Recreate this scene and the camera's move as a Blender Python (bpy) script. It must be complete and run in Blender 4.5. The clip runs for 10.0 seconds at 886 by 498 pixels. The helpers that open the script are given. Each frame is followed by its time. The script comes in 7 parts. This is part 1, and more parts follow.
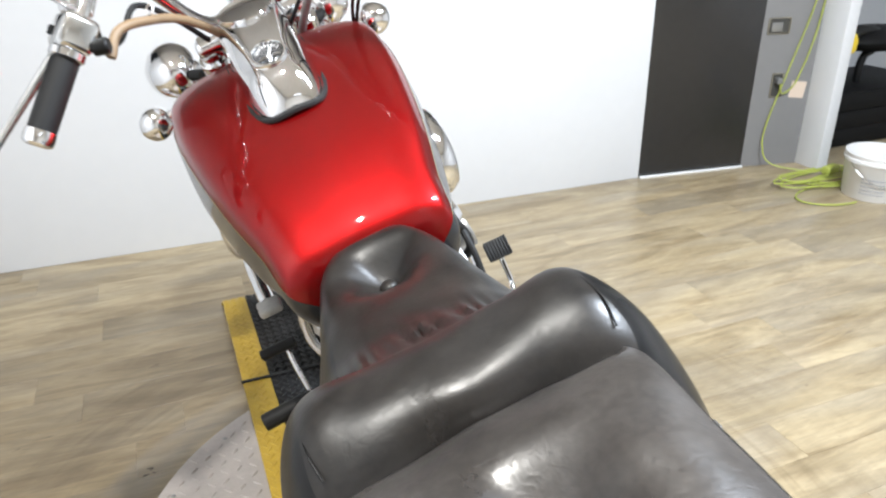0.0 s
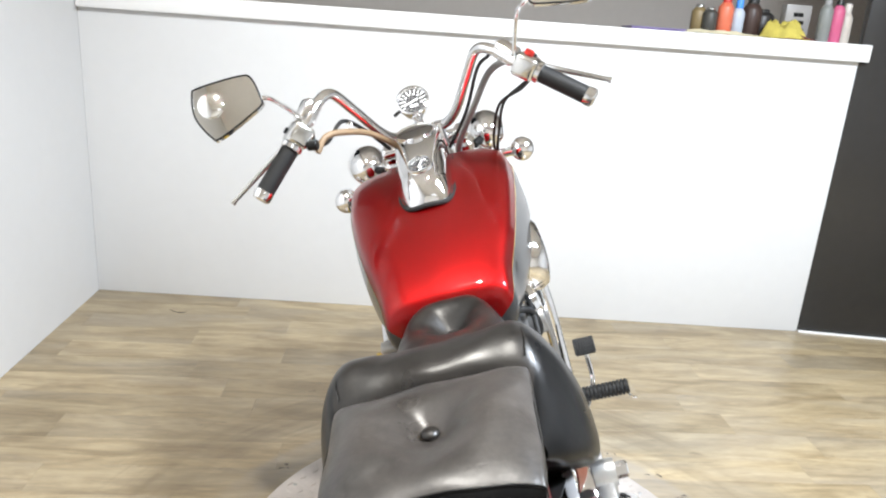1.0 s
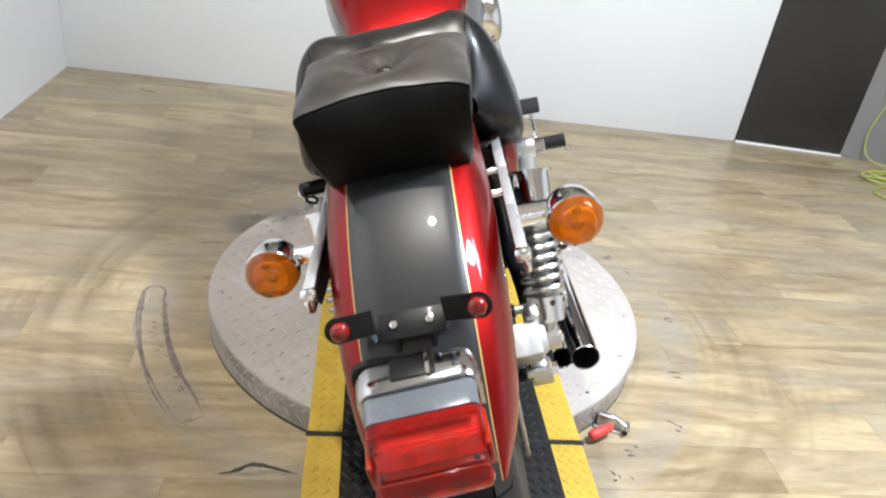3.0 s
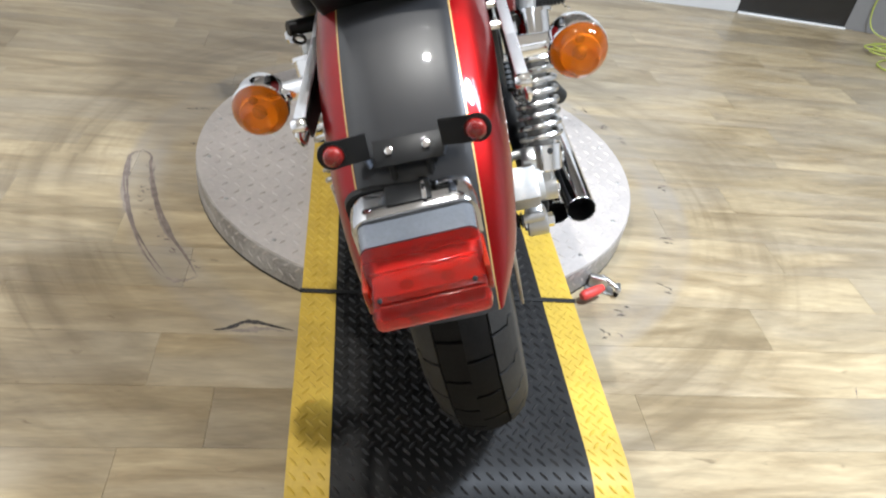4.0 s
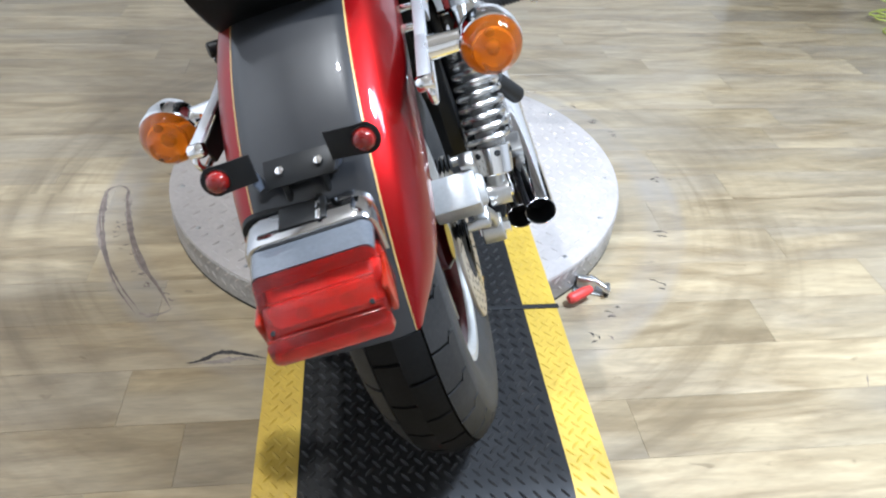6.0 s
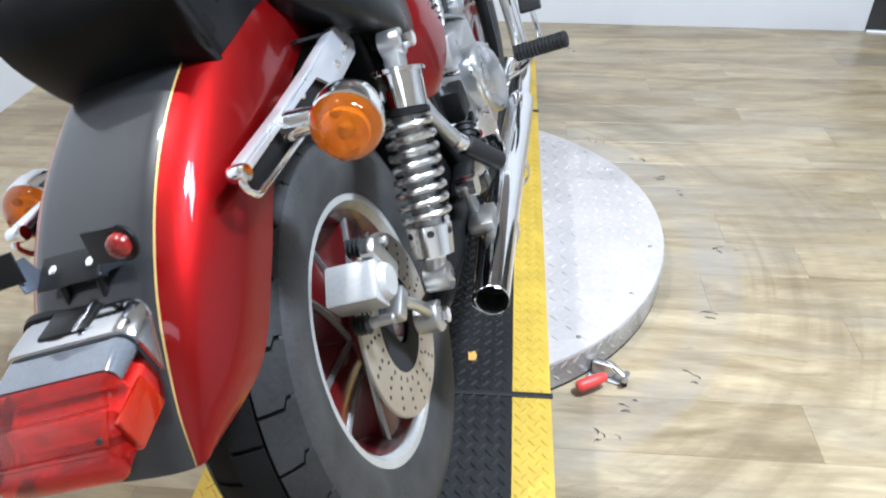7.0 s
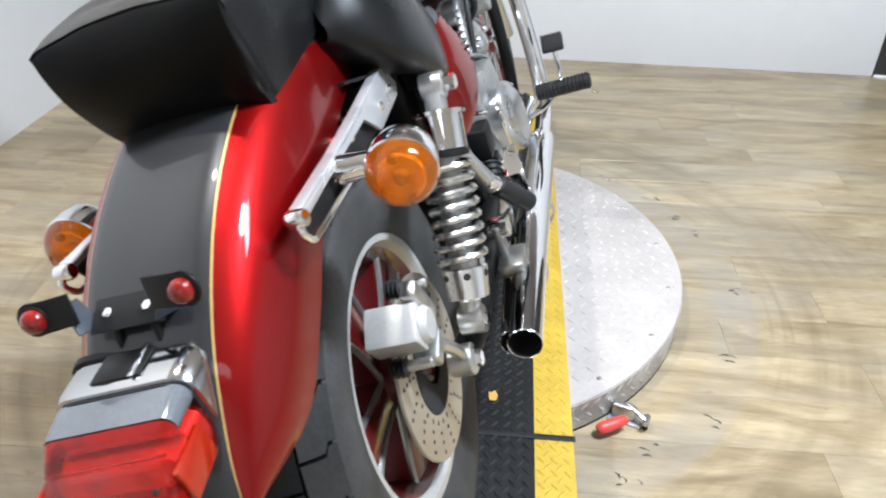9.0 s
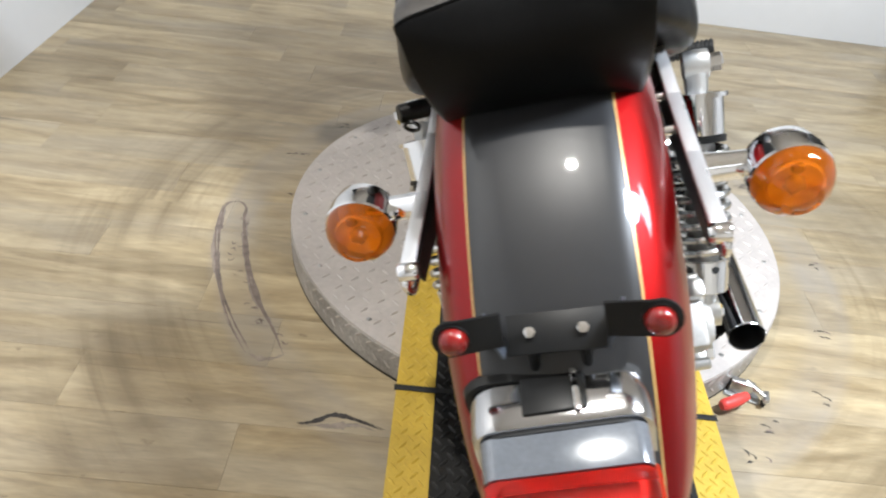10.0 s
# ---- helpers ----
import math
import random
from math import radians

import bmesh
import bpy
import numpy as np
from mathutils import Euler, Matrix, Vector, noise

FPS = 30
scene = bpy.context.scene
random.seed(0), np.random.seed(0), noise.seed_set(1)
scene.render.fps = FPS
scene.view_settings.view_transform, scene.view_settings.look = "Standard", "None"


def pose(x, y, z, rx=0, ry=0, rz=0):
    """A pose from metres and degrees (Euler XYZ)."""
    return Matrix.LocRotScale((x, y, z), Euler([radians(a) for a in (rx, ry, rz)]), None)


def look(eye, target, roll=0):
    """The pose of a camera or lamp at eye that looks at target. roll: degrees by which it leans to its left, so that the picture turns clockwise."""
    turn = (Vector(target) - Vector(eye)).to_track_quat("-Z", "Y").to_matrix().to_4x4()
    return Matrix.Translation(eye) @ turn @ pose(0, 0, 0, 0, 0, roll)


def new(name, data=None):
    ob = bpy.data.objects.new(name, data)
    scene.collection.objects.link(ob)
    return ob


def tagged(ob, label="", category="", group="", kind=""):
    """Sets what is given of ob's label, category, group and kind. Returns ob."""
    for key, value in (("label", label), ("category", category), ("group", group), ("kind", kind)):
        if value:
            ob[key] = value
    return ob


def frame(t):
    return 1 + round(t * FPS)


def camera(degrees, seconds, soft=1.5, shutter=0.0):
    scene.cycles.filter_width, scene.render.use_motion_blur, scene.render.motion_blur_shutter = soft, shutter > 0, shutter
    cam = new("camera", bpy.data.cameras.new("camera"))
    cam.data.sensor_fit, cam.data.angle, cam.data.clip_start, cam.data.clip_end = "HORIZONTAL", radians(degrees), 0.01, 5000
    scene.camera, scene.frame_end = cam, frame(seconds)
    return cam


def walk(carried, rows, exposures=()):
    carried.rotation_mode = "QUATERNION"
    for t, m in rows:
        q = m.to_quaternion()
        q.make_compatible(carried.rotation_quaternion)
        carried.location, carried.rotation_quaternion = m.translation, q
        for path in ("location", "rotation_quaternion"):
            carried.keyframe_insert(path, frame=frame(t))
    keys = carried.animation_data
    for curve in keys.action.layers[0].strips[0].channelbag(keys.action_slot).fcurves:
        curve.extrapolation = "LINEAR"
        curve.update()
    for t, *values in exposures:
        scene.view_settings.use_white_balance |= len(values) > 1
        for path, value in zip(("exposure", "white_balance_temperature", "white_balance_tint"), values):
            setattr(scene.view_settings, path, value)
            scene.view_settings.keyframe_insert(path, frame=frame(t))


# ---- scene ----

cam = camera(63.0, 10.0, soft=2.1, shutter=0.25)
PATH = [
    (0, (-0.409, -0.464, 1.312), (0.247, 1.218, 0.453), -1.2),
    (0.5, (-0.392, -0.692, 1.379), (0.05, 1.131, 0.687), 0.5),
    (1, (-0.291, -0.894, 1.411), (-0.148, 1.01, 0.818), 4.1),
    (1.5, (-0.283, -1.041, 1.389), (-0.106, 0.853, 0.772), 4.4),
    (2, (-0.281, -1.143, 1.355), (-0.099, 0.689, 0.574), 6.4),
    (2.5, (-0.266, -1.168, 1.313), (-0.056, 0.619, 0.439), 6.8),
    (3, (-0.274, -1.196, 1.273), (-0.008, 0.525, 0.29), 8.4),
    (3.2, (-0.275, -1.24, 1.268), (-0.01, 0.455, 0.24), 8.5),
    (4.3, (-0.271, -1.208, 1.172), (0.057, 0.292, -0.11), 10.6),
    (4.5, (-0.267, -1.209, 1.162), (0.069, 0.268, -0.144), 11.1),
    (5, (-0.265, -1.213, 1.148), (0.106, 0.214, -0.203), 12.4),
    (5.5, (-0.251, -1.218, 1.173), (0.168, 0.266, -0.1), 10.0),
    (5.7, (-0.221, -1.212, 1.185), (0.156, 0.318, -0.046), 7.0),
    (6.8, (0.157, -1.028, 1.169), (0.013, 0.567, -0.029), -0.4),
    (7, (0.19, -1.01, 1.175), (0.032, 0.608, 0.01), -1.1),
    (7.5, (0.218, -0.976, 1.192), (-0.038, 0.677, 0.096), -3.7),
    (8, (0.234, -0.975, 1.196), (-0.021, 0.702, 0.136), -4.4),
    (8.5, (0.22, -0.987, 1.188), (-0.01, 0.701, 0.14), -3.8),
    (9, (0.131, -1.0, 1.189), (-0.019, 0.663, 0.088), 0.5),
    (9.5, (-0.102, -0.989, 1.202), (-0.144, 0.639, 0.04), 3.3),
    (10, (-0.305, -0.936, 1.184), (-0.25, 0.636, -0.051), 7.2),
]
walk(cam, [(t, look(eye, target, roll)) for t, eye, target, roll in PATH],
     exposures=[(0, 0.31, 5930, 10), (0.5, 0.33, 6020, 10), (1.0, 0.36, 6050, 10), (2.0, 0.16, 6180, 10), (3.0, 0.06, 6010, 10), (4.5, 0.0, 5690, 10), (5.5, 0.06, 5350, 10),
                (7.5, 0.03, 5550, 10), (8.5, -0.01, 5710, 10), (9.5, 0.0, 5930, 10), (10.0, 0.05, 6010, 10)])

# ---------------------------------------------------------------- light
world = bpy.data.worlds.new("room_air")
world.use_nodes = True
world.node_tree.nodes["Background"].inputs[0].default_value = (0.97, 0.98, 1.0, 1)
world.node_tree.nodes["Background"].inputs[1].default_value = 0.015
scene.world = world


def area_lamp(name, at, target, sx, sy, watts, color):
    lamp = bpy.data.lights.new(name, "AREA")
    lamp.shape, lamp.size, lamp.size_y, lamp.energy, lamp.color = "RECTANGLE", sx, sy, watts, color
    ob = new(name, lamp)
    ob.matrix_world = look(at, target)
    return ob


WARM, COOL = (1.0, 0.925, 0.80), (0.92, 0.965, 1.0)
area_lamp("unseen_ceiling_light", (1.05, -0.30, 2.97), (1.05, -0.30, 0), 0.32, 0.32, 172, COOL)
# Unseen fill panels, added to brighten the right-hand floor and the space behind.
area_lamp("unseen_ceiling_light", (1.75, -0.10, 2.97), (1.75, -0.10, 0), 0.9, 0.4, 42, COOL)
area_lamp("unseen_ceiling_light", (0.5, -3.3, 2.97), (0.5, -3.3, 0), 1.2, 0.4, 5, COOL)
spot = bpy.data.lights.new("round_ceiling_lamp", "AREA")
spot.shape, spot.size, spot.energy, spot.color = "DISK", 0.10, 56, WARM
new("round_ceiling_lamp", spot).matrix_world = look((-0.74, -0.09, 2.95), (-0.74, -0.09, 0))

# ---------------------------------------------------------------- materials


def material(name, color, rough=0.5, metal=0.0, coat=0.0, bump=0.0, bump_scale=200.0, vary=0.0, vary_scale=6.0,
             rough_vary=0.0, transmission=0.0, ior=1.45, spec=0.5, distort=0.0):
    """A Principled surface with tone variation at a large and a small scale, uneven gloss and fine relief."""
    mat = bpy.data.materials.new(name)
    mat.use_nodes = True
    nodes, links = mat.node_tree.nodes, mat.node_tree.links
    bsdf = nodes["Principled BSDF"]
    bsdf.inputs["Base Color"].default_value = (*color, 1)
    bsdf.inputs["Roughness"].default_value = rough
    bsdf.inputs["Metallic"].default_value = metal
    bsdf.inputs["Coat Weight"].default_value = coat
    bsdf.inputs["Coat Roughness"].default_value = 0.04
    bsdf.inputs["Transmission Weight"].default_value = transmission
    bsdf.inputs["IOR"].default_value = ior
    bsdf.inputs["Specular IOR Level"].default_value = spec
    coord = nodes.new("ShaderNodeTexCoord")
    if vary:
        big = nodes.new("ShaderNodeTexNoise")
        big.inputs["Scale"].default_value, big.inputs["Detail"].default_value = vary_scale, 5
        small = nodes.new("ShaderNodeTexNoise")
        small.inputs["Scale"].default_value, small.inputs["Detail"].default_value = vary_scale * 14, 3
        links.new(coord.outputs["Object"], big.inputs["Vector"])
        links.new(coord.outputs["Object"], small.inputs["Vector"])
        total = nodes.new("ShaderNodeMath")
        total.operation = "MULTIPLY_ADD"
        links.new(small.outputs["Fac"], total.inputs[0])
        total.inputs[1].default_value = 0.45
        links.new(big.outputs["Fac"], total.inputs[2])
        ramp = nodes.new("ShaderNodeMapRange")
        ramp.inputs["From Min"].default_value, ramp.inputs["From Max"].default_value = 0.42, 1.02
        ramp.inputs["To Min"].default_value, ramp.inputs["To Max"].default_value = 1 - vary, 1 + vary
        links.new(total.outputs[0], ramp.inputs["Value"])
        scale = nodes.new("ShaderNodeVectorMath")
        scale.operation = "SCALE"
        scale.inputs[0].default_value = color
        links.new(ramp.outputs[0], scale.inputs["Scale"])
        links.new(scale.outputs[0], bsdf.inputs["Base Color"])
    if rough_vary:
        cloud = nodes.new("ShaderNodeTexNoise")
        cloud.inputs["Scale"].default_value, cloud.inputs["Detail"].default_value = 9, 6
        links.new(coord.outputs["Object"], cloud.inputs["Vector"])
        span = nodes.new("ShaderNodeMapRange")
        span.inputs["From Min"].default_value, span.inputs["From Max"].default_value = 0.3, 0.7
        span.inputs["To Min"].default_value, span.inputs["To Max"].default_value = max(0.02, rough - rough_vary), rough + rough_vary
        links.new(cloud.outputs["Fac"], span.inputs["Value"])
        links.new(span.outputs[0], bsdf.inputs["Roughness"])
    if bump:
        grain = nodes.new("ShaderNodeTexNoise")
        grain.inputs["Scale"].default_value, grain.inputs["Detail"].default_value = bump_scale, 4
        grain.inputs["Distortion"].default_value = distort
        links.new(coord.outputs["Object"], grain.inputs["Vector"])
        relief = nodes.new("ShaderNodeBump")
        relief.inputs["Strength"].default_value, relief.inputs["Distance"].default_value = bump, 0.002
        links.new(grain.outputs["Fac"], relief.inputs["Height"])
        links.new(relief.outputs[0], bsdf.inputs["Normal"])
    return mat


def floor_material():
    """Grey-beige printed wood planks, grain along x, tone by plank."""
    mat = bpy.data.materials.new("vinyl_plank")
    mat.use_nodes = True
    nodes, links = mat.node_tree.nodes, mat.node_tree.links
    bsdf = nodes["Principled BSDF"]
    coord = nodes.new("ShaderNodeNewGeometry")
    info = nodes.new("ShaderNodeObjectInfo")
    shift = nodes.new("ShaderNodeVectorMath")
    shift.operation = "MULTIPLY_ADD"
    links.new(info.outputs["Random"], shift.inputs[0])
    shift.inputs[1].default_value = (37.0, 11.0, 0.0)
    links.new(coord.outputs["Position"], shift.inputs[2])

    def noise(stretch, detail, distortion=0.0, rough=0.5):
        mapping = nodes.new("ShaderNodeMapping")
        mapping.inputs["Scale"].default_value = stretch
        links.new(shift.outputs[0], mapping.inputs["Vector"])
        tex = nodes.new("ShaderNodeTexNoise")
        tex.inputs["Scale"].default_value, tex.inputs["Detail"].default_value = 1.0, detail
        tex.inputs["Distortion"].default_value, tex.inputs["Roughness"].default_value = distortion, rough
        links.new(mapping.outputs[0], tex.inputs["Vector"])
        return tex.outputs["Fac"]

    def span(value, a, b, c, d):
        node = nodes.new("ShaderNodeMapRange")
        for key, v in (("From Min", a), ("From Max", b), ("To Min", c), ("To Max", d)):
            node.inputs[key].default_value = v
        links.new(value, node.inputs["Value"])
        return node.outputs[0]

    def blend(factor, a, b, mode="MIX"):
        node = nodes.new("ShaderNodeMix")
        node.data_type, node.blend_type = "RGBA", mode
        for key, v in (("Factor", factor), ("A", a), ("B", b)):
            if isinstance(v, (tuple, float)):
                node.inputs[key].default_value = v
            else:
                links.new(v, node.inputs[key])
        return node.outputs["Result"]

    def times(a, b):
        node = nodes.new("ShaderNodeMath")
        node.operation = "MULTIPLY"
        links.new(a, node.inputs[0])
        links.new(b, node.inputs[1])
        return node.outputs[0]

    streak = noise((2.0, 9.5, 1.0), 6, 1.5, 0.56)
    band = noise((4.5, 30.0, 1.0), 5, 1.6, 0.60)
    fine = noise((26.0, 210.0, 1.0), 4, 0.4)
    cloud = noise((1.1, 5.0, 1.0), 4, 0.6)
    speck = noise((16.0, 42.0, 1.0), 3, 0.8)
    crack = noise((1.8, 60.0, 1.0), 3, 1.2)
    # pale straw heartwood against grey-brown sapwood
    wood = blend(span(streak, 0.36, 0.64, 0.0, 1.0), (0.230, 0.174, 0.098, 1), (0.384, 0.308, 0.188, 1))
    wood = blend(span(cloud, 0.46, 0.66, 0.0, 0.60), wood, (0.288, 0.248, 0.185, 1))
    tone = times(span(band, 0.30, 0.70, 0.84, 1.14), span(fine, 0.25, 0.75, 0.90, 1.09))
    tone = times(tone, span(info.outputs["Random"], 0.0, 1.0, 0.86, 1.12))
    grained = nodes.new("ShaderNodeVectorMath")
    grained.operation = "SCALE"
    links.new(wood, grained.inputs[0])
    links.new(tone, grained.inputs["Scale"])
    # dark pores, knots and hairline checks along the grain
    knotted = blend(span(speck, 0.68, 0.78, 0.0, 0.6), grained.outputs[0], (0.095, 0.066, 0.036, 1))
    checked = blend(span(crack, 0.685, 0.72, 0.0, 0.55), knotted, (0.105, 0.076, 0.046, 1))
    # worn ring of tyre scuffs round the turntable
    mapping = nodes.new("ShaderNodeMapping")
    mapping.inputs["Location"].default_value = (0.018, -0.655, 0)
    links.new(coord.outputs["Position"], mapping.inputs["Vector"])
    length = nodes.new("ShaderNodeVectorMath")
    length.operation = "LENGTH"
    links.new(mapping.outputs[0], length.inputs[0])
    wobble = nodes.new("ShaderNodeTexNoise")
    wobble.inputs["Scale"].default_value, wobble.inputs["Detail"].default_value = 2.6, 7
    links.new(coord.outputs["Position"], wobble.inputs["Vector"])
    ring = nodes.new("ShaderNodeValToRGB")
    ring.color_ramp.elements[0].position, ring.color_ramp.elements[0].color = 0.0, (0, 0, 0, 1)
    ring.color_ramp.elements[1].position, ring.color_ramp.elements[1].color = 1.0, (0, 0, 0, 1)
    for place, level in ((0.462, 0.0), (0.490, 0.75), (0.507, 0.35), (0.520, 0.45), (0.533, 0.95), (0.552, 0.35), (0.585, 0.0)):
        ring.color_ramp.elements.new(place).color = (level, level, level, 1)
    half = nodes.new("ShaderNodeMath")
    half.operation = "MULTIPLY"
    links.new(length.outputs["Value"], half.inputs[0])
    half.inputs[1].default_value = 0.5
    links.new(half.outputs[0], ring.inputs["Fac"])
    gate = nodes.new("ShaderNodeMath")
    gate.operation = "MULTIPLY"
    links.new(ring.outputs["Color"], gate.inputs[0])
    worn = nodes.new("ShaderNodeMapRange")
    worn.inputs["From Min"].default_value, worn.inputs["From Max"].default_value = 0.40, 0.64
    worn.inputs["To Min"].default_value, worn.inputs["To Max"].default_value = 0.24, 0.70
    links.new(wobble.outputs["Fac"], worn.inputs["Value"])
    links.new(worn.outputs[0], gate.inputs[1])
    split = nodes.new("ShaderNodeSeparateXYZ")
    links.new(mapping.outputs[0], split.inputs[0])
    turn = nodes.new("ShaderNodeMath")
    turn.operation = "ARCTAN2"
    links.new(split.outputs["Y"], turn.inputs[0])
    links.new(split.outputs["X"], turn.inputs[1])
    polar = nodes.new("ShaderNodeCombineXYZ")
    links.new(turn.outputs[0], polar.inputs["X"])
    links.new(length.outputs["Value"], polar.inputs["Y"])
    arc_map = nodes.new("ShaderNodeMapping")
    arc_map.inputs["Scale"].default_value = (2.2, 38.0, 1.0)
    links.new(polar.outputs[0], arc_map.inputs["Vector"])
    arcs = nodes.new("ShaderNodeTexNoise")
    arcs.inputs["Scale"].default_value, arcs.inputs["Detail"].default_value = 1.0, 4
    links.new(arc_map.outputs[0], arcs.inputs["Vector"])
    zone = nodes.new("ShaderNodeValToRGB")
    zone.color_ramp.elements[0].position, zone.color_ramp.elements[0].color = 0.40, (0, 0, 0, 1)
    zone.color_ramp.elements[1].position, zone.color_ramp.elements[1].color = 0.66, (0, 0, 0, 1)
    for place, level in ((0.46, 0.8), (0.53, 1.0), (0.60, 0.5)):
        zone.color_ramp.elements.new(place).color = (level, level, level, 1)
    links.new(half.outputs[0], zone.inputs["Fac"])
    lines = times(times(span(arcs.outputs["Fac"], 0.47, 0.67, 0.0, 0.55), zone.outputs["Color"]), span(wobble.outputs["Fac"], 0.42, 0.62, 0.10, 1.0))
    checked = blend(lines, checked, (0.120, 0.086, 0.044, 1))
    dirt = nodes.new("ShaderNodeMix")
    dirt.data_type = "RGBA"
    links.new(gate.outputs[0], dirt.inputs["Factor"])
    dirt.inputs["B"].default_value = (0.132, 0.098, 0.055, 1)
    links.new(checked, dirt.inputs["A"])
    # paler grey ring close to the table, where the rollers run
    rub = nodes.new("ShaderNodeValToRGB")
    rub.color_ramp.elements[0].position, rub.color_ramp.elements[0].color = 0.0, (0, 0, 0, 1)
    rub.color_ramp.elements[1].position, rub.color_ramp.elements[1].color = 1.0, (0, 0, 0, 1)
    for place, level in ((0.356, 0.0), (0.378, 0.75), (0.398, 0.5), (0.412, 0.75), (0.426, 0.0)):
        rub.color_ramp.elements.new(place).color = (level, level, level, 1)
    links.new(half.outputs[0], rub.inputs["Fac"])
    smear = nodes.new("ShaderNodeMath")
    smear.operation = "MULTIPLY"
    links.new(rub.outputs["Color"], smear.inputs[0])
    links.new(worn.outputs[0], smear.inputs[1])
    chalk = nodes.new("ShaderNodeMix")
    chalk.data_type = "RGBA"
    links.new(smear.outputs[0], chalk.inputs["Factor"])
    links.new(dirt.outputs["Result"], chalk.inputs["A"])
    chalk.inputs["B"].default_value = (0.245, 0.225, 0.205, 1)
    links.new(chalk.outputs["Result"], bsdf.inputs["Base Color"])
    bsdf.inputs["Roughness"].default_value = 0.30
    bsdf.inputs["Specular IOR Level"].default_value = 0.6
    relief = nodes.new("ShaderNodeBump")
    relief.inputs["Strength"].default_value, relief.inputs["Distance"].default_value = 0.25, 0.001
    links.new(fine, relief.inputs["Height"])
    links.new(relief.outputs[0], bsdf.inputs["Normal"])
    return mat


VINYL = floor_material()
WHITE_PAINT = material("white_wall_paint", (0.66, 0.663, 0.668), 0.6, bump=0.12, bump_scale=260, vary=0.03, vary_scale=1.2)
TRIM_PAINT = material("white_trim_paint", (0.82, 0.82, 0.82), 0.4, bump=0.06, bump_scale=120, vary=0.03, vary_scale=2)
# Two flat tones paint in the shade on the white wall beyond the half wall.
SHADE_GREY = material("wall_shade_grey", (0.026, 0.025, 0.024), 0.25, bump=0.1, bump_scale=200, vary=0.12, vary_scale=1.5)
SHADED_WHITE = material("shaded_white_paint", (0.195, 0.190, 0.186), 0.6, bump=0.12, bump_scale=260, vary=0.06, vary_scale=1.5)
TAUPE = material("taupe_wall_paint", (0.62, 0.58, 0.54), 0.6, bump=0.1, bump_scale=200, vary=0.05, vary_scale=1.5)
CEILING = material("ceiling_tile", (0.78, 0.755, 0.72), 0.8, bump=0.2, bump_scale=90, vary=0.06, vary_scale=3)
RED_PAINT = material("red_metallic_paint", (0.250, 0.0033, 0.0036), 0.41, metal=0.88, coat=0.6, spec=0.2, bump=0.008, bump_scale=1800, vary=0.05, vary_scale=5)
CHARCOAL = material("charcoal_metallic_paint", (0.020, 0.020, 0.021), 0.38, metal=0.1, spec=0.35, coat=0.6, bump=0.01, bump_scale=1800, vary=0.10, vary_scale=5)
GOLD = material("gold_pinstripe", (0.46, 0.30, 0.10), 0.35, metal=0.2, coat=0.6)
CHROME = material("chrome_plate", (0.86, 0.86, 0.87), 0.06, metal=1.0, rough_vary=0.035)
POLISHED = material("polished_aluminium", (0.72, 0.72, 0.71), 0.17, metal=1.0, rough_vary=0.06, bump=0.03, bump_scale=300, vary=0.05, vary_scale=12)
CAST = material("cast_aluminium", (0.58, 0.58, 0.57), 0.36, metal=1.0, rough_vary=0.08, bump=0.12, bump_scale=420, vary=0.1, vary_scale=14)
SILVER = material("silver_paint", (0.43, 0.42, 0.40), 0.38, metal=0.25, coat=0.15, bump=0.08, bump_scale=400, vary=0.16, vary_scale=14)
SATIN = material("satin_chrome", (0.62, 0.62, 0.63), 0.30, metal=0.7, rough_vary=0.06, bump=0.02, bump_scale=300, vary=0.04, vary_scale=12)
MACHINED = material("machined_aluminium", (0.56, 0.565, 0.57), 0.34, metal=0.9, rough_vary=0.10, bump=0.06, bump_scale=420, vary=0.18, vary_scale=14)
DIRTY_ALU = material("dull_aluminium", (0.36, 0.36, 0.35), 0.42, metal=0.9, rough_vary=0.1, bump=0.15, bump_scale=300, vary=0.2, vary_scale=20)
# One leather in several tones: lit tops painted lighter, shaded sides and rear darker.
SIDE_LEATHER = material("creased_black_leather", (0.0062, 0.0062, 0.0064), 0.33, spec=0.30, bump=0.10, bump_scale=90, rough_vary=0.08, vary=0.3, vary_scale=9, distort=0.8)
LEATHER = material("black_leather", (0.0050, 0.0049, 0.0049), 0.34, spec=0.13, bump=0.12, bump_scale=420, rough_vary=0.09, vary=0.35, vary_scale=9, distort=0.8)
LIT_CUSHION_LEATHER = material("lit_cushion_leather", (0.0260, 0.0225, 0.0198), 0.38, spec=0.68, bump=0.18, bump_scale=110, rough_vary=0.18, vary=0.75, vary_scale=12, distort=1.0)
LIT_WORN_LEATHER = material("lit_worn_black_leather", (0.0115, 0.0098, 0.0084), 0.40, spec=0.48, bump=0.12, bump_scale=130, rough_vary=0.14, vary=0.8, vary_scale=11, distort=0.9)
VINYL_BLACK = material("matt_black_vinyl", (0.006, 0.006, 0.006), 0.62, spec=0.2, bump=0.3, bump_scale=500)
RUBBER = material("black_rubber", (0.013, 0.013, 0.013), 0.55, spec=0.3, bump=0.15, bump_scale=300, vary=0.15, vary_scale=20)
TYRE = material("tyre_rubber", (0.038, 0.0368, 0.0352), 0.60, spec=0.3, bump=0.2, bump_scale=240, vary=0.45, vary_scale=12)
# Shade under the fender is painted in: tread darker than the lit shoulder.
SHOULDER = material("lit_shoulder_rubber", (0.022, 0.0214, 0.0206), 0.60, spec=0.25, bump=0.2, bump_scale=240, vary=0.45, vary_scale=12)
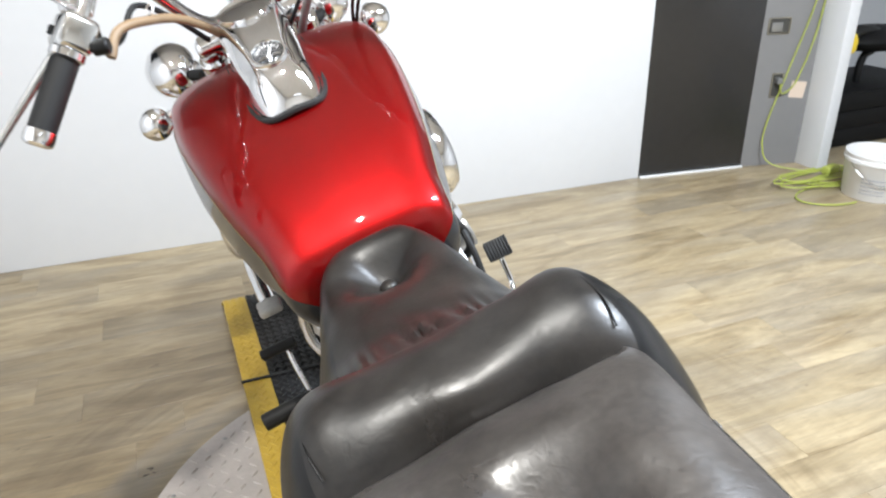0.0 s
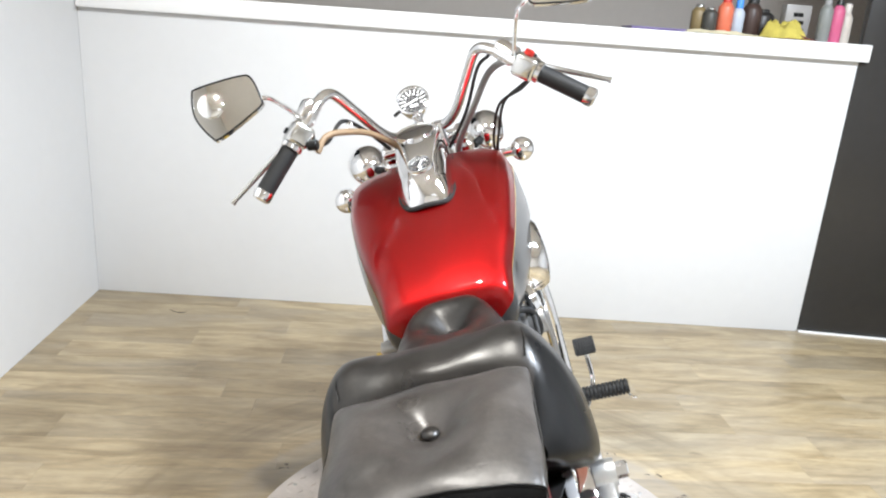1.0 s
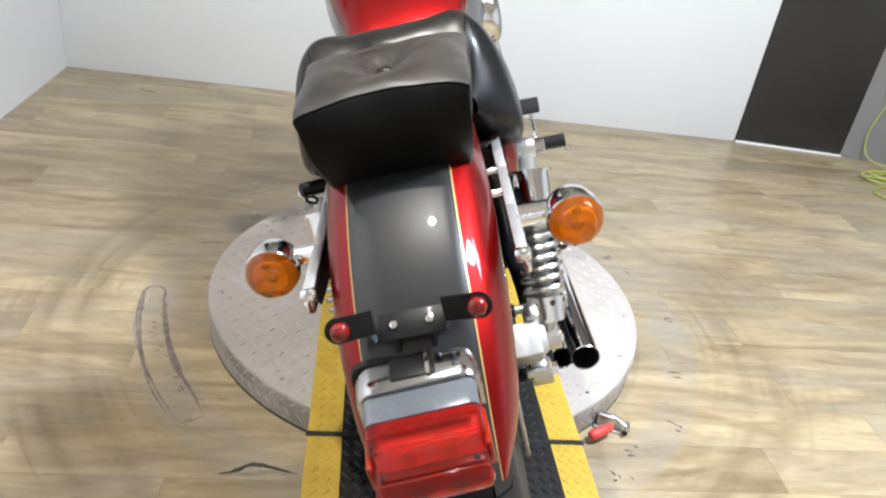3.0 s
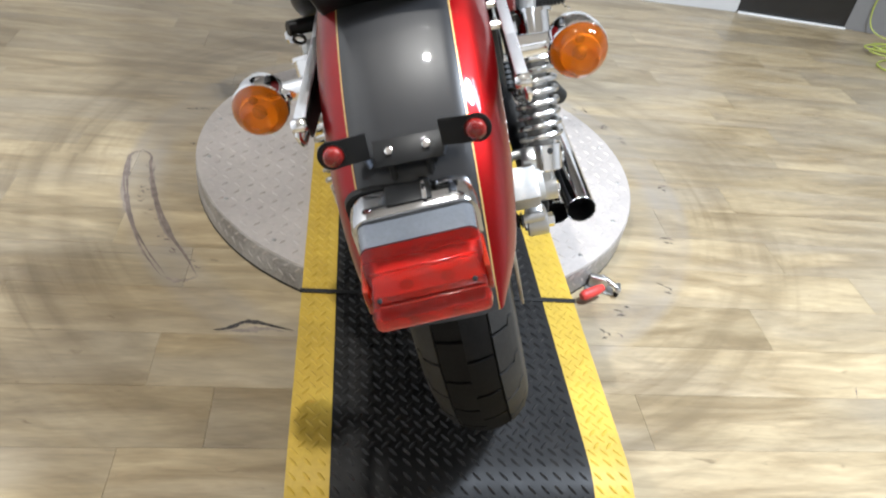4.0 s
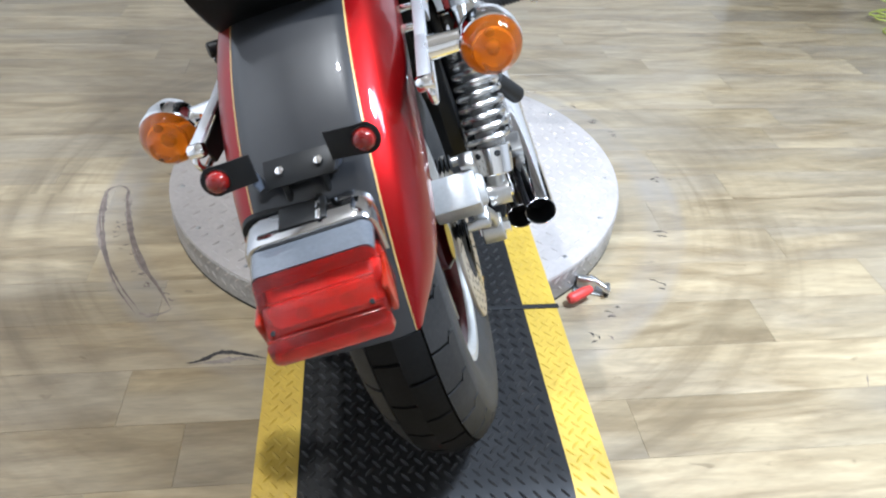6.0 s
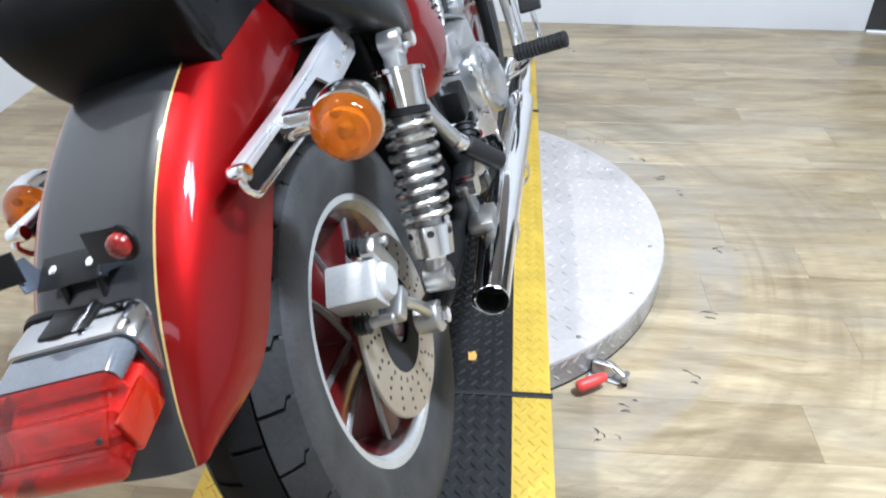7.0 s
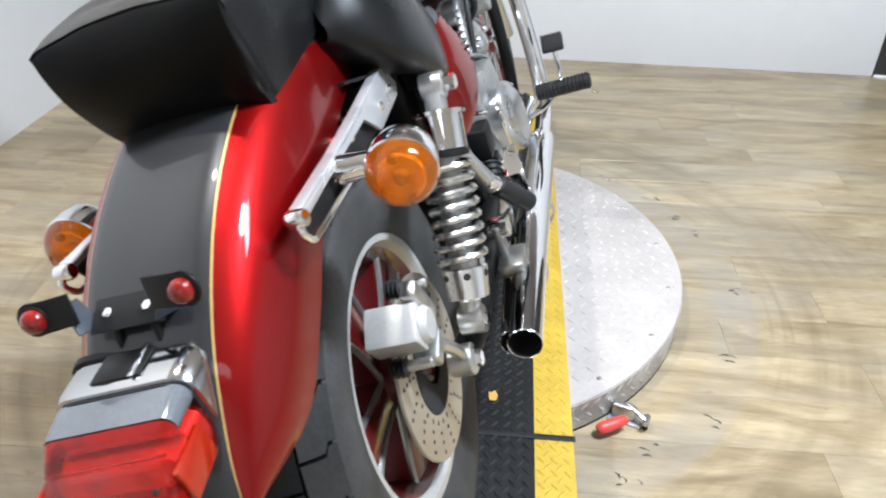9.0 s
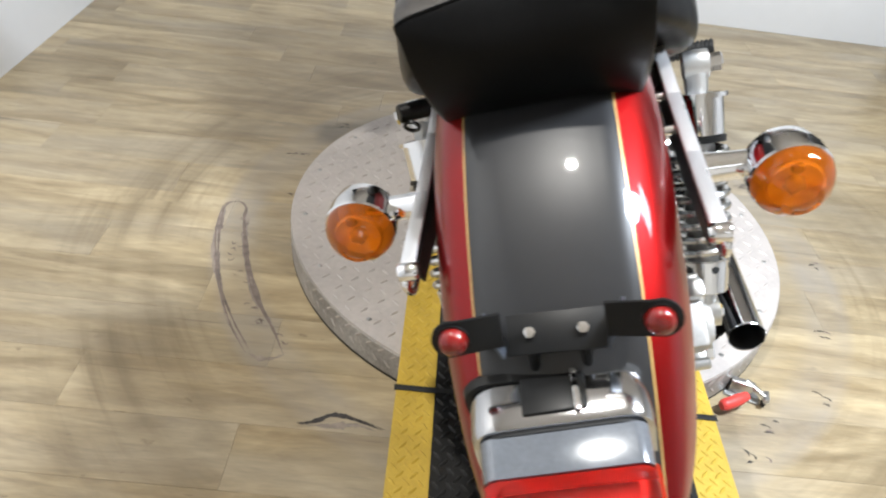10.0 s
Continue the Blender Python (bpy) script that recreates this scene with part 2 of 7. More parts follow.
SHADED_TREAD = material("shaded_tread_rubber", (0.0095, 0.0092, 0.0089), 0.60, spec=0.09, bump=0.2, bump_scale=240, vary=0.35, vary_scale=14)
# Near-black tone paints the shade down in the tread grooves.
GROOVE_SHADE = material("groove_shade", (0.003, 0.003, 0.003), 0.9, spec=0.1)
BLACK_PAINT = material("black_satin_paint", (0.006, 0.006, 0.006), 0.42, spec=0.25, coat=0.05)
STEEL_BLUE = material("bare_steel", (0.075, 0.085, 0.105), 0.38, metal=0.6, vary=0.2, vary_scale=20)
HOUSING = material("tail_lamp_chrome", (0.52, 0.52, 0.53), 0.11, metal=1.0, rough_vary=0.05)
LAMP_BOWL = material("lamp_reflector", (0.88, 0.87, 0.84), 0.30, metal=0.45)
AMBER = material("amber_lens", (1.0, 0.25, 0.004), 0.04, coat=0.4, transmission=0.90, ior=1.30, bump=0.05, bump_scale=90)
MARKER_LENS = material("marker_lens", (0.26, 0.009, 0.006), 0.10, coat=0.5, transmission=0.4, vary=0.35, vary_scale=90)


def lens_material(name, color, dust):
    """Translucent red plastic, dulled by dust and pale scratches."""
    mat = material(name, color, 0.10, coat=0.5, transmission=0.93, ior=1.30, bump=0.22, bump_scale=110)
    nodes, links = mat.node_tree.nodes, mat.node_tree.links
    bsdf = nodes["Principled BSDF"]
    coord = nodes.new("ShaderNodeTexCoord")
    marks = []
    for turn, stretch, low, high in ((0.7, (40, 260, 90), 0.62, 0.74), (-0.6, (34, 300, 90), 0.63, 0.76), (0.1, (34, 40, 40), 0.52, 0.76)):
        mapping = nodes.new("ShaderNodeMapping")
        mapping.inputs["Rotation"].default_value, mapping.inputs["Scale"].default_value = (0.3, turn, turn), stretch
        links.new(coord.outputs["Object"], mapping.inputs["Vector"])
        tex = nodes.new("ShaderNodeTexNoise")
        tex.inputs["Scale"].default_value, tex.inputs["Detail"].default_value, tex.inputs["Distortion"].default_value = 1.0, 4, 0.6
        links.new(mapping.outputs[0], tex.inputs["Vector"])
        span = nodes.new("ShaderNodeMapRange")
        span.inputs["From Min"].default_value, span.inputs["From Max"].default_value, span.inputs["To Max"].default_value = low, high, dust
        links.new(tex.outputs["Fac"], span.inputs["Value"])
        marks.append(span.outputs[0])
    total = marks[0]
    for mark in marks[1:]:
        node = nodes.new("ShaderNodeMath")
        node.operation = "MAXIMUM"
        links.new(total, node.inputs[0])
        links.new(mark, node.inputs[1])
        total = node.outputs[0]
    tint = nodes.new("ShaderNodeMix")
    tint.data_type = "RGBA"
    links.new(total, tint.inputs["Factor"])
    tint.inputs["A"].default_value, tint.inputs["B"].default_value = (*color, 1), (0.60, 0.36, 0.32, 1)
    links.new(tint.outputs["Result"], bsdf.inputs["Base Color"])
    gloss = nodes.new("ShaderNodeMapRange")
    gloss.inputs["To Min"].default_value, gloss.inputs["To Max"].default_value = 0.07, 0.5
    links.new(total, gloss.inputs["Value"])
    links.new(gloss.outputs[0], bsdf.inputs["Roughness"])
    return mat


RED_LENS = lens_material("red_lens", (0.74, 0.018, 0.012), 0.14)
WINDOW_LENS = lens_material("orange_window_lens", (0.90, 0.085, 0.050), 0.34)
REFLECTOR = material("clear_lens_band", (0.120, 0.128, 0.142), 0.13, metal=0.25, coat=0.7, rough_vary=0.04, vary=0.25, vary_scale=18)
RIM_LIP = material("bare_rim_aluminium", (0.47, 0.46, 0.43), 0.38, metal=0.45, rough_vary=0.1, vary=0.18, vary_scale=14)
DISC_STEEL = material("heat_tinted_disc_steel", (0.46, 0.42, 0.355), 0.34, metal=0.8, rough_vary=0.08, vary=0.14, vary_scale=18)
SPRING_STEEL = material("spring_steel", (0.62, 0.62, 0.61), 0.24, metal=1.0, rough_vary=0.06, vary=0.15, vary_scale=20)
JOINT = material("plank_joint", (0.135, 0.100, 0.062), 0.8, vary=0.2, vary_scale=10)
CLEAR_LENS = material("smoky_clear_lens", (0.80, 0.83, 0.88), 0.10, coat=0.6, transmission=0.75, vary=0.1, vary_scale=30)
SIDE_LENS = material("orange_side_lens", (0.55, 0.030, 0.006), 0.10, coat=0.6, transmission=0.6, ior=1.3)
GLASS = material("clear_glass", (1, 1, 1), 0.02, transmission=1.0)
MIRROR = material("mirror_glass", (0.90, 0.90, 0.88), 0.015, metal=1.0)
DIAL = material("black_dial", (0.015, 0.015, 0.016), 0.5)
MARK = material("white_marking", (0.8, 0.8, 0.78), 0.5)
CABLE = material("tan_cable_sleeve", (0.20, 0.135, 0.075), 0.5, vary=0.2, vary_scale=30)
GREY_CABLE = material("grey_cable_sleeve", (0.16, 0.16, 0.155), 0.4, vary=0.1, vary_scale=30)
MAT_BLACK = material("black_diamond_rubber", (0.0165, 0.0160, 0.0157), 0.50, spec=0.16, bump=0.2, bump_scale=260, vary=0.25, vary_scale=8, rough_vary=0.1)
# Lugs painted lighter than the black field to stand for glints on their edges.
MAT_LIT_LUG = material("lit_lug_rubber", (0.034, 0.0332, 0.0325), 0.42, spec=0.25, bump=0.15, bump_scale=260, vary=0.25, vary_scale=12)
MAT_YELLOW = material("yellow_diamond_rubber", (0.46, 0.310, 0.034), 0.55, bump=0.2, bump_scale=260, vary=0.20, vary_scale=11)
PLATE = material("aluminium_tread_plate", (0.468, 0.428, 0.400), 0.46, metal=0.35, bump=0.1, bump_scale=180, vary=0.18, vary_scale=5, rough_vary=0.1)
# Near-black, paints the shade inside drilled holes and slots; dark parts use it too.
DARK_GAP = material("shadow_gap", (0.01, 0.01, 0.01), 0.9)
RED_PLASTIC = material("red_plastic_grip", (0.55, 0.05, 0.04), 0.42, bump=0.1, bump_scale=100)
BUCKET_WHITE = material("white_bucket_plastic", (0.72, 0.71, 0.69), 0.35, vary=0.04, vary_scale=8)
LIME = material("lime_cord_jacket", (0.36, 0.40, 0.075), 0.45, vary=0.15, vary_scale=20)
YELLOW_CLOTH = material("yellow_cloth", (0.44, 0.37, 0.075), 0.9, bump=0.6, bump_scale=300, vary=0.3, vary_scale=14)
RED_WHEEL = material("red_wheel_paint", (0.085, 0.004, 0.005), 0.30, metal=0.2, coat=0.7, vary=0.25, vary_scale=14)
GREY_BACK = material("beige_wall_paint", (0.74, 0.71, 0.66), 0.6, vary=0.05, vary_scale=1.5)
PEACH = material("peach_patch", (0.62, 0.50, 0.40), 0.7)

# ---------------------------------------------------------------- shapes


def soften(bm, angle=38):
    limit = radians(angle)
    for f in bm.faces:
        f.smooth = True
    for e in bm.edges:
        if len(e.link_faces) == 2 and e.calc_face_angle(0) > limit:
            e.smooth = False


def part(name, bm, mat, parent=None, label="", angle=38, at=None):
    """Links a bmesh as one mesh object under a thing or under a part."""
    bmesh.ops.recalc_face_normals(bm, faces=bm.faces[:])
    soften(bm, angle)
    mesh = bpy.data.meshes.new(name)
    bm.to_mesh(mesh)
    bm.free()
    mesh.materials.append(mat)
    ob = new(name, mesh)
    if parent is not None:
        ob.parent = parent
    if at is not None:
        ob.matrix_basis = at
    if label:
        tagged(ob, label)
    return ob


def catmull(points, n):
    """n + 1 places along a smooth curve through the points."""
    p = np.array(points, float)
    ext = np.vstack([2 * p[0] - p[1], p, 2 * p[-1] - p[-2]])
    out = []
    for s in np.linspace(0, len(p) - 1, n + 1):
        i = min(int(s), len(p) - 2)
        u = s - i
        a, b, c, d = ext[i:i + 4]
        out.append(0.5 * (2 * b + (c - a) * u + (2 * a - 5 * b + 4 * c - d) * u * u + (3 * b - a - 3 * c + d) * u ** 3))
    return np.array(out)


def surface(grid, nu, nv):
    """A smooth grid of places through a control grid of shape rows x columns x 3."""
    rows = np.array([catmull(r, nv) for r in grid])
    return np.array([catmull(rows[:, j], nu) for j in range(nv + 1)]).transpose(1, 0, 2)


def sheet(bm, places, close_v=False, cap=False):
    rows, cols = places.shape[:2]
    v = [[bm.verts.new(places[i, j]) for j in range(cols)] for i in range(rows)]
    for i in range(rows - 1):
        for j in range(cols if close_v else cols - 1):
            bm.faces.new((v[i][j], v[i][(j + 1) % cols], v[i + 1][(j + 1) % cols], v[i + 1][j]))
    if cap:
        bm.faces.new(v[0][::-1])
        bm.faces.new(v[-1])
    return v


def shell(places, thick):
    bm = bmesh.new()
    sheet(bm, places)
    bmesh.ops.recalc_face_normals(bm, faces=bm.faces[:])
    bmesh.ops.solidify(bm, geom=bm.faces[:], thickness=thick)
    return bm


def tube(points, r, seg=12, n=None, bm=None, smooth=True, taper=None, ends=True):
    bm = bm or bmesh.new()
    p = catmull(points, n or 8 * (len(points) - 1)) if smooth and len(points) > 2 else np.array(points, float)
    rings, up = [], None
    for i, c in enumerate(p):
        d = Vector(p[min(i + 1, len(p) - 1)] - p[max(i - 1, 0)]).normalized()
        if up is None:
            up = d.orthogonal().normalized()
        up = (up - d * up.dot(d)).normalized()
        side = d.cross(up)
        rr = r if taper is None else r * float(np.interp(i / (len(p) - 1), [t[0] for t in taper], [t[1] for t in taper]))
        rings.append([Vector(c) + rr * (math.cos(a) * up + math.sin(a) * side) for a in np.linspace(0, 2 * math.pi, seg, endpoint=False)])
    sheet(bm, np.array(rings), close_v=True, cap=ends)
    return bm


def lathe(profile, n=32, m=None, bm=None, close=False):
    """Turns (radius, height) about z, then lays it by m."""
    bm = bm or bmesh.new()
    m = m or Matrix()
    rings = []
    for r, h in profile:
        rings.append([m @ Vector((max(r, 1e-4) * math.cos(a), max(r, 1e-4) * math.sin(a), h)) for a in np.linspace(0, 2 * math.pi, n, endpoint=False)])
    rings = np.array(rings)
    if close:
        rings = np.concatenate([rings, rings[:1]])
    sheet(bm, rings, close_v=True, cap=False)
    bmesh.ops.remove_doubles(bm, verts=bm.verts[:], dist=2e-4)
    return bm


def aim(p, direction):
    """A place whose z axis points along direction."""
    return Matrix.Translation(p) @ Vector(direction).to_track_quat("Z", "Y").to_matrix().to_4x4()


def rod(p0, p1, r, n=16, r1=None, bm=None):
    p0, p1 = Vector(p0), Vector(p1)
    h = (p1 - p0).length
    r1 = r if r1 is None else r1
    c = min(0.25 * min(r, r1), 0.002)
    return lathe([(0, 0), (r - c, 0), (r, c), (r1, h - c), (r1 - c, h), (0, h)], n, aim(p0, p1 - p0), bm)


def box(sx, sy, sz, m=None, bevel=0.003, bm=None, seg=2):
    own = bmesh.new()
    bmesh.ops.create_cube(own, size=1)
    bmesh.ops.scale(own, vec=(sx, sy, sz), verts=own.verts)
    if bevel:
        bmesh.ops.bevel(own, geom=own.edges[:], offset=bevel, segments=seg, affect="EDGES", profile=0.5)
    bmesh.ops.transform(own, matrix=m or Matrix(), verts=own.verts)
    return merge(bm, own)


def merge(bm, own):
    if bm is None:
        return own
    mesh = bpy.data.meshes.new("tmp")
    own.to_mesh(mesh)
    own.free()
    bm.from_mesh(mesh)
    bpy.data.meshes.remove(mesh)
    return bm


def plate(outline, thick, m=None, bevel=0.0, bm=None):
    """A flat plate of the given outline in x and y, of that thickness along z."""
    own = bmesh.new()
    low = [own.verts.new((x, y, 0)) for x, y in outline]
    high = [own.verts.new((x, y, thick)) for x, y in outline]
    n = len(outline)
    own.faces.new(low[::-1])
    own.faces.new(high)
    for i in range(n):
        own.faces.new((low[i], low[(i + 1) % n], high[(i + 1) % n], high[i]))
    if bevel:
        bmesh.ops.bevel(own, geom=[e for e in own.edges], offset=bevel, segments=2, affect="EDGES", profile=0.5)
    bmesh.ops.transform(own, matrix=m or Matrix(), verts=own.verts)
    return merge(bm, own)


def ball(p, r, squash=(1, 1, 1), n=20, bm=None):
    own = bmesh.new()
    bmesh.ops.create_uvsphere(own, u_segments=n, v_segments=n // 2, radius=r)
    bmesh.ops.transform(own, matrix=Matrix.Translation(p) @ Matrix.Diagonal((*squash, 1)), verts=own.verts)
    return merge(bm, own)


def frame_of(origin, x_to, y_hint):
    """A place at origin whose x axis runs to x_to and whose y axis lies near y_hint."""
    x = (Vector(x_to) - Vector(origin)).normalized()
    z = x.cross(Vector(y_hint)).normalized()
    y = z.cross(x)
    m = Matrix((x, y, z)).transposed().to_4x4()
    m.translation = origin
    return m


def mirrored(points):
    return [(-x, y, z) for x, y, z in points]


# ---------------------------------------------------------------- room
ROOM_H = 3.0


def structure(name, bm, mat, label="", angle=38):
    return tagged(part(name, bm, mat, None, "", angle), label, name.split("_")[0], "", "structure")


def slab(x0, x1, y0, y1, z0, z1, bevel=0.0):
    return box(x1 - x0, y1 - y0, z1 - z0, Matrix.Translation(((x0 + x1) / 2, (y0 + y1) / 2, (z0 + z1) / 2)), bevel)


def wall_between(p, q, thick, z0, z1, bevel=0.0):
    """A wall whose visible face runs from p to q; its body lies to the left of that line."""
    (x0, y0), (x1, y1) = p, q
    length, ang = math.hypot(x1 - x0, y1 - y0), math.atan2(y1 - y0, x1 - x0)
    m = Matrix.Translation((x0, y0, 0)) @ Matrix.Rotation(ang, 4, "Z") @ Matrix.Translation((length / 2, thick / 2, (z0 + z1) / 2))
    return box(length, thick, z1 - z0, m, bevel)


floor = structure("floor", slab(-1.9, 4.4, -4.0, 4.6, -0.08, -0.004), JOINT, "grey-beige wood-look vinyl plank floor with tyre scuffs")
structure("ceiling", slab(-2.0, 4.5, -4.1, 4.7, ROOM_H, ROOM_H + 0.1), CEILING, "plain white ceiling")
structure("wall_west", wall_between((-1.735, -4.0), (-1.765, 2.65), 0.14, 0, ROOM_H), WHITE_PAINT, "tall smooth white painted side wall")
structure("wall_back", slab(-1.9, 4.4, -4.14, -4.0, 0, ROOM_H), GREY_BACK, "plain grey wall behind the camera")
structure("wall_east", slab(4.26, 4.4, -4.0, 4.6, 0, ROOM_H), WHITE_PAINT, "plain white end wall of the shop")
structure("wall_north", slab(-1.9, 4.4, 4.46, 4.6, 0, ROOM_H), TAUPE, "taupe painted rear wall behind the half wall")
N0, N1 = (-1.765, 2.648), (1.850, 2.492)
structure("wall_half", wall_between(N0, N1, 0.16, 0, 1.374, 0.003), WHITE_PAINT, "white painted half wall below a wide ledge")
along = Vector((N1[0] - N0[0], N1[1] - N0[1], 0)).normalized()
out = Vector((along.y, -along.x, 0))


def on_wall(s, d, z):
    """A place s metres back from the half wall's free end, d metres in front of its face."""
    p = Vector((*N1, 0)) - along * s + out * d
    return (p.x, p.y, z)


structure("trim_ledge", wall_between(on_wall(3.61, 0.035, 0)[:2], on_wall(-0.03, 0.035, 0)[:2], 0.26, 1.374, 1.452, 0.004), TRIM_PAINT, "thick white painted wooden ledge on the half wall")
G0, G1, G2 = (1.852, 2.494), (2.452, 2.412), (2.80, 2.335)
# Added dark panel stands for the deepest shade on this wall.
structure("door_1", wall_between(G0, G1, 0.05, 0.012, 2.2, 0.002), SHADE_GREY, "dark grey panel painting in the wall's shade beside the half wall")
structure("trim_threshold", wall_between((1.853, 2.478), (2.452, 2.397), 0.012, 0.0, 0.010, 0.001), TRIM_PAINT, "thin white threshold strip under the dark panel")
# White wall, its shade put into a darker paint tone.
structure("wall_recess", wall_between(G1, G2, 0.12, 0, ROOM_H), SHADED_WHITE, "off-white wall with outlets, painted darker for shade")
structure("wall_lintel", wall_between(G0, G1, 0.05, 2.2, ROOM_H), SHADED_WHITE, "off-white wall above the dark panel, painted darker for shade")
structure("wall_column", slab(2.765, 2.836, 2.195, 2.36, 0, ROOM_H, 0.004), WHITE_PAINT, "white painted column at the end of the wall")
structure("wall_side_room", slab(3.0, 4.3, 3.4, 3.5, 0, ROOM_H), WHITE_PAINT, "white wall of the workshop bay behind")


TOP = 0.096
CX, CY, RAD = -0.018, 0.655, 0.638


def lug(bm, x, y, z, ang, length=0.026, wide=0.0065, high=0.0022, tilt=None):
    """One raised lens-shaped bar of a tread pattern."""
    m = (tilt or Matrix()) @ Matrix.Translation((x, y, z)) @ Matrix.Rotation(ang, 4, "Z")
    half, w = length / 2, wide / 2
    rim = [bm.verts.new(m @ Vector(p)) for p in ((-half, 0, 0), (-half * 0.5, -w, 0), (half * 0.5, -w, 0), (half, 0, 0), (half * 0.5, w, 0), (-half * 0.5, w, 0))]
    a, b = (bm.verts.new(m @ Vector(p)) for p in ((-half * 0.55, 0, high), (half * 0.55, 0, high)))
    bm.faces.new((rim[0], rim[1], a))
    bm.faces.new((rim[1], rim[2], b, a))
    bm.faces.new((rim[2], rim[3], b))
    bm.faces.new((rim[3], rim[4], b))
    bm.faces.new((rim[4], rim[5], a, b))
    bm.faces.new((rim[5], rim[0], a))


RIM_ALU = material("stained_rim_aluminium", (0.38, 0.365, 0.345), 0.45, metal=0.3, rough_vary=0.12, bump=0.1, bump_scale=120, vary=0.55, vary_scale=9, distort=0.6)
turntable = tagged(new("turntable"), "round low turntable of aluminium tread plate, scuffed", "turntable")
turntable.location = (CX, CY, 0)
part("top_plate", lathe([(0, TOP - 0.012), (RAD - 0.004, TOP - 0.012), (RAD - 0.001, TOP - 0.0125), (RAD, TOP - 0.015), (RAD, 0.014), (RAD - 0.004, 0.012), (0, 0.012)], 96), PLATE, turntable)
part("rim_band", lathe([(RAD - 0.002, 0.0075), (RAD + 0.0012, 0.0075), (RAD + 0.0012, TOP - 0.0175), (RAD - 0.002, TOP - 0.0170)], 96, close=True), RIM_ALU, turntable, "stained dull aluminium band round the rim")
part("kick_strip", lathe([(RAD - 0.003, 0.0), (RAD + 0.0012, 0.0), (RAD + 0.0012, 0.006), (RAD - 0.003, 0.0066)], 96, close=True), RUBBER, turntable, "dirty black strip round the foot")
part("base_ring", lathe([(0, 0.0), (RAD - 0.05, 0.0), (RAD - 0.05, 0.012), (0, 0.012)], 64), DARK_GAP, turntable)
bm = bmesh.new()
step = 0.0335
for i in range(-20, 21):
    for j in range(-20, 21):
        x, y = i * step, j * step
        if math.hypot(x, y) < RAD - 0.018 and not -0.31 < x + CX + 0.015 < 0.31:
            lug(bm, x, y, TOP - 0.0125, radians(45 if (i + j) % 2 else -45), 0.027, 0.0066, 0.0028)
for k in range(118):
    a = 2 * math.pi * k / 118
    for r, (zz, s) in enumerate(((0.035, 1), (0.066, -1))):
        b = a + (r * 0.5) * 2 * math.pi / 118
        m = Matrix.Rotation(b, 4, "Z") @ Matrix.Translation((RAD + 0.0010, 0, zz)) @ Matrix.Rotation(radians(90), 4, "Y")
        lug(bm, 0, 0, 0, radians(45 * s), 0.026, 0.006, 0.0016, m)
tagged(part("tread_pattern", bm, PLATE, turntable), kind="stuff")
for ang in list(range(10, 360, 20)):
    a = radians(ang)
    for r in ((RAD - 0.035), ):
        if abs(r * math.cos(a) + CX + 0.015) > 0.33:
            part("bolt", lathe([(0, TOP - 0.0095), (0.004, TOP - 0.010), (0.0065, TOP - 0.0125), (0.0065, TOP - 0.014)], 10, Matrix.Translation((r * math.cos(a), r * math.sin(a), 0))), DIRTY_ALU, turntable)

# runway: three lengths of yellow-edged mat over wooden decks
MX, MW, BAND = -0.014, 0.315, 0.076


def runway(label, profile):
    """A deck along y with the given (y, z) top line; black in the middle with yellow bands."""
    thing = tagged(new("mat_ramp"), label, "ramp", "lengths of the runway")
    for name, x0, x1, mat in (("black_field", MX - MW + BAND, MX + MW - BAND, MAT_BLACK), ("yellow_band", MX - MW, MX - MW + BAND, MAT_YELLOW), ("yellow_band", MX + MW - BAND, MX + MW, MAT_YELLOW)):
        bm = bmesh.new()
        low = [(y, max(z - 0.012, 0.0)) for y, z in profile]
        loop = profile + low[::-1]
        vs = [[bm.verts.new((x, y, z)) for y, z in loop] for x in (x0, x1)]
        n = len(loop)
        for i in range(n):
            bm.faces.new((vs[0][i], vs[0][(i + 1) % n], vs[1][(i + 1) % n], vs[1][i]))
        bm.faces.new(vs[0][::-1])
        bm.faces.new(vs[1])
        strip = part(name, bm, mat, thing)
        bars = bmesh.new()
        pitch, row = 0.0250, 0.0150
        for (ya, za), (yb, zb) in zip(profile[:-1], profile[1:]):
            run = math.hypot(yb - ya, zb - za)
            m = Matrix.Translation((0, ya, za)) @ Matrix.Rotation(math.atan2(zb - za, yb - ya), 4, "X")
            for j in range(max(1, int(abs(run) / row))):
                for i in range(int((x1 - x0) / pitch) + 1):
                    x = x0 + 0.011 + (i + 0.5 * (j % 2)) * pitch
                    if x < x1 - 0.009:
                        lug(bars, x, (j + 0.5) * abs(run) / max(1, int(abs(run) / row)), 0.0, radians(48 if j % 2 else -48), 0.0235, 0.0060, 0.0044 if mat is MAT_BLACK else 0.0020, m)
        tagged(part("tread_pattern", bars, MAT_LIT_LUG if mat is MAT_BLACK else mat, strip), kind="stuff")
    return thing


def rounded_line(a, b, c, n=4):
    """a to c with the corner b rounded off."""
    a, b, c = (np.array(p, float) for p in (a, b, c))
    return [tuple(((1 - t) ** 2) * a + 2 * t * (1 - t) * b + t * t * c) for t in np.linspace(0, 1, n)]


tail = rounded_line((-0.505, TOP - 0.016), (-0.475, TOP), (-0.43, TOP))
runway("black rubber mat with yellow edges, rear ramp end", [(-0.632, 0.006)] + tail + [(-0.003, TOP)])
runway("black rubber mat with yellow edges across the turntable", [(0.003, TOP), (0.66, TOP), (1.325, TOP)])
nose = rounded_line((1.80, TOP), (1.84, TOP), (1.87, TOP - 0.016))
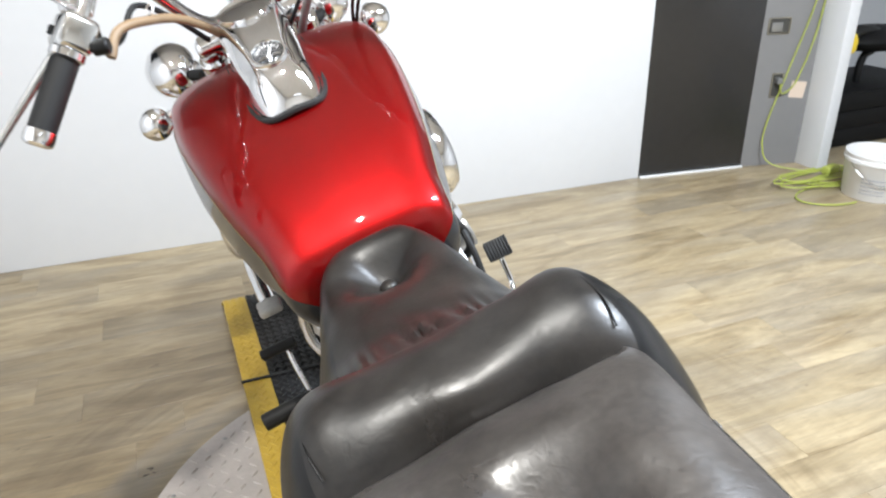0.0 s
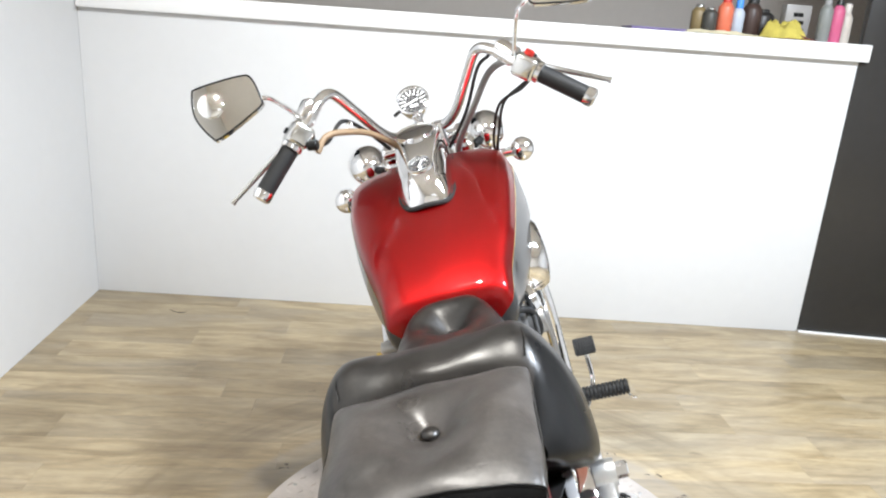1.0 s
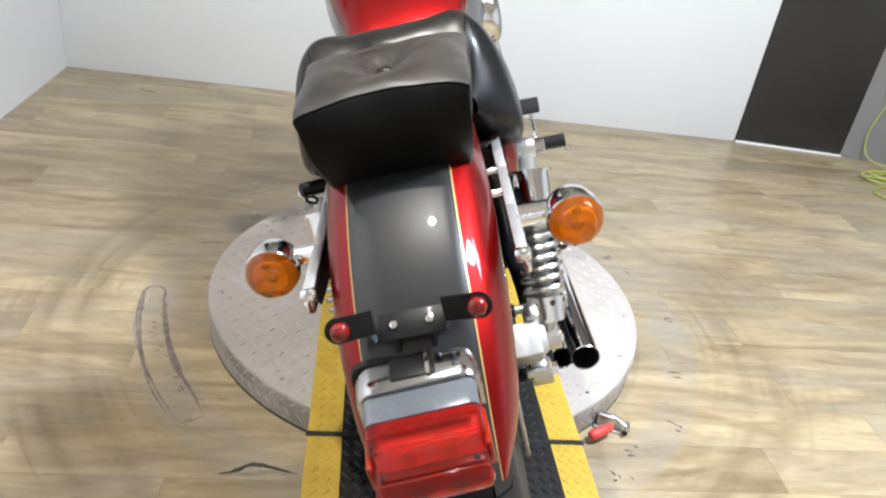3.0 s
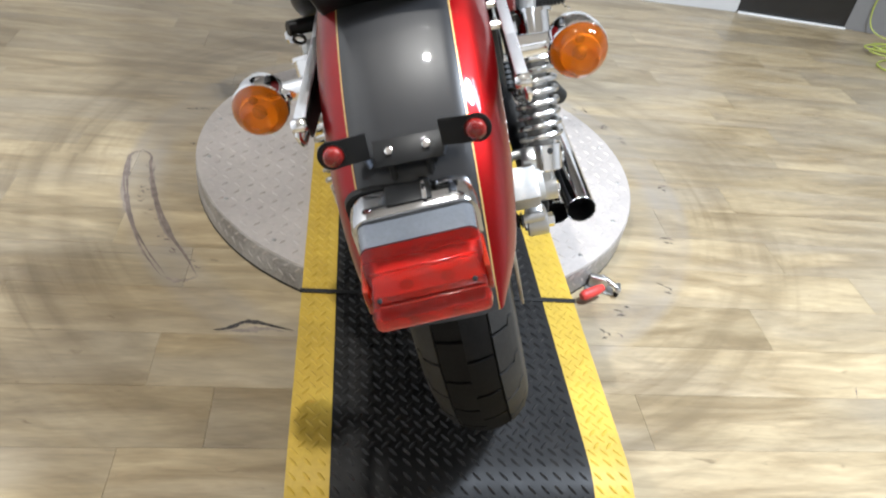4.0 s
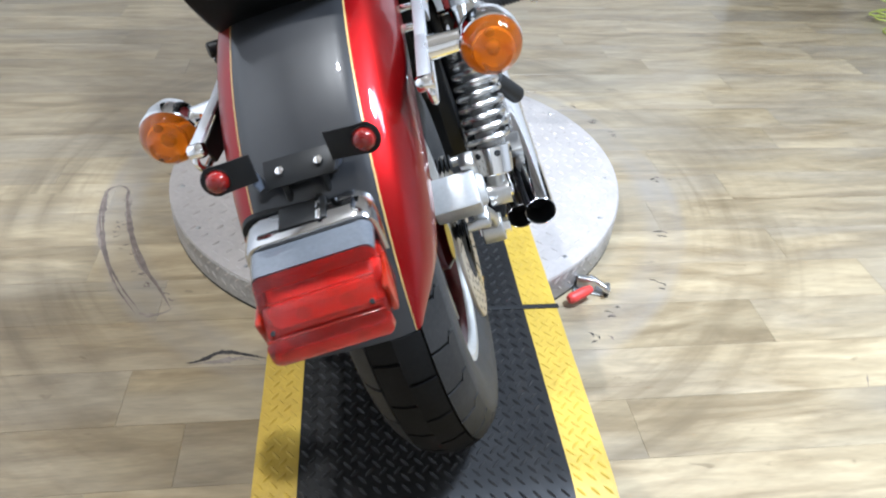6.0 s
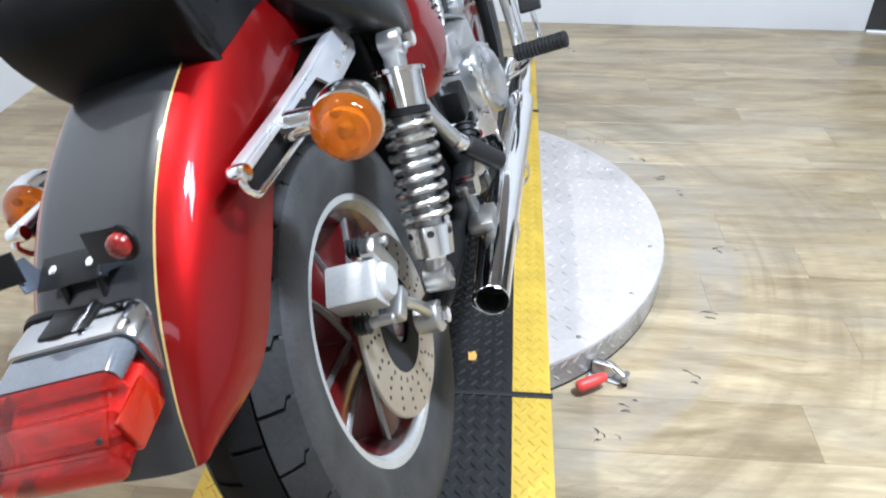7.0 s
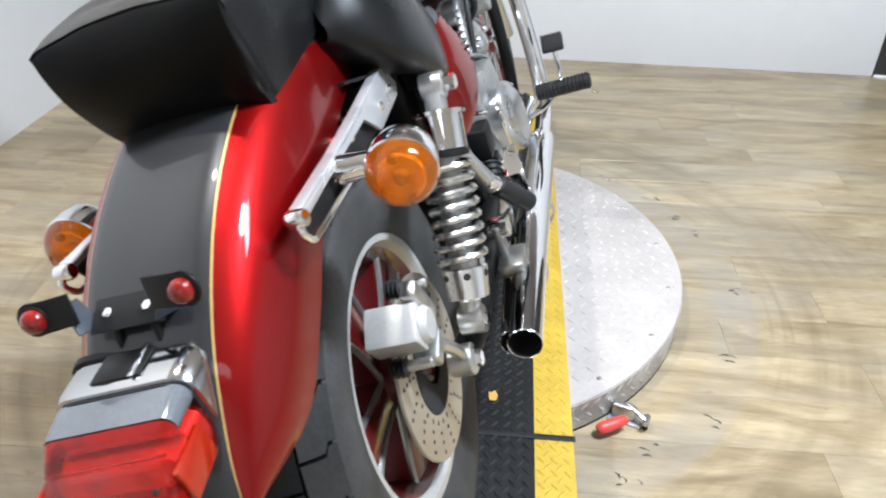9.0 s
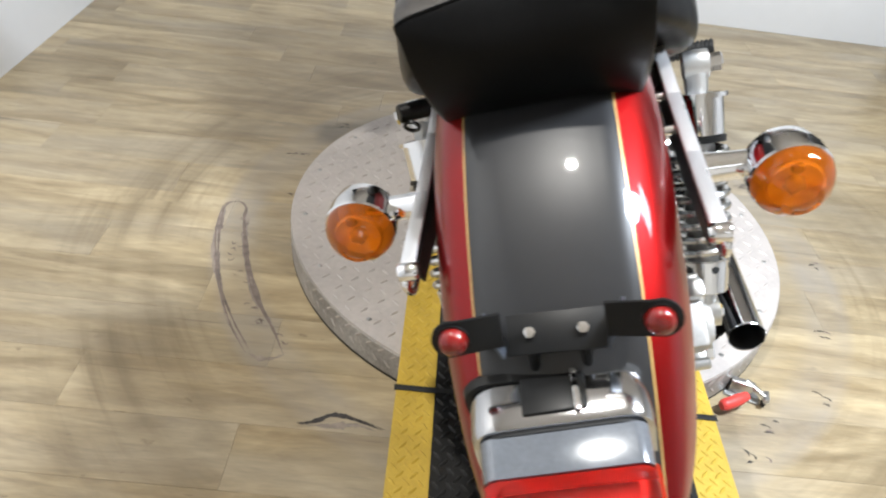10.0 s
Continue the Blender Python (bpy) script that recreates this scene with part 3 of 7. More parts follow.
runway("black rubber mat with yellow edges, front ramp end", [(1.331, TOP)] + nose + [(1.99, 0.006)])


def deck(y0, y1):
    thing = tagged(part("ramp_deck", slab(MX - MW + 0.012, MX + MW - 0.012, y0, y1, 0.0, TOP - 0.0135, 0.002), BLACK_PAINT), "black painted plywood deck carrying the rubber mat", "deck")
    return thing


deck(-0.46, -0.035)
deck(1.36, 1.80)
for y0, y1 in ((-0.0045, 0.0045), (1.324, 1.333)):
    tagged(part("seam_strip", slab(MX - MW - 0.004, MX + MW + 0.004, y0 - 0.002, y1 + 0.002, TOP + 0.0002, TOP + 0.0035, 0.001), RUBBER), "black rubber strip over the mat joint", "strip")

# ---------------------------------------------------------------- motorcycle
# Built upright: y ahead, z up, x to its right, from the rear tyre's foot; it leans on its side stand.
bike = tagged(new("motorcycle"), "red and charcoal cruiser motorcycle leaning on its side stand", "motorcycle")
bike.matrix_basis = pose(0.0761, 0.0, TOP, 0, -19.0, -2.8)
AX = Vector((0, -0.203, 0.345))          # rear axle
X_AXIS = Matrix.Rotation(radians(90), 4, "Y")


def wheel(name, axle, r_tyre, half, r_rim, rim_half, label):
    """A cast wheel with its tyre; the axle lies along x."""
    m = Matrix.Translation(axle) @ X_AXIS
    thing = part(name, lathe([(r_rim - 0.004, -rim_half), (r_rim + 0.004, -rim_half - 0.002), (r_rim + 0.006, -rim_half + 0.004), (r_rim - 0.006, -rim_half + 0.012), (r_rim - 0.026, -rim_half + 0.022),
                              (r_rim - 0.032, 0), (r_rim - 0.026, rim_half - 0.022), (r_rim - 0.006, rim_half - 0.012), (r_rim + 0.006, rim_half - 0.004), (r_rim + 0.005, rim_half + 0.004), (r_rim - 0.009, rim_half + 0.003),
                              (r_rim - 0.018, rim_half - 0.010), (r_rim - 0.034, rim_half - 0.026), (r_rim - 0.040, 0), (r_rim - 0.034, -rim_half + 0.026), (r_rim - 0.018, -rim_half + 0.010)], 96, m, close=True), RIM_LIP, bike, label)
    prof = []
    for k in range(29):
        a = radians(-128 + 256 * k / 28)
        cr = r_tyre - half * 0.92
        s = half * math.sin(a)
        h = cr + half * 0.92 * math.cos(a)
        if abs(math.degrees(a)) > 90:
            h = cr + (cr - r_rim) * math.cos(a) / 0.62 * 0.98
        if abs(math.degrees(a)) > 70:
            h, s = h + 0.0042 * max(0.0, math.cos(a)), s + math.copysign(0.003 * abs(math.sin(a)), s)
        prof.append((max(h, r_rim), s))
    part("tyre", lathe(prof, 96, m), TYRE, thing, "worn black rubber tyre with zigzag tread")
    part("groove_band", lathe([(r_tyre - half * 0.92 + (half * 0.92 + 0.0006) * math.cos(radians(a)), (half + 0.0006) * math.sin(radians(a))) for a in range(-72, 73, 4)], 96, m), GROOVE_SHADE, thing, "tread grooves painted dark for their shade")
    # tread blocks: centre row painted shade-dark, shoulders lighter, parted by narrow stepped grooves
    count, cr = 28, r_tyre - half * 0.92
    pitch, rise = 2 * math.pi / count, half * 0.92 + 0.0042
    step = lambda s: 0.0 if s < 0.44 else (0.42 if s < 0.83 else 0.58)
    for name, shares, mat in (("tread", (0.0, 0.2, 0.425), SHADED_TREAD), ("shoulder_tread", (0.465, 0.62, 0.80, 0.86, 1.0), SHOULDER)):
        blocks = bmesh.new()
        for side, k in [(side, k) for side in (-1, 1) for k in range(count)]:
            top = []
            for s in shares:
                a, turn = s * radians(70), k + step(s) + (0.5 if side > 0 else 0)
                top.append([Vector(((half + 0.003) * math.sin(a) * side, (cr + rise * math.cos(a)) * math.sin((turn + u) * pitch), (cr + rise * math.cos(a)) * math.cos((turn + u) * pitch))) + axle for u in (0.040, 0.36, 0.64, 0.960)])
            top = np.array(top)
            low = np.array(axle) + (top - np.array(axle)) * 0.985
            low[:, :, 0] = top[:, :, 0] - side * 0.003
            rows, cols = top.shape[:2]
            tv = sheet(blocks, top)
            ring = [(0, j) for j in range(cols)] + [(i, cols - 1) for i in range(1, rows)] + [(rows - 1, j) for j in range(cols - 2, -1, -1)] + [(i, 0) for i in range(rows - 2, 0, -1)]
            lv = {ij: blocks.verts.new(low[ij]) for ij in ring}
            for q in range(len(ring)):
                a, b = ring[q], ring[(q + 1) % len(ring)]
                blocks.faces.new((tv[a[0]][a[1]], tv[b[0]][b[1]], lv[b], lv[a]))
        tagged(part(name, blocks, mat, thing), kind="stuff")
    part("barrel", lathe([(r_rim - 0.0195, -rim_half + 0.009), (r_rim - 0.0360, -rim_half + 0.026), (r_rim - 0.0420, 0), (r_rim - 0.0360, rim_half - 0.026), (r_rim - 0.0195, rim_half - 0.009)], 72, m), RED_WHEEL, thing, "dark red painted inside of the rim")
    hub_w = rim_half + 0.012
    part("hub", lathe([(0, -hub_w), (0.034, -hub_w), (0.048, -hub_w + 0.012), (0.052, 0), (0.048, hub_w - 0.012), (0.034, hub_w), (0, hub_w)], 32, m), RED_WHEEL, thing, "red painted wheel hub")
    for k in range(5):
        base = Matrix.Translation(axle) @ Matrix.Rotation(radians(72 * k + 30), 4, "X")
        span = np.linspace(0.040, r_rim - 0.030, 9)
        wide = [0.030 + 0.018 * ((z - 0.040) / (r_rim - 0.07)) ** 1.5 for z in span]
        bend = [0.030 * math.sin(1.5 * (z - 0.04) / (r_rim - 0.07)) for z in span]
        bm, ring = bmesh.new(), []
        for z, w, b in zip(span, wide, bend):
            ring.append([base @ Vector((xx, b + yy * w, z)) for xx, yy in ((-0.026, -1), (-0.034, -0.6), (-0.034, 0.6), (-0.026, 1), (0.026, 1), (0.034, 0.6), (0.034, -0.6), (0.026, -1))])
        sheet(bm, np.array(ring), close_v=True, cap=True)
        spoke = part("spoke", bm, RED_WHEEL, thing, "red painted cast spoke with bare metal edges")
        for sgn in (-1, 1):
            bm = bmesh.new()
            for xx in (-0.031, 0.031):
                tube([base @ Vector((xx, b + sgn * w * 0.86, z)) for z, w, b in zip(span, wide, bend)], 0.0052, 6, bm=bm, smooth=False)
            part("spoke_edge", bm, DIRTY_ALU, spoke, "bare polished spoke edge")
    return thing


wheel("rear_wheel", AX, 0.338, 0.074, 0.206, 0.056, "polished cast rear wheel with red spokes")
FAX = Vector((0, 1.44, 0.345))
wheel("front_wheel", FAX, 0.335, 0.052, 0.232, 0.036, "polished cast front wheel with red spokes")


# rear brake
def brake_disc(axle, x, r0, r1, parent):
    m = Matrix.Translation((x, axle.y, axle.z)) @ X_AXIS
    disc = part("brake_disc", lathe([(r0 - 0.012, -0.003), (r1 - 0.001, -0.003), (r1, -0.002), (r1, 0.002), (r1 - 0.001, 0.003), (r0 - 0.012, 0.003), (r0 - 0.012, -0.003)], 72, m), DISC_STEEL, parent, "drilled steel brake disc")
    # Black plugs in the solid disc paint the dark of its holes.
    for k in range(18):
        for rr, off in ((r0 + 0.014, 0), (r0 + 0.028, 0.05), (r0 + 0.042, 0.10)):
            a = 2 * math.pi * k / 18 + off * 0.5
            part("hole", lathe([(0, -0.0034), (0.0032, -0.0034), (0.0032, 0.0034), (0, 0.0034)], 8, m @ Matrix.Translation((rr * math.cos(a), rr * math.sin(a), 0))), DARK_GAP, disc)
    carrier = bmesh.new()
    lathe([(0.03, 0.004), (r0 - 0.013, 0.0035), (r0 - 0.011, 0.001), (r0 - 0.013, -0.0035), (0.03, -0.004)], 48, m, carrier)
    part("carrier", carrier, DARK_GAP, disc, "dark disc carrier with bolts")
    for k in range(24):
        a = 2 * math.pi * k / 24
        part("slot", box(0.0085, 0.0050, 0.0070, m @ Matrix.Rotation(a, 4, "Z") @ Matrix.Translation((r0 - 0.001, 0, 0)), 0.001, seg=1), DARK_GAP, disc)
    return disc


brake_disc(AX, 0.092, 0.086, 0.140, bike)
caliper = part("brake_caliper", box(0.072, 0.057, 0.046, pose(0.111, -0.297, 0.487, 34, 0, 2), 0.005, seg=2), SILVER, bike, "silver painted brake caliper")
part("piston_cover", rod((0.146, -0.290, 0.484), (0.157, -0.290, 0.484), 0.026, 24, 0.022), SILVER, caliper)
part("mount_arm", box(0.022, 0.026, 0.080, pose(0.140, -0.262, 0.500, 25, 0, 0), 0.005), CAST, caliper)
part("mount_arm", box(0.024, 0.050, 0.024, pose(0.138, -0.268, 0.428, 20, 0, 0), 0.006), CAST, caliper)
for yy, zz in ((-0.240, 0.512), (-0.318, 0.442)):
    part("slide_pin", rod((0.098, yy, zz), (0.150, yy + 0.004, zz), 0.0075, 12), CAST, caliper)
    bm = bmesh.new()
    for i in range(4):
        lathe([(0.008, 0), (0.014, 0.003), (0.008, 0.006)], 14, aim((0.092 + i * 0.0062, yy, zz), (1, 0, 0)), bm)
    part("rubber_boot", bm, RUBBER, caliper, "black ribbed rubber boot")

# swing arm, axle and final parts
for s in (-1, 1):
    part("swing_arm", tube([(s * 0.135, 0.30, 0.335), (s * 0.150, 0.08, 0.335), (s * 0.152, -0.12, 0.340), (s * 0.142, -0.196, 0.345)], 0.022, 14), BLACK_PAINT if s > 0 else CAST, bike, "black painted swing arm" if s > 0 else "cast alloy drive arm")
    part("axle_nut", rod((s * 0.120, AX.y, AX.z), (s * 0.174, AX.y, AX.z), 0.013, 6), CHROME, bike)
part("axle_collar", rod((0.125, AX.y, AX.z), (0.162, AX.y, AX.z), 0.024, 20), CAST, bike)
part("final_drive", lathe([(0, 0), (0.085, 0.0), (0.098, 0.018), (0.092, 0.05), (0.05, 0.068), (0, 0.07)], 32, Matrix.Translation((-0.075, AX.y, AX.z)) @ Matrix.Rotation(radians(-90), 4, "Y")), CAST, bike, "cast alloy final drive housing")
part("torque_link", tube([(0.140, -0.262, 0.430), (0.150, -0.232, 0.390), (0.150, AX.y, AX.z)], 0.009, 10), CAST, bike)

# shocks
for s in (-1, 1):
    a, b = Vector((s * 0.189, -0.025, 0.698)), Vector((s * 0.170, -0.170, 0.390))
    d = (b - a).normalized()
    q = lambda t: a + (b - a) * t
    shock = part("shock_absorber", rod(q(0.115), q(0.275), 0.0345, 28, 0.0345), CHROME, bike, "chrome rear shock absorber with coil spring")
    part("can_lip", lathe([(0.030, -0.002), (0.040, -0.002), (0.040, 0.004), (0.030, 0.004)], 28, aim(q(0.115), d), close=True), CHROME, shock)
    m = aim(q(0.275), d)
    part("collar", lathe([(0, 0), (0.036, 0), (0.036, 0.008), (0.012, 0.010)], 28, m), BLACK_PAINT, shock)
    part("top_eye", lathe([(0.009, -0.016), (0.019, -0.016), (0.020, 0), (0.019, 0.016), (0.009, 0.016)], 20, aim(a, (1, 0, 0)), close=True), CAST, shock)
    part("top_lug", box(0.030, 0.032, 0.046, aim(q(0.055), d), 0.010), CAST, shock)
    part("top_nut", rod(a + Vector((s * 0.012, 0, 0)), a + Vector((s * 0.034, 0, 0)), 0.012, 6), CHROME, shock)
    part("damper_rod", rod(q(0.27), q(0.80), 0.0205, 20), DIRTY_ALU, shock, "dull alloy damper body")
    coil, turns = [], 8.5
    side = d.orthogonal().normalized()
    other = d.cross(side)
    for i in range(int(turns * 18) + 1):
        t = i / (turns * 18)
        ang = 2 * math.pi * turns * t
        coil.append(q(0.300 + 0.460 * t) + 0.0335 * (math.cos(ang) * side + math.sin(ang) * other))
    part("coil_spring", tube(coil, 0.0058, 8, smooth=False), SPRING_STEEL, shock, "bright steel coil spring")
    cup = part("adjuster", rod(q(0.765), q(0.905), 0.034, 24, 0.031), CHROME, shock, "chrome preload adjuster with round holes")
    # Black plugs paint the dark inside the adjuster's holes.
    for k in range(6):
        ang = 2 * math.pi * k / 6
        w = math.cos(ang) * side + math.sin(ang) * other
        part("hole", rod(q(0.800) + w * 0.026, q(0.800) + w * 0.0345, 0.0056, 10), DARK_GAP, cup)
    part("bottom_shaft", rod(q(0.90), q(0.98), 0.016, 16), CAST, shock)
    part("bottom_eye", lathe([(0.009, -0.018), (0.021, -0.018), (0.021, 0.018), (0.009, 0.018)], 20, aim(b, (1, 0, 0)), close=True), CAST, shock)
    part("bottom_nut", rod(b - Vector((s * 0.02, 0, 0)), b + Vector((s * 0.024, 0, 0)), 0.010, 6), CHROME, shock)

# ---------------------------------------------------------------- rear fender
FX = -0.004                              # the fender and what it carries stand a little to the left
fender_line = [  # gold line and lower edge of the right half, from the seat to the tip
    ((0.070, 0.060, 0.846), (0.106, 0.010, 0.770)),
    ((0.071, -0.076, 0.864), (0.110, -0.055, 0.765)),
    ((0.071, -0.212, 0.854), (0.114, -0.160, 0.752)),
    ((0.070, -0.337, 0.823), (0.117, -0.258, 0.727)),
    ((0.0695, -0.448, 0.770), (0.115, -0.350, 0.684)),
    ((0.069, -0.537, 0.697), (0.111, -0.432, 0.625)),
    ((0.067, -0.595, 0.614), (0.099, -0.512, 0.567)),
    ((0.066, -0.622, 0.552), (0.073, -0.606, 0.5495)),
]


def fender_station(pin, edge, away):
    """Half a section: top line, crown, gold line, shoulder, widest, lower edge; away points out of the top line."""
    p, e, n = Vector(pin), Vector(edge), Vector(away).normalized()
    wide = e.x - p.x
    row = [Vector((0, p.y, p.z)) + n * 0.0085, Vector((0.045, p.y, p.z)) + n * 0.0062, p]
    for share, out_x, lift in ((0.19, 0.60, 0.0035), (0.56, 1.00, 0.0)):
        q = p.lerp(e, share)
        q.x = p.x + wide * out_x
        row.append(q + n * lift * min(1.0, wide / 0.04))
    return [tuple(q) for q in row + [e]]


stations = []
for pin, edge in fender_line:
    away = Vector(pin) - Vector(edge)
    away.x = 0
    if pin[2] < 0.56:
        away = Vector((0, -0.95, 0.25))
    stations.append(fender_station(pin, edge, away))
grid = np.array([[(FX - x, y, z) for x, y, z in reversed(row[1:])] + [(FX + x, y, z) for x, y, z in row] for row in stations])
body = surface(grid, 56, 80)
fender = part("rear_fender", shell(body, 0.003), RED_PAINT, bike, "glossy red rear fender with charcoal centre")


def fender_strip(j0, j1, lift, name, mat, label="", i0=0, i1=56):
    v = np.array([catmull(r, 400) for r in grid])
    fine = np.array([catmull(v[:, j], 56) for j in range(j0, j1 + 1)]).transpose(1, 0, 2)[i0:i1 + 1]
    du, dv = np.gradient(fine, axis=0), np.gradient(fine, axis=1)
    nrm = np.cross(dv, du)
    nrm /= np.linalg.norm(nrm, axis=2, keepdims=True)
    if nrm[len(nrm) // 2, nrm.shape[1] // 2, 2] < 0:
        nrm = -nrm
    bm = bmesh.new()
    sheet(bm, fine + nrm * lift)
    return part(name, bm, mat, fender, label)


# the gold lines run through the fourth and the eighth of eleven control columns
fender_strip(121, 279, 0.0007, "centre_panel", CHARCOAL, "dark charcoal painted centre panel")
fender_strip(118, 121, 0.0012, "pinstripe", GOLD, "thin gold pinstripe")
fender_strip(279, 282, 0.0012, "pinstripe", GOLD, "thin gold pinstripe")

# fender struts with loop and signal stalk
for s in (-1, 1):
    outline = [(-0.070, 0.758), (-0.040, 0.722), (-0.052, 0.708), (-0.160, 0.702), (-0.185, 0.722), (-0.205, 0.738), (-0.30, 0.737), (-0.43, 0.735), (-0.445, 0.739), (-0.43, 0.744), (-0.30, 0.744), (-0.20, 0.748)]
    m = Matrix.Translation((s * 0.139 - (0.005 if s < 0 else 0), 0, 0)) @ Matrix(((0, 0, 1, 0), (1, 0, 0, 0), (0, 1, 0, 0), (0, 0, 0, 1)))
    strut = part("fender_strut", plate(outline, 0.005, m, 0.0012), SATIN, bike, "satin chrome fender strut plate")
    for (ya, za), (yb, zb) in zip(((-0.072, 0.7585), (-0.20, 0.7505), (-0.32, 0.7465)), ((-0.20, 0.7505), (-0.32, 0.7465), (-0.438, 0.7465))):
        m = frame_of((s * 0.137, (ya + yb) / 2, (za + zb) / 2), (s * 0.137, yb, zb), (1, 0, 0))
        part("top_flange", box(math.hypot(yb - ya, zb - za) + 0.003, 0.015, 0.005, m, 0.002), SATIN, strut, "broad satin top flange")
    part("loop", tube([(s * 0.140, -0.440, 0.742), (s * 0.141, -0.452, 0.730), (s * 0.141, -0.440, 0.714), (s * 0.141, -0.418, 0.711), (s * 0.140, -0.36, 0.708), (s * 0.138, -0.30, 0.704)], 0.0042, 10, 40), CHROME, strut, "bent chrome loop")
    part("inner_plate", plate([(-0.07, 0.745), (-0.05, 0.70), (-0.30, 0.700), (-0.425, 0.712), (-0.435, 0.738)], 0.003, Matrix.Translation((s * 0.130 - (0.003 if s < 0 else 0), 0, 0)) @ Matrix(((0, 0, 1, 0), (1, 0, 0, 0), (0, 1, 0, 0), (0, 0, 0, 1))), 0), BLACK_PAINT, strut, "black inner bracket")
    part("end_cap", lathe([(0, 0), (0.008, 0), (0.0095, 0.003), (0.0095, 0.016), (0.008, 0.019), (0, 0.020)], 20, aim((s * 0.128, -0.442, 0.740), (s, -0.1, 0))), CHROME, strut)
    for yy, zz in ((-0.078, 0.728), (-0.132, 0.724)):
        part("bolt", lathe([(0, 0.003), (0.0045, 0.0028), (0.006, 0.0), (0.006, -0.003)], 12, aim((s * 0.1445, yy, zz), (s, 0, 0))), CHROME, strut)
    for yy in (-0.17, -0.25):
        part("spacer", rod((s * 0.100, yy, 0.735), (s * 0.140, yy, 0.735), 0.006, 10), CHROME, strut)


def turn_signal(name, centre, stalk_from, face, parent, tint=AMBER, r=0.038):
    """A round lamp: chrome bowl, domed lens, tapered stalk."""
    c, f = Vector(centre), Vector(face).normalized()
    m = aim(c, f)
    bowl = part(name, lathe([(0, -0.052), (0.012, -0.051), (0.024, -0.045), (0.033, -0.034), (r, -0.016), (r + 0.001, 0.000), (r - 0.001, 0.002), (r - 0.003, 0.000)], 36, m), CHROME, parent, "round chrome turn signal")
    part("lens", lathe([(r - 0.001, 0.000), (r, 0.006), (r - 0.003, 0.016), (r - 0.010, 0.026), (0.0205, 0.0315), (0.0195, 0.0335), (0.0175, 0.0345), (0.0130, 0.0345), (0.0120, 0.0355), (0.006, 0.0368), (0, 0.037)], 36, m), tint, bowl, "domed amber lens")
    part("reflector", lathe([(r - 0.004, 0.001), (0.028, -0.004), (0.027, -0.006), (0.021, -0.009), (0.020, -0.011), (0.014, -0.012), (0.012, -0.014), (0, -0.014)], 28, m), LAMP_BOWL, bowl)
    # Pale disc added behind the lens so that its centre looks brighter.
    part("brightening_disc", lathe([(0.0205, 0.004), (0.0215, 0.007), (0.0200, 0.009), (0.0150, 0.006), (0.008, 0.004), (0, 0.0035)], 28, m), LAMP_BOWL, bowl)
    part("bulb", ball(c + f * 0.010, 0.008, n=12), CLEAR_LENS, bowl)
    part("stalk", tube([stalk_from, Vector(stalk_from).lerp(c - f * 0.026, 0.5), c - f * 0.028], 0.0145, 16, taper=((0, 1.15), (0.5, 0.95), (1, 0.95))), CHROME, bowl)
    part("screw", lathe([(0, 0.004), (0.005, 0.003), (0.006, 0)], 10, aim(c + Vector((0.0, 0.0, r * 0.55)) + f * 0.016, f)), DIRTY_ALU, bowl)
    return bowl


turn_signal("turn_signal", (0.218, -0.350, 0.724), (0.140, -0.326, 0.730), (0.06, -1, -0.16), bike)
turn_signal("turn_signal", (-0.211, -0.331, 0.722), (-0.140, -0.318, 0.730), (-0.06, -1, -0.16), bike)

# bracket with two small red markers
BX = FX - 0.001
bracket = part("marker_bracket", plate([(-0.040, 0), (0.040, 0), (0.040, 0.034), (-0.040, 0.034)], 0.0025, frame_of((BX, -0.546, 0.7215), (1, -0.546, 0.7215), (0, 0.85, 0.52)), 0.0008), BLACK_PAINT, bike, "black steel marker lamp bracket")
for s in (-1, 1):
    part("bent_tab", plate([(-0.016, 0.0), (0.016, 0.0), (0.012, 0.030), (-0.010, 0.034)], 0.0025, frame_of((BX + s * 0.041, -0.540, 0.724), (BX + s * 0.041, -0.554, 0.729), (s * 0.45, 0.2, 0.9)), 0.0006), STEEL_BLUE, bracket, "bent bare steel tab")
    m = frame_of((BX + s * 0.044, -0.545, 0.750), (BX + s * 0.090, -0.550, 0.752), (0, 0.22, 0.97))
    outline = [(-0.004, -0.013), (0.030, -0.0145)] + [(0.036 + 0.0165 * math.sin(t), -0.0165 * math.cos(t)) for t in np.linspace(0.1, 3.0, 9)] + [(0.030, 0.0145), (-0.004, 0.017)]
    part("lamp_plate", plate(outline, 0.003 if s > 0 else -0.003, m, 0.0006), BLACK_PAINT, bracket, "black lamp plate with rounded end")
    c = Vector((BX + s * 0.0785, -0.551, 0.7515))
    part("marker_lamp", lathe([(0, 0.012), (0.006, 0.0115), (0.0095, 0.009), (0.0115, 0.005), (0.012, 0.0)], 20, aim(c, (0, -1, 0.12))), MARKER_LENS, bracket, "small round red marker lens")
    part("lamp_seat", lathe([(0, 0.001), (0.0135, 0.001), (0.0135, -0.002)], 20, aim(c, (0, -1, 0.12))), BLACK_PAINT, bracket)
    part("bolt", lathe([(0, 0.008), (0.005, 0.007), (0.006, 0)], 6, aim((BX + s * 0.0213, -0.531, 0.7295), (0, -0.5, 0.85))), CHROME, bracket)
    part("spacer", rod((BX + s * 0.0213, -0.534, 0.7285), (BX + s * 0.0213, -0.542, 0.694), 0.0045, 12), BLACK_PAINT, bracket)
lock = part("helmet_lock", rod((-0.148, -0.085, 0.733), (-0.196, -0.110, 0.741), 0.0125, 16), BLACK_PAINT, bike, "black helmet lock with a ring")
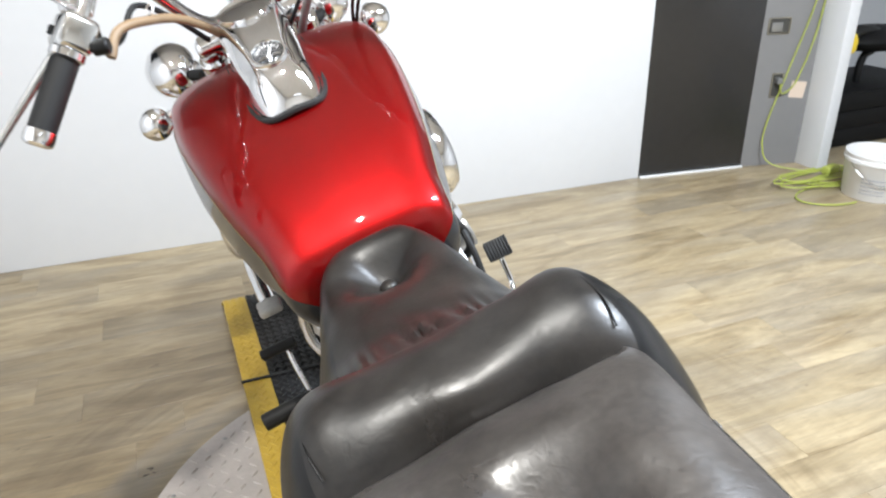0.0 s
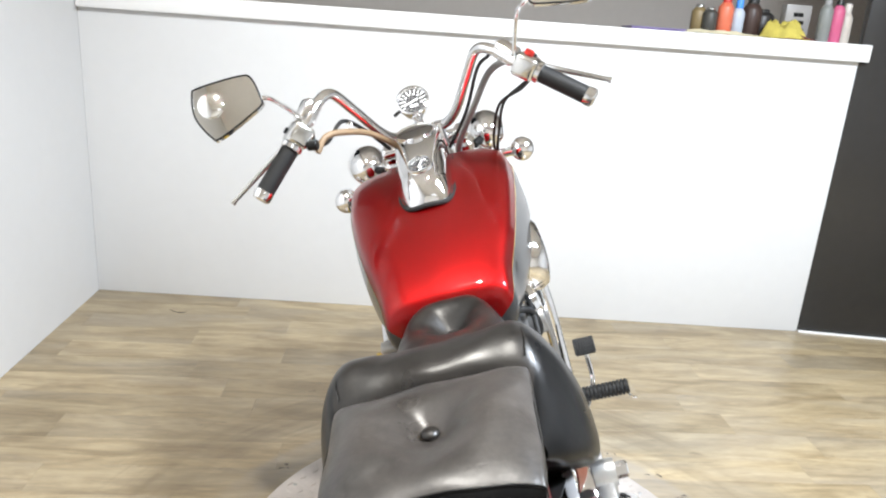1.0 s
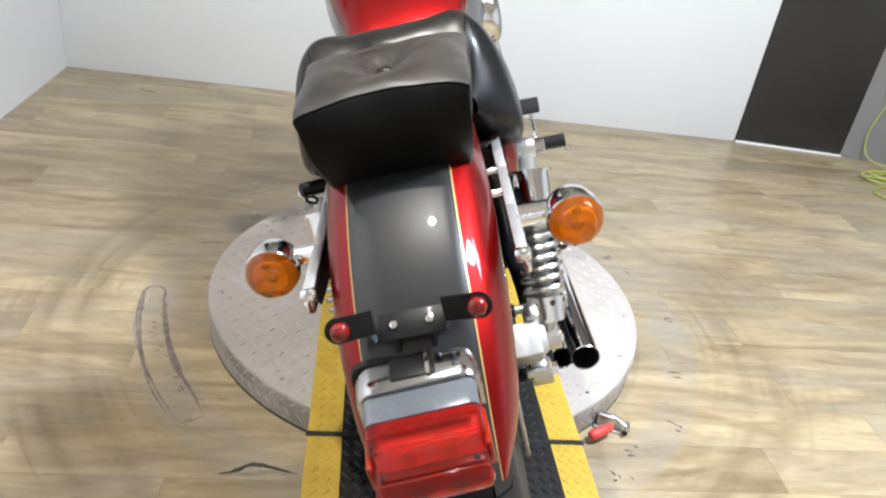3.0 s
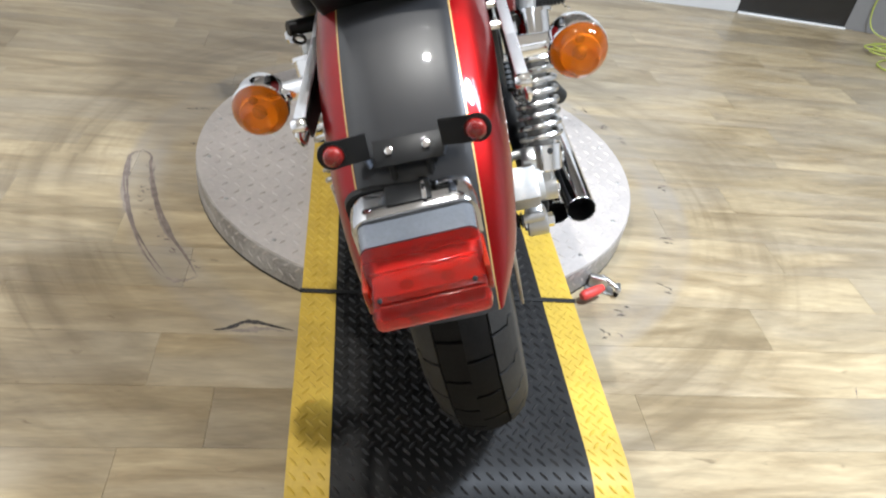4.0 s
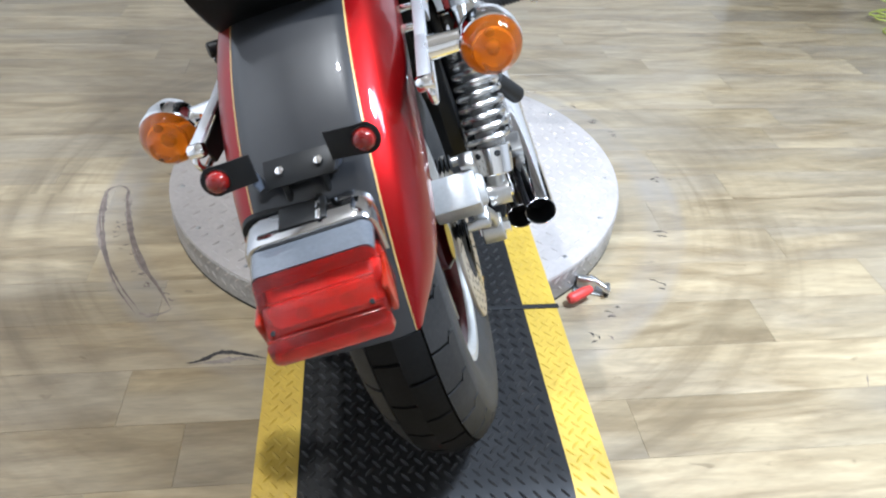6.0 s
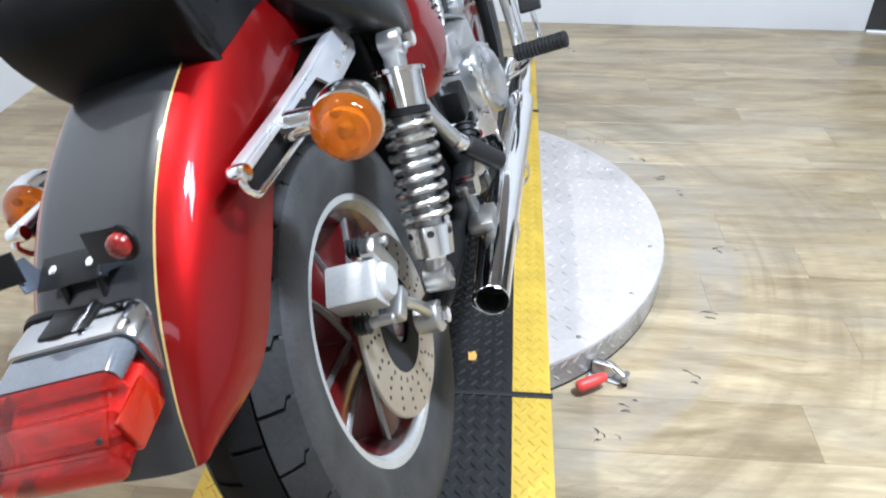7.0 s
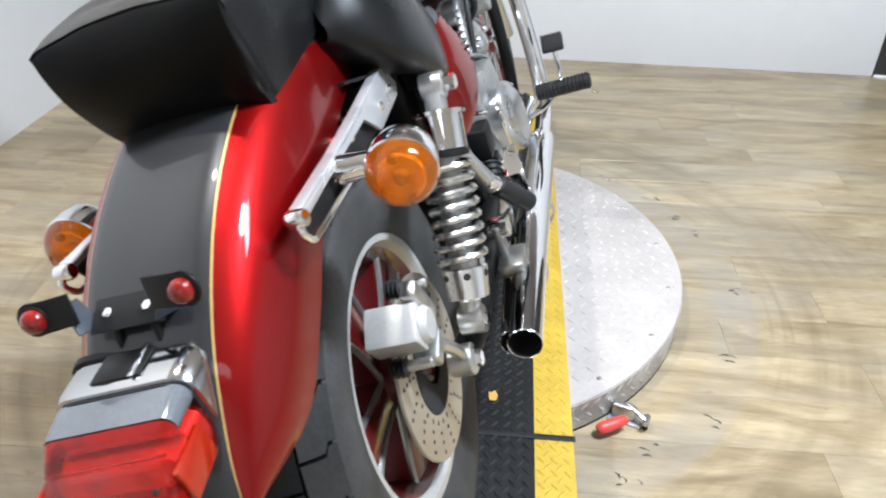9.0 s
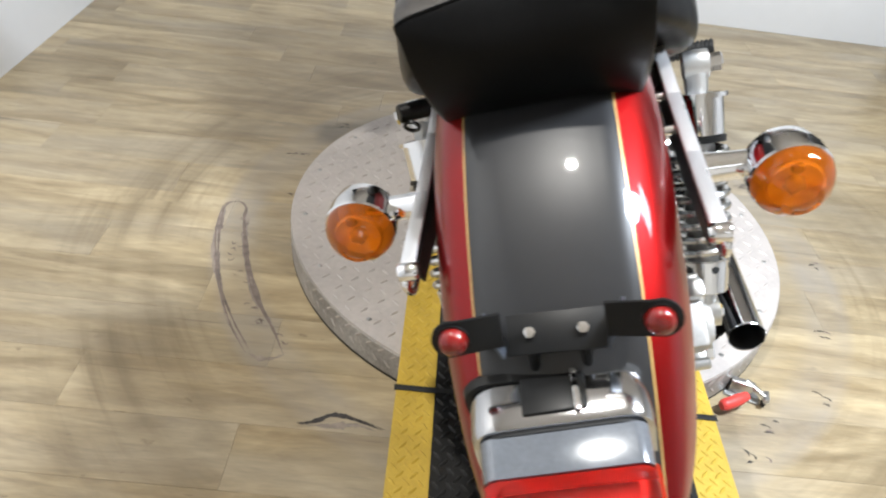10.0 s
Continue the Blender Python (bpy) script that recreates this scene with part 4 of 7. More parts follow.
part("lock_ring", lathe([(0.008, -0.002), (0.0115, -0.002), (0.0115, 0.002), (0.008, 0.002)], 20, aim((-0.182, -0.112, 0.722), (0.2, 1, 0.5)), close=True), BLACK_PAINT, lock)

# ---------------------------------------------------------------- tail light
def ring_box(hw, y, z0, z1, r, n=6, slope=0.0):
    """A rounded rectangle in the x-z plane at y; slope leans its top forward."""
    pts = []
    for cx, cz, a0 in ((hw - r, z1 - r, 0), (-hw + r, z1 - r, 90), (-hw + r, z0 + r, 180), (hw - r, z0 + r, 270)):
        for k in range(n):
            a = radians(a0 + 90 * k / (n - 1))
            x, z = cx + r * math.cos(a), cz + r * math.sin(a)
            pts.append((x, y + slope * (z - z0), z))
    return pts


def loft(rings, cap=True):
    bm = bmesh.new()
    sheet(bm, np.array(rings), close_v=True, cap=cap)
    return bm


TL = Matrix.Translation((-0.010, -0.588, 0.640)) @ Matrix.Rotation(radians(4), 4, "Z") @ Matrix.Rotation(radians(4), 4, "X")


def laid(rings, m):
    return [[m @ Vector(p) for p in ring] for ring in rings]


tail_light = part("tail_light", loft(laid([ring_box(0.066, 0.052, -0.020, 0.046, 0.020), ring_box(0.072, 0.046, -0.027, 0.0530, 0.022), ring_box(0.0730, 0.038, -0.029, 0.0545, 0.022), ring_box(0.0725, 0.006, -0.030, 0.0545, 0.022), ring_box(0.0715, 0.000, -0.029, 0.052, 0.022), ring_box(0.066, -0.001, -0.025, 0.048, 0.020)], TL)), HOUSING, bike, "chrome-housed box tail light with a red lens")
part("gasket", loft(laid([ring_box(0.0665, -0.0005, -0.0255, 0.0485, 0.020), ring_box(0.0665, -0.0035, -0.0255, 0.0485, 0.020)], TL)), RUBBER, tail_light)
part("base_gasket", loft(laid([ring_box(0.0765, 0.058, -0.033, 0.052, 0.022), ring_box(0.0785, 0.052, -0.035, 0.0565, 0.022), ring_box(0.0770, 0.044, -0.034, 0.0560, 0.022)], TL)), RUBBER, tail_light, "black rubber base gasket")
part("top_lens", loft(laid([ring_box(0.0660, -0.003, 0.022, 0.0475, 0.012), ring_box(0.0655, -0.020, 0.022, 0.0465, 0.012), ring_box(0.0640, -0.036, 0.022, 0.0430, 0.010)], TL)), REFLECTOR, tail_light, "silvered upper lens band")
part("lens", loft(laid([ring_box(0.0660, -0.003, -0.025, 0.0215, 0.010), ring_box(0.0665, -0.0365, -0.026, 0.0215, 0.010), ring_box(0.0650, -0.0375, -0.026, 0.042, 0.013), ring_box(0.0645, -0.0575, -0.027, 0.0265, 0.013), ring_box(0.0620, -0.0595, -0.027, 0.0225, 0.012), ring_box(0.0620, -0.0860, -0.027, 0.0025, 0.010), ring_box(0.0640, -0.0890, -0.027, 0.0020, 0.010), ring_box(0.0620, -0.0955, -0.026, -0.002, 0.009), ring_box(0.0560, -0.0985, -0.022, -0.006, 0.006)], TL)), RED_LENS, tail_light, "dusty red lens with a stepped front")
sloped = frame_of(TL @ Vector((0, -0.0728, 0.0132)), TL @ Vector((1, -0.0728, 0.0132)), TL.to_3x3() @ Vector((0, -0.796, -0.605)))
window = part("lens_window", plate([(-0.056, -0.0145), (0.056, -0.0145), (0.058, 0.0145), (-0.058, 0.0145)], -0.0016, sloped, 0.0004), WINDOW_LENS, tail_light, "scratched orange-clear window in the lens")
for x, y in ((-0.052, 0.011), (0.050, 0.009)):
    part("screw", lathe([(0, 0.0015), (0.0024, 0.0012), (0.0030, 0)], 10, sloped @ Matrix.Translation((x, y, -0.0016)) @ Matrix.Rotation(math.pi, 4, "X")), DARK_GAP, window, "small dark lens screw")
part("lens_rib", box(0.118, 0.0020, 0.0020, TL @ Matrix.Translation((0, -0.0590, 0.0244)), 0.0008), WINDOW_LENS, tail_light)
part("lens_rib", box(0.120, 0.0026, 0.0022, TL @ Matrix.Translation((0, -0.0880, 0.0026)), 0.001), WINDOW_LENS, tail_light)
part("inner_reflector", loft(laid([ring_box(0.061, -0.006, -0.022, 0.018, 0.010), ring_box(0.056, -0.050, -0.021, 0.012, 0.010), ring_box(0.046, -0.056, -0.014, 0.006, 0.008)], TL)), LAMP_BOWL, tail_light)
for s in (-1, 1):
    part("bulb", ball(TL @ Vector((s * 0.022, -0.045, -0.004)), 0.012, (1, 1.3, 1), 14), CLEAR_LENS, tail_light)
    part("side_marker", box(0.007, 0.052, 0.036, TL @ Matrix.Translation((s * 0.0655, -0.046, -0.003)), 0.0022), SIDE_LENS, tail_light, "orange side lens")
part("top_mount", box(0.052, 0.036, 0.005, TL @ Matrix.Translation((-0.002, 0.026, 0.0550)), 0.002), BLACK_PAINT, tail_light, "black mount strap on the housing")
part("mount_strap", box(0.005, 0.040, 0.002, TL @ Matrix.Translation((0.016, 0.026, 0.0585)), 0.0006), CHROME, tail_light)

# ---------------------------------------------------------------- seat
def dimple(places, cx, cy, deep, wide):
    d2 = (places[:, :, 0] - cx) ** 2 + (places[:, :, 1] - cy) ** 2
    places[:, :, 2] -= deep * np.exp(-d2 / wide ** 2)
    ang = np.arctan2(places[:, :, 1] - cy, places[:, :, 0] - cx)
    places[:, :, 2] += 0.0005 * np.sin(ang * 5 + 1.1 + 0.8 * np.sin(ang * 2)) * np.exp(-d2 / (wide * 1.9) ** 2) * (1 - np.exp(-d2 / (wide * 0.6) ** 2))
    return places


def mirror_rows(rows):
    """Control rows given from the middle outwards to the right, completed to the left."""
    return np.array([[(-x, y, z) for x, y, z in reversed(r[1:])] + list(r) for r in rows])


# passenger cushion; its sides end on the fender's shoulders
rows = [
    [(0, -0.084, 0.880), (0.055, -0.084, 0.878), (0.100, -0.080, 0.874), (0.112, -0.050, 0.872), (0.104, -0.050, 0.842)],
    [(0, -0.096, 0.926), (0.055, -0.096, 0.924), (0.104, -0.094, 0.914), (0.118, -0.062, 0.900), (0.104, -0.060, 0.842)],
    [(0, -0.130, 0.957), (0.060, -0.130, 0.953), (0.112, -0.128, 0.947), (0.122, -0.115, 0.918), (0.103, -0.110, 0.840)],
    [(0, -0.200, 0.975), (0.066, -0.200, 0.973), (0.110, -0.200, 0.950), (0.120, -0.200, 0.920), (0.102, -0.190, 0.834)],
    [(0, -0.275, 0.962), (0.066, -0.277, 0.965), (0.108, -0.280, 0.948), (0.117, -0.280, 0.922), (0.101, -0.250, 0.827)],
    [(0, -0.326, 0.957), (0.060, -0.330, 0.952), (0.105, -0.336, 0.943), (0.112, -0.333, 0.924), (0.100, -0.285, 0.822)],
    [(0, -0.347, 0.938), (0.060, -0.350, 0.935), (0.103, -0.351, 0.929), (0.109, -0.345, 0.910), (0.099, -0.300, 0.820)],
    [(0, -0.356, 0.900), (0.060, -0.356, 0.896), (0.100, -0.348, 0.888), (0.106, -0.338, 0.872), (0.098, -0.302, 0.818)],
    [(0, -0.344, 0.852), (0.055, -0.341, 0.848), (0.093, -0.330, 0.842), (0.101, -0.318, 0.836), (0.097, -0.300, 0.816)],
    [(0, -0.318, 0.816), (0.050, -0.315, 0.814), (0.088, -0.308, 0.812), (0.095, -0.302, 0.812), (0.096, -0.296, 0.811)],
]
places = surface(mirror_rows(rows), 72, 64)
places = dimple(dimple(places, 0.0, -0.213, 0.010, 0.090), 0.0, -0.213, 0.033, 0.044)


def pucker(places, cx, cy, floor_z):
    """Creases that run out from a button, and slack waves in the cover."""
    x, y = places[:, :, 0] - cx, places[:, :, 1] - cy
    r, a = np.hypot(x, y), np.arctan2(y, x)
    top = places[:, :, 2] > floor_z
    crease = 0.0010 * np.exp(-((r - 0.045) / 0.026) ** 2) * np.sin(6 * a + 1.7 * np.sin(2 * a + 0.6))
    slack = 0.0011 * np.sin(x * 62 + 1.3 * np.sin(y * 41)) * np.sin(y * 53 + 0.9 * np.sin(x * 37))
    places[:, :, 2] += (crease + slack) * top
    return places


places = pucker(places, 0.0, -0.213, 0.925)
# The top sheet's lighter tone paints in the sheen it catches from above.
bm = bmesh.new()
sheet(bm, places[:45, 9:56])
pillion = part("passenger_seat", bm, LIT_CUSHION_LEATHER, bike, "worn black leather passenger cushion with a button, lit top painted lighter", 60)
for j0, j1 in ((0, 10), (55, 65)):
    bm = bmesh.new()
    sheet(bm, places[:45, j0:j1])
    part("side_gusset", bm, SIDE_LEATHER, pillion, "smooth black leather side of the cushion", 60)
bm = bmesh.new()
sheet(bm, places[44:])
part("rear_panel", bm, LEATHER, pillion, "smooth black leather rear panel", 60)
part("ridge_seam", tube([Vector(p) for p in places[44, 8:-8:3]], 0.0016, 6), LEATHER, pillion)
part("button", ball((0, -0.213, 0.9360), 0.0115, (1, 1, 0.55), 16), LIT_WORN_LEATHER, pillion)
part("underside", shell(surface(mirror_rows([[(0, -0.31, 0.814), (0.05, -0.31, 0.812), (0.094, -0.298, 0.811)], [(0, -0.15, 0.83), (0.05, -0.15, 0.83), (0.100, -0.15, 0.832)], [(0, -0.05, 0.835), (0.05, -0.05, 0.835), (0.102, -0.05, 0.838)]]), 12, 12), 0.004), VINYL_BLACK, pillion)
for s in (-1, 1):
    part("piping", tube([(s * 0.118, -0.094, 0.914), (s * 0.1195, -0.128, 0.934), (s * 0.1180, -0.20, 0.936), (s * 0.1155, -0.28, 0.936), (s * 0.1105, -0.338, 0.929), (s * 0.1060, -0.343, 0.898), (s * 0.1015, -0.331, 0.860)], 0.0022, 8), VINYL_BLACK, pillion, "stitched seam piping")

# rider seat with bolster; its padded wings reach back along the passenger cushion
rows = [
    [(0, -0.100, 0.876), (0.06, -0.100, 0.874), (0.104, -0.132, 0.864), (0.114, -0.146, 0.852), (0.120, -0.150, 0.838), (0.116, -0.150, 0.826), (0.10, -0.14, 0.824)],
    [(0, -0.095, 0.915), (0.06, -0.095, 0.913), (0.117, -0.108, 0.904), (0.135, -0.122, 0.874), (0.147, -0.132, 0.836), (0.144, -0.132, 0.806), (0.10, -0.13, 0.802)],
    [(0, -0.078, 0.943), (0.06, -0.078, 0.940), (0.126, -0.084, 0.932), (0.151, -0.092, 0.892), (0.170, -0.102, 0.830), (0.168, -0.104, 0.782), (0.11, -0.10, 0.776)],
    [(0, -0.046, 0.953), (0.06, -0.046, 0.9535), (0.122, -0.048, 0.953), (0.160, -0.052, 0.906), (0.184, -0.060, 0.816), (0.182, -0.062, 0.748), (0.12, -0.06, 0.744)],
    [(0, -0.006, 0.948), (0.06, -0.004, 0.9485), (0.122, -0.002, 0.949), (0.163, 0.002, 0.894), (0.191, 0.008, 0.804), (0.189, 0.008, 0.712), (0.12, 0.01, 0.726)],
    [(0, 0.034, 0.921), (0.06, 0.034, 0.921), (0.117, 0.038, 0.919), (0.156, 0.048, 0.862), (0.188, 0.062, 0.784), (0.188, 0.062, 0.682), (0.12, 0.06, 0.710)],
    [(0, 0.072, 0.891), (0.06, 0.072, 0.889), (0.108, 0.076, 0.862), (0.143, 0.095, 0.824), (0.175, 0.115, 0.760), (0.178, 0.115, 0.658), (0.11, 0.11, 0.660)],
    [(0, 0.118, 0.863), (0.06, 0.118, 0.860), (0.100, 0.120, 0.836), (0.132, 0.140, 0.806), (0.165, 0.160, 0.746), (0.170, 0.160, 0.650), (0.10, 0.16, 0.655)],
    [(0, 0.180, 0.843), (0.06, 0.180, 0.840), (0.097, 0.190, 0.824), (0.124, 0.200, 0.797), (0.154, 0.210, 0.742), (0.162, 0.210, 0.655), (0.09, 0.21, 0.660)],
    [(0, 0.260, 0.838), (0.055, 0.260, 0.837), (0.091, 0.260, 0.826), (0.115, 0.265, 0.798), (0.140, 0.270, 0.746), (0.152, 0.270, 0.674), (0.08, 0.27, 0.680)],
    [(0, 0.340, 0.846), (0.050, 0.340, 0.844), (0.083, 0.338, 0.834), (0.103, 0.335, 0.802), (0.119, 0.330, 0.748), (0.130, 0.330, 0.682), (0.07, 0.33, 0.684)],
    [(0, 0.400, 0.855), (0.045, 0.396, 0.852), (0.074, 0.388, 0.836), (0.090, 0.380, 0.800), (0.100, 0.370, 0.748), (0.098, 0.370, 0.690), (0.06, 0.37, 0.684)],
    [(0, 0.436, 0.842), (0.040, 0.430, 0.838), (0.064, 0.418, 0.820), (0.078, 0.405, 0.786), (0.088, 0.395, 0.742), (0.088, 0.395, 0.690), (0.05, 0.39, 0.684)],
    [(0, 0.462, 0.800), (0.036, 0.455, 0.797), (0.056, 0.440, 0.786), (0.068, 0.422, 0.764), (0.078, 0.410, 0.730), (0.080, 0.410, 0.690), (0.05, 0.41, 0.684)],
]
places = surface(mirror_rows(rows), 130, 128)
places = dimple(dimple(places, 0.0, 0.345, 0.016, 0.060), 0.0, 0.345, 0.034, 0.040)
places = pucker(places, 0.0, 0.345, 0.79)
# pleats where the dished seat meets the bolster
pleat = np.exp(-((places[:, :, 1] - 0.142) / 0.032) ** 2) * (places[:, :, 2] > 0.80) * np.exp(-(places[:, :, 0] / 0.10) ** 2)
places[:, :, 2] += 0.0046 * pleat * np.sin(places[:, :, 0] * 300 + 1.4 * np.sin(places[:, :, 0] * 90) + places[:, :, 1] * 30)
# Top painted lighter than the wings, as light falls on it.
bm = bmesh.new()
sheet(bm, places[:, 41:88])
rider = part("rider_seat", bm, LIT_WORN_LEATHER, bike, "black leather rider seat with a padded bolster", 60)
for j0, j1 in ((0, 42), (87, 129)):
    bm = bmesh.new()
    sheet(bm, places[:, j0:j1])
    part("seat_wing", bm, SIDE_LEATHER, rider, "smooth black leather side wing", 60)
part("button", ball((0, 0.345, 0.8005), 0.0125, (1, 1, 0.6), 16), LIT_WORN_LEATHER, rider)
for s in (-1, 1):
    part("seam", tube([(s * 0.1225, -0.084, 0.9370), (s * 0.1260, -0.066, 0.9465), (s * 0.1265, -0.047, 0.9500), (s * 0.1255, -0.022, 0.9500), (s * 0.124, -0.002, 0.9455)], 0.0010, 6), LEATHER, rider, "short stitched seam")
part("seat_pan", shell(surface(mirror_rows([[(0, -0.16, 0.775), (0.06, -0.16, 0.775), (0.120, -0.16, 0.775)], [(0, 0.0, 0.735), (0.09, 0.0, 0.735), (0.150, 0.0, 0.735)], [(0, 0.2, 0.69), (0.06, 0.2, 0.69), (0.12, 0.2, 0.69)], [(0, 0.40, 0.688), (0.04, 0.40, 0.688), (0.082, 0.40, 0.692)]]), 20, 16), 0.004), VINYL_BLACK, rider)

# ---------------------------------------------------------------- fuel tank
def tank_ring(y, top, wc, zc, w, zw, zb, dy=0.0):
    """Right half of a section: ridge, crown, crease, flank, belly."""
    wc, w = wc * 1.005, wc * 1.005 + (w - wc) * 0.75
    return [(0, y, top), (wc * 0.35, y, top - 0.002), (wc * 0.70, y, top - 0.17 * (top - zc)), (wc * 0.925, y, zc + 0.46 * (top - zc)), (wc * 1.004, y, zc - 0.010), (wc + 0.55 * (w - wc), y, zc - 0.35 * (zc - zw)),
            (w, y, zw), (w - 0.012, y, 0.5 * (zw + zb)), (w - 0.045, y, zb), (0.03, y, zb + 0.03)]


rows = [
    tank_ring(0.405, 0.815, 0.090, 0.790, 0.098, 0.765, 0.735),
    tank_ring(0.410, 0.842, 0.119, 0.815, 0.122, 0.785, 0.730),
    tank_ring(0.426, 0.866, 0.130, 0.836, 0.134, 0.790, 0.724),
    tank_ring(0.480, 0.903, 0.139, 0.868, 0.146, 0.796, 0.722),
    tank_ring(0.560, 0.946, 0.161, 0.908, 0.170, 0.806, 0.720),
    tank_ring(0.660, 0.989, 0.181, 0.948, 0.195, 0.824, 0.720),
    tank_ring(0.760, 1.022, 0.195, 0.980, 0.216, 0.842, 0.722),
    tank_ring(0.860, 1.040, 0.202, 0.995, 0.230, 0.852, 0.735),
    tank_ring(0.940, 1.034, 0.199, 0.985, 0.232, 0.858, 0.752),
    tank_ring(1.000, 1.005, 0.186, 0.958, 0.220, 0.866, 0.775),
    tank_ring(1.040, 0.955, 0.160, 0.920, 0.190, 0.870, 0.805),
    tank_ring(1.058, 0.900, 0.110, 0.890, 0.130, 0.868, 0.835),
]
tank_grid = mirror_rows(rows)
places = surface(tank_grid, 88, 18 * 8)


def tank_part(j0, j1, lift, name, mat, parent, label=""):
    sub = places[:, j0:j1 + 1].copy()
    if lift:
        du, dv = np.gradient(sub, axis=0), np.gradient(sub, axis=1)
        nrm = np.cross(dv, du)
        nrm /= np.maximum(np.linalg.norm(nrm, axis=2, keepdims=True), 1e-9)
        mid = sub.reshape(-1, 3).mean(0) - np.array([0, 0.72, 0.85])
        if (nrm.reshape(-1, 3).mean(0) @ mid) < 0:
            nrm = -nrm
        sub = sub + nrm * lift
    bm = bmesh.new()
    sheet(bm, sub)
    return part(name, bm, mat, parent, label, 60)


tank = tank_part(0, 144, 0, "fuel_tank", RED_PAINT, bike, "glossy red teardrop fuel tank with charcoal flanks")
tank_part(2, 37, 0.0006, "flank_panel", CHARCOAL, tank, "charcoal painted tank flank")
tank_part(107, 142, 0.0006, "flank_panel", CHARCOAL, tank, "charcoal painted tank flank")
tank_part(37, 38, 0.0010, "pinstripe", GOLD, tank, "thin gold pinstripe")
tank_part(106, 107, 0.0010, "pinstripe", GOLD, tank, "thin gold pinstripe")
for s in (-1, 1):
    m = frame_of((s * 0.2075, 0.815, 0.925), (s * 0.2125, 0.90, 0.940), (s * 0.25, 0, -1))
    wing = [(-0.062, -0.004), (-0.030, -0.011), (0.018, -0.010), (0.046, -0.004), (0.058, 0.004), (0.020, 0.004), (0.006, 0.012), (-0.012, 0.011), (-0.020, 0.004), (-0.050, 0.004)]
    part("badge", plate(wing, 0.004 if s > 0 else -0.004, m, 0.0008), CHROME if s > 0 else BLACK_PAINT, tank, "raised metal tank badge")

# chrome console on the tank
rows = [
    [(0, 0.640, 0.988), (0.022, 0.642, 0.986), (0.040, 0.648, 0.984), (0.050, 0.660, 0.982)],
    [(0, 0.646, 1.012), (0.024, 0.649, 1.010), (0.043, 0.658, 1.004), (0.056, 0.676, 0.990)],
    [(0, 0.668, 1.046), (0.026, 0.670, 1.044), (0.047, 0.682, 1.032), (0.061, 0.700, 0.998)],
    [(0, 0.704, 1.066), (0.028, 0.706, 1.064), (0.050, 0.720, 1.048), (0.064, 0.745, 1.010)],
    [(0, 0.755, 1.094), (0.032, 0.756, 1.092), (0.054, 0.765, 1.070), (0.065, 0.795, 1.022)],
    [(0, 0.830, 1.121), (0.035, 0.830, 1.119), (0.057, 0.835, 1.096), (0.068, 0.855, 1.034)],
    [(0, 0.900, 1.128), (0.034, 0.900, 1.125), (0.056, 0.902, 1.102), (0.067, 0.910, 1.034)],
    [(0, 0.950, 1.112), (0.030, 0.948, 1.108), (0.050, 0.945, 1.085), (0.060, 0.945, 1.028)],
    [(0, 0.978, 1.060), (0.026, 0.975, 1.056), (0.042, 0.970, 1.040), (0.050, 0.965, 1.010)],
]
bm = bmesh.new()
sheet(bm, surface(mirror_rows(rows), 48, 42))
console = part("tank_console", bm, CHROME, tank, "polished chrome tank console", 60)
rim = [(r[-1][0] + 0.003, r[-1][1] - 0.002, r[-1][2] - 0.002) for r in rows]
part("edge_seal", tube(mirrored(rim[::-1])[:-1] + [(-0.04, 0.644, 0.984), (0, 0.636, 0.988), (0.04, 0.644, 0.984)] + rim[1:], 0.006, 8, 120), RUBBER, console, "black rubber edge seal")
part("filler_lid", lathe([(0.048, -0.004), (0.049, 0.002), (0.047, 0.005), (0.045, 0.0025), (0.030, 0.004), (0, 0.0055)], 40, aim((0, 0.835, 1.1215), (0, -0.22, 0.975))), CHROME, console, "round chrome filler lid")
gm = aim((0, 0.704, 1.063), (0, -0.52, 0.86))
gauge = part("fuel_gauge", lathe([(0.031, -0.006), (0.031, 0.006), (0.029, 0.010), (0.026, 0.010), (0.024, 0.006), (0.024, -0.002)], 36, gm), CHROME, console, "round chrome-rimmed gauge")
part("dial", lathe([(0.0245, 0.003), (0, 0.003)], 30, gm), DIAL, gauge, "dark dial with white marks")
bm = bmesh.new()
for k in range(9):
    a = radians(20 + 17 * k)
    box(0.0014, 0.0055, 0.0006, gm @ Matrix.Translation((0.0185 * math.cos(a), 0.0185 * math.sin(a), 0.0036)) @ Matrix.Rotation(a - math.pi / 2, 4, "Z"), 0, bm)
box(0.003, 0.022, 0.0010, gm @ Matrix.Translation((0.002, 0.001, 0.0045)) @ Matrix.Rotation(radians(-28), 4, "Z"), 0, bm)
part("markings", bm, MARK, gauge)
part("glass", lathe([(0.0255, 0.0075), (0.012, 0.0088), (0, 0.009)], 28, gm), GLASS, gauge).visible_shadow = False

# ---------------------------------------------------------------- steering: forks, bars, lamps
STEER = Matrix.Translation((0.010, 0.98, 1.011)) @ Matrix.Rotation(radians(3.4), 4, "Z") @ Matrix.Rotation(radians(-1.2), 4, "Y") @ Matrix.Translation((0, -0.98, -1.0))


def S(p):
    return tuple(STEER @ Vector(p))


def SS(points):
    return [S(p) for p in points]


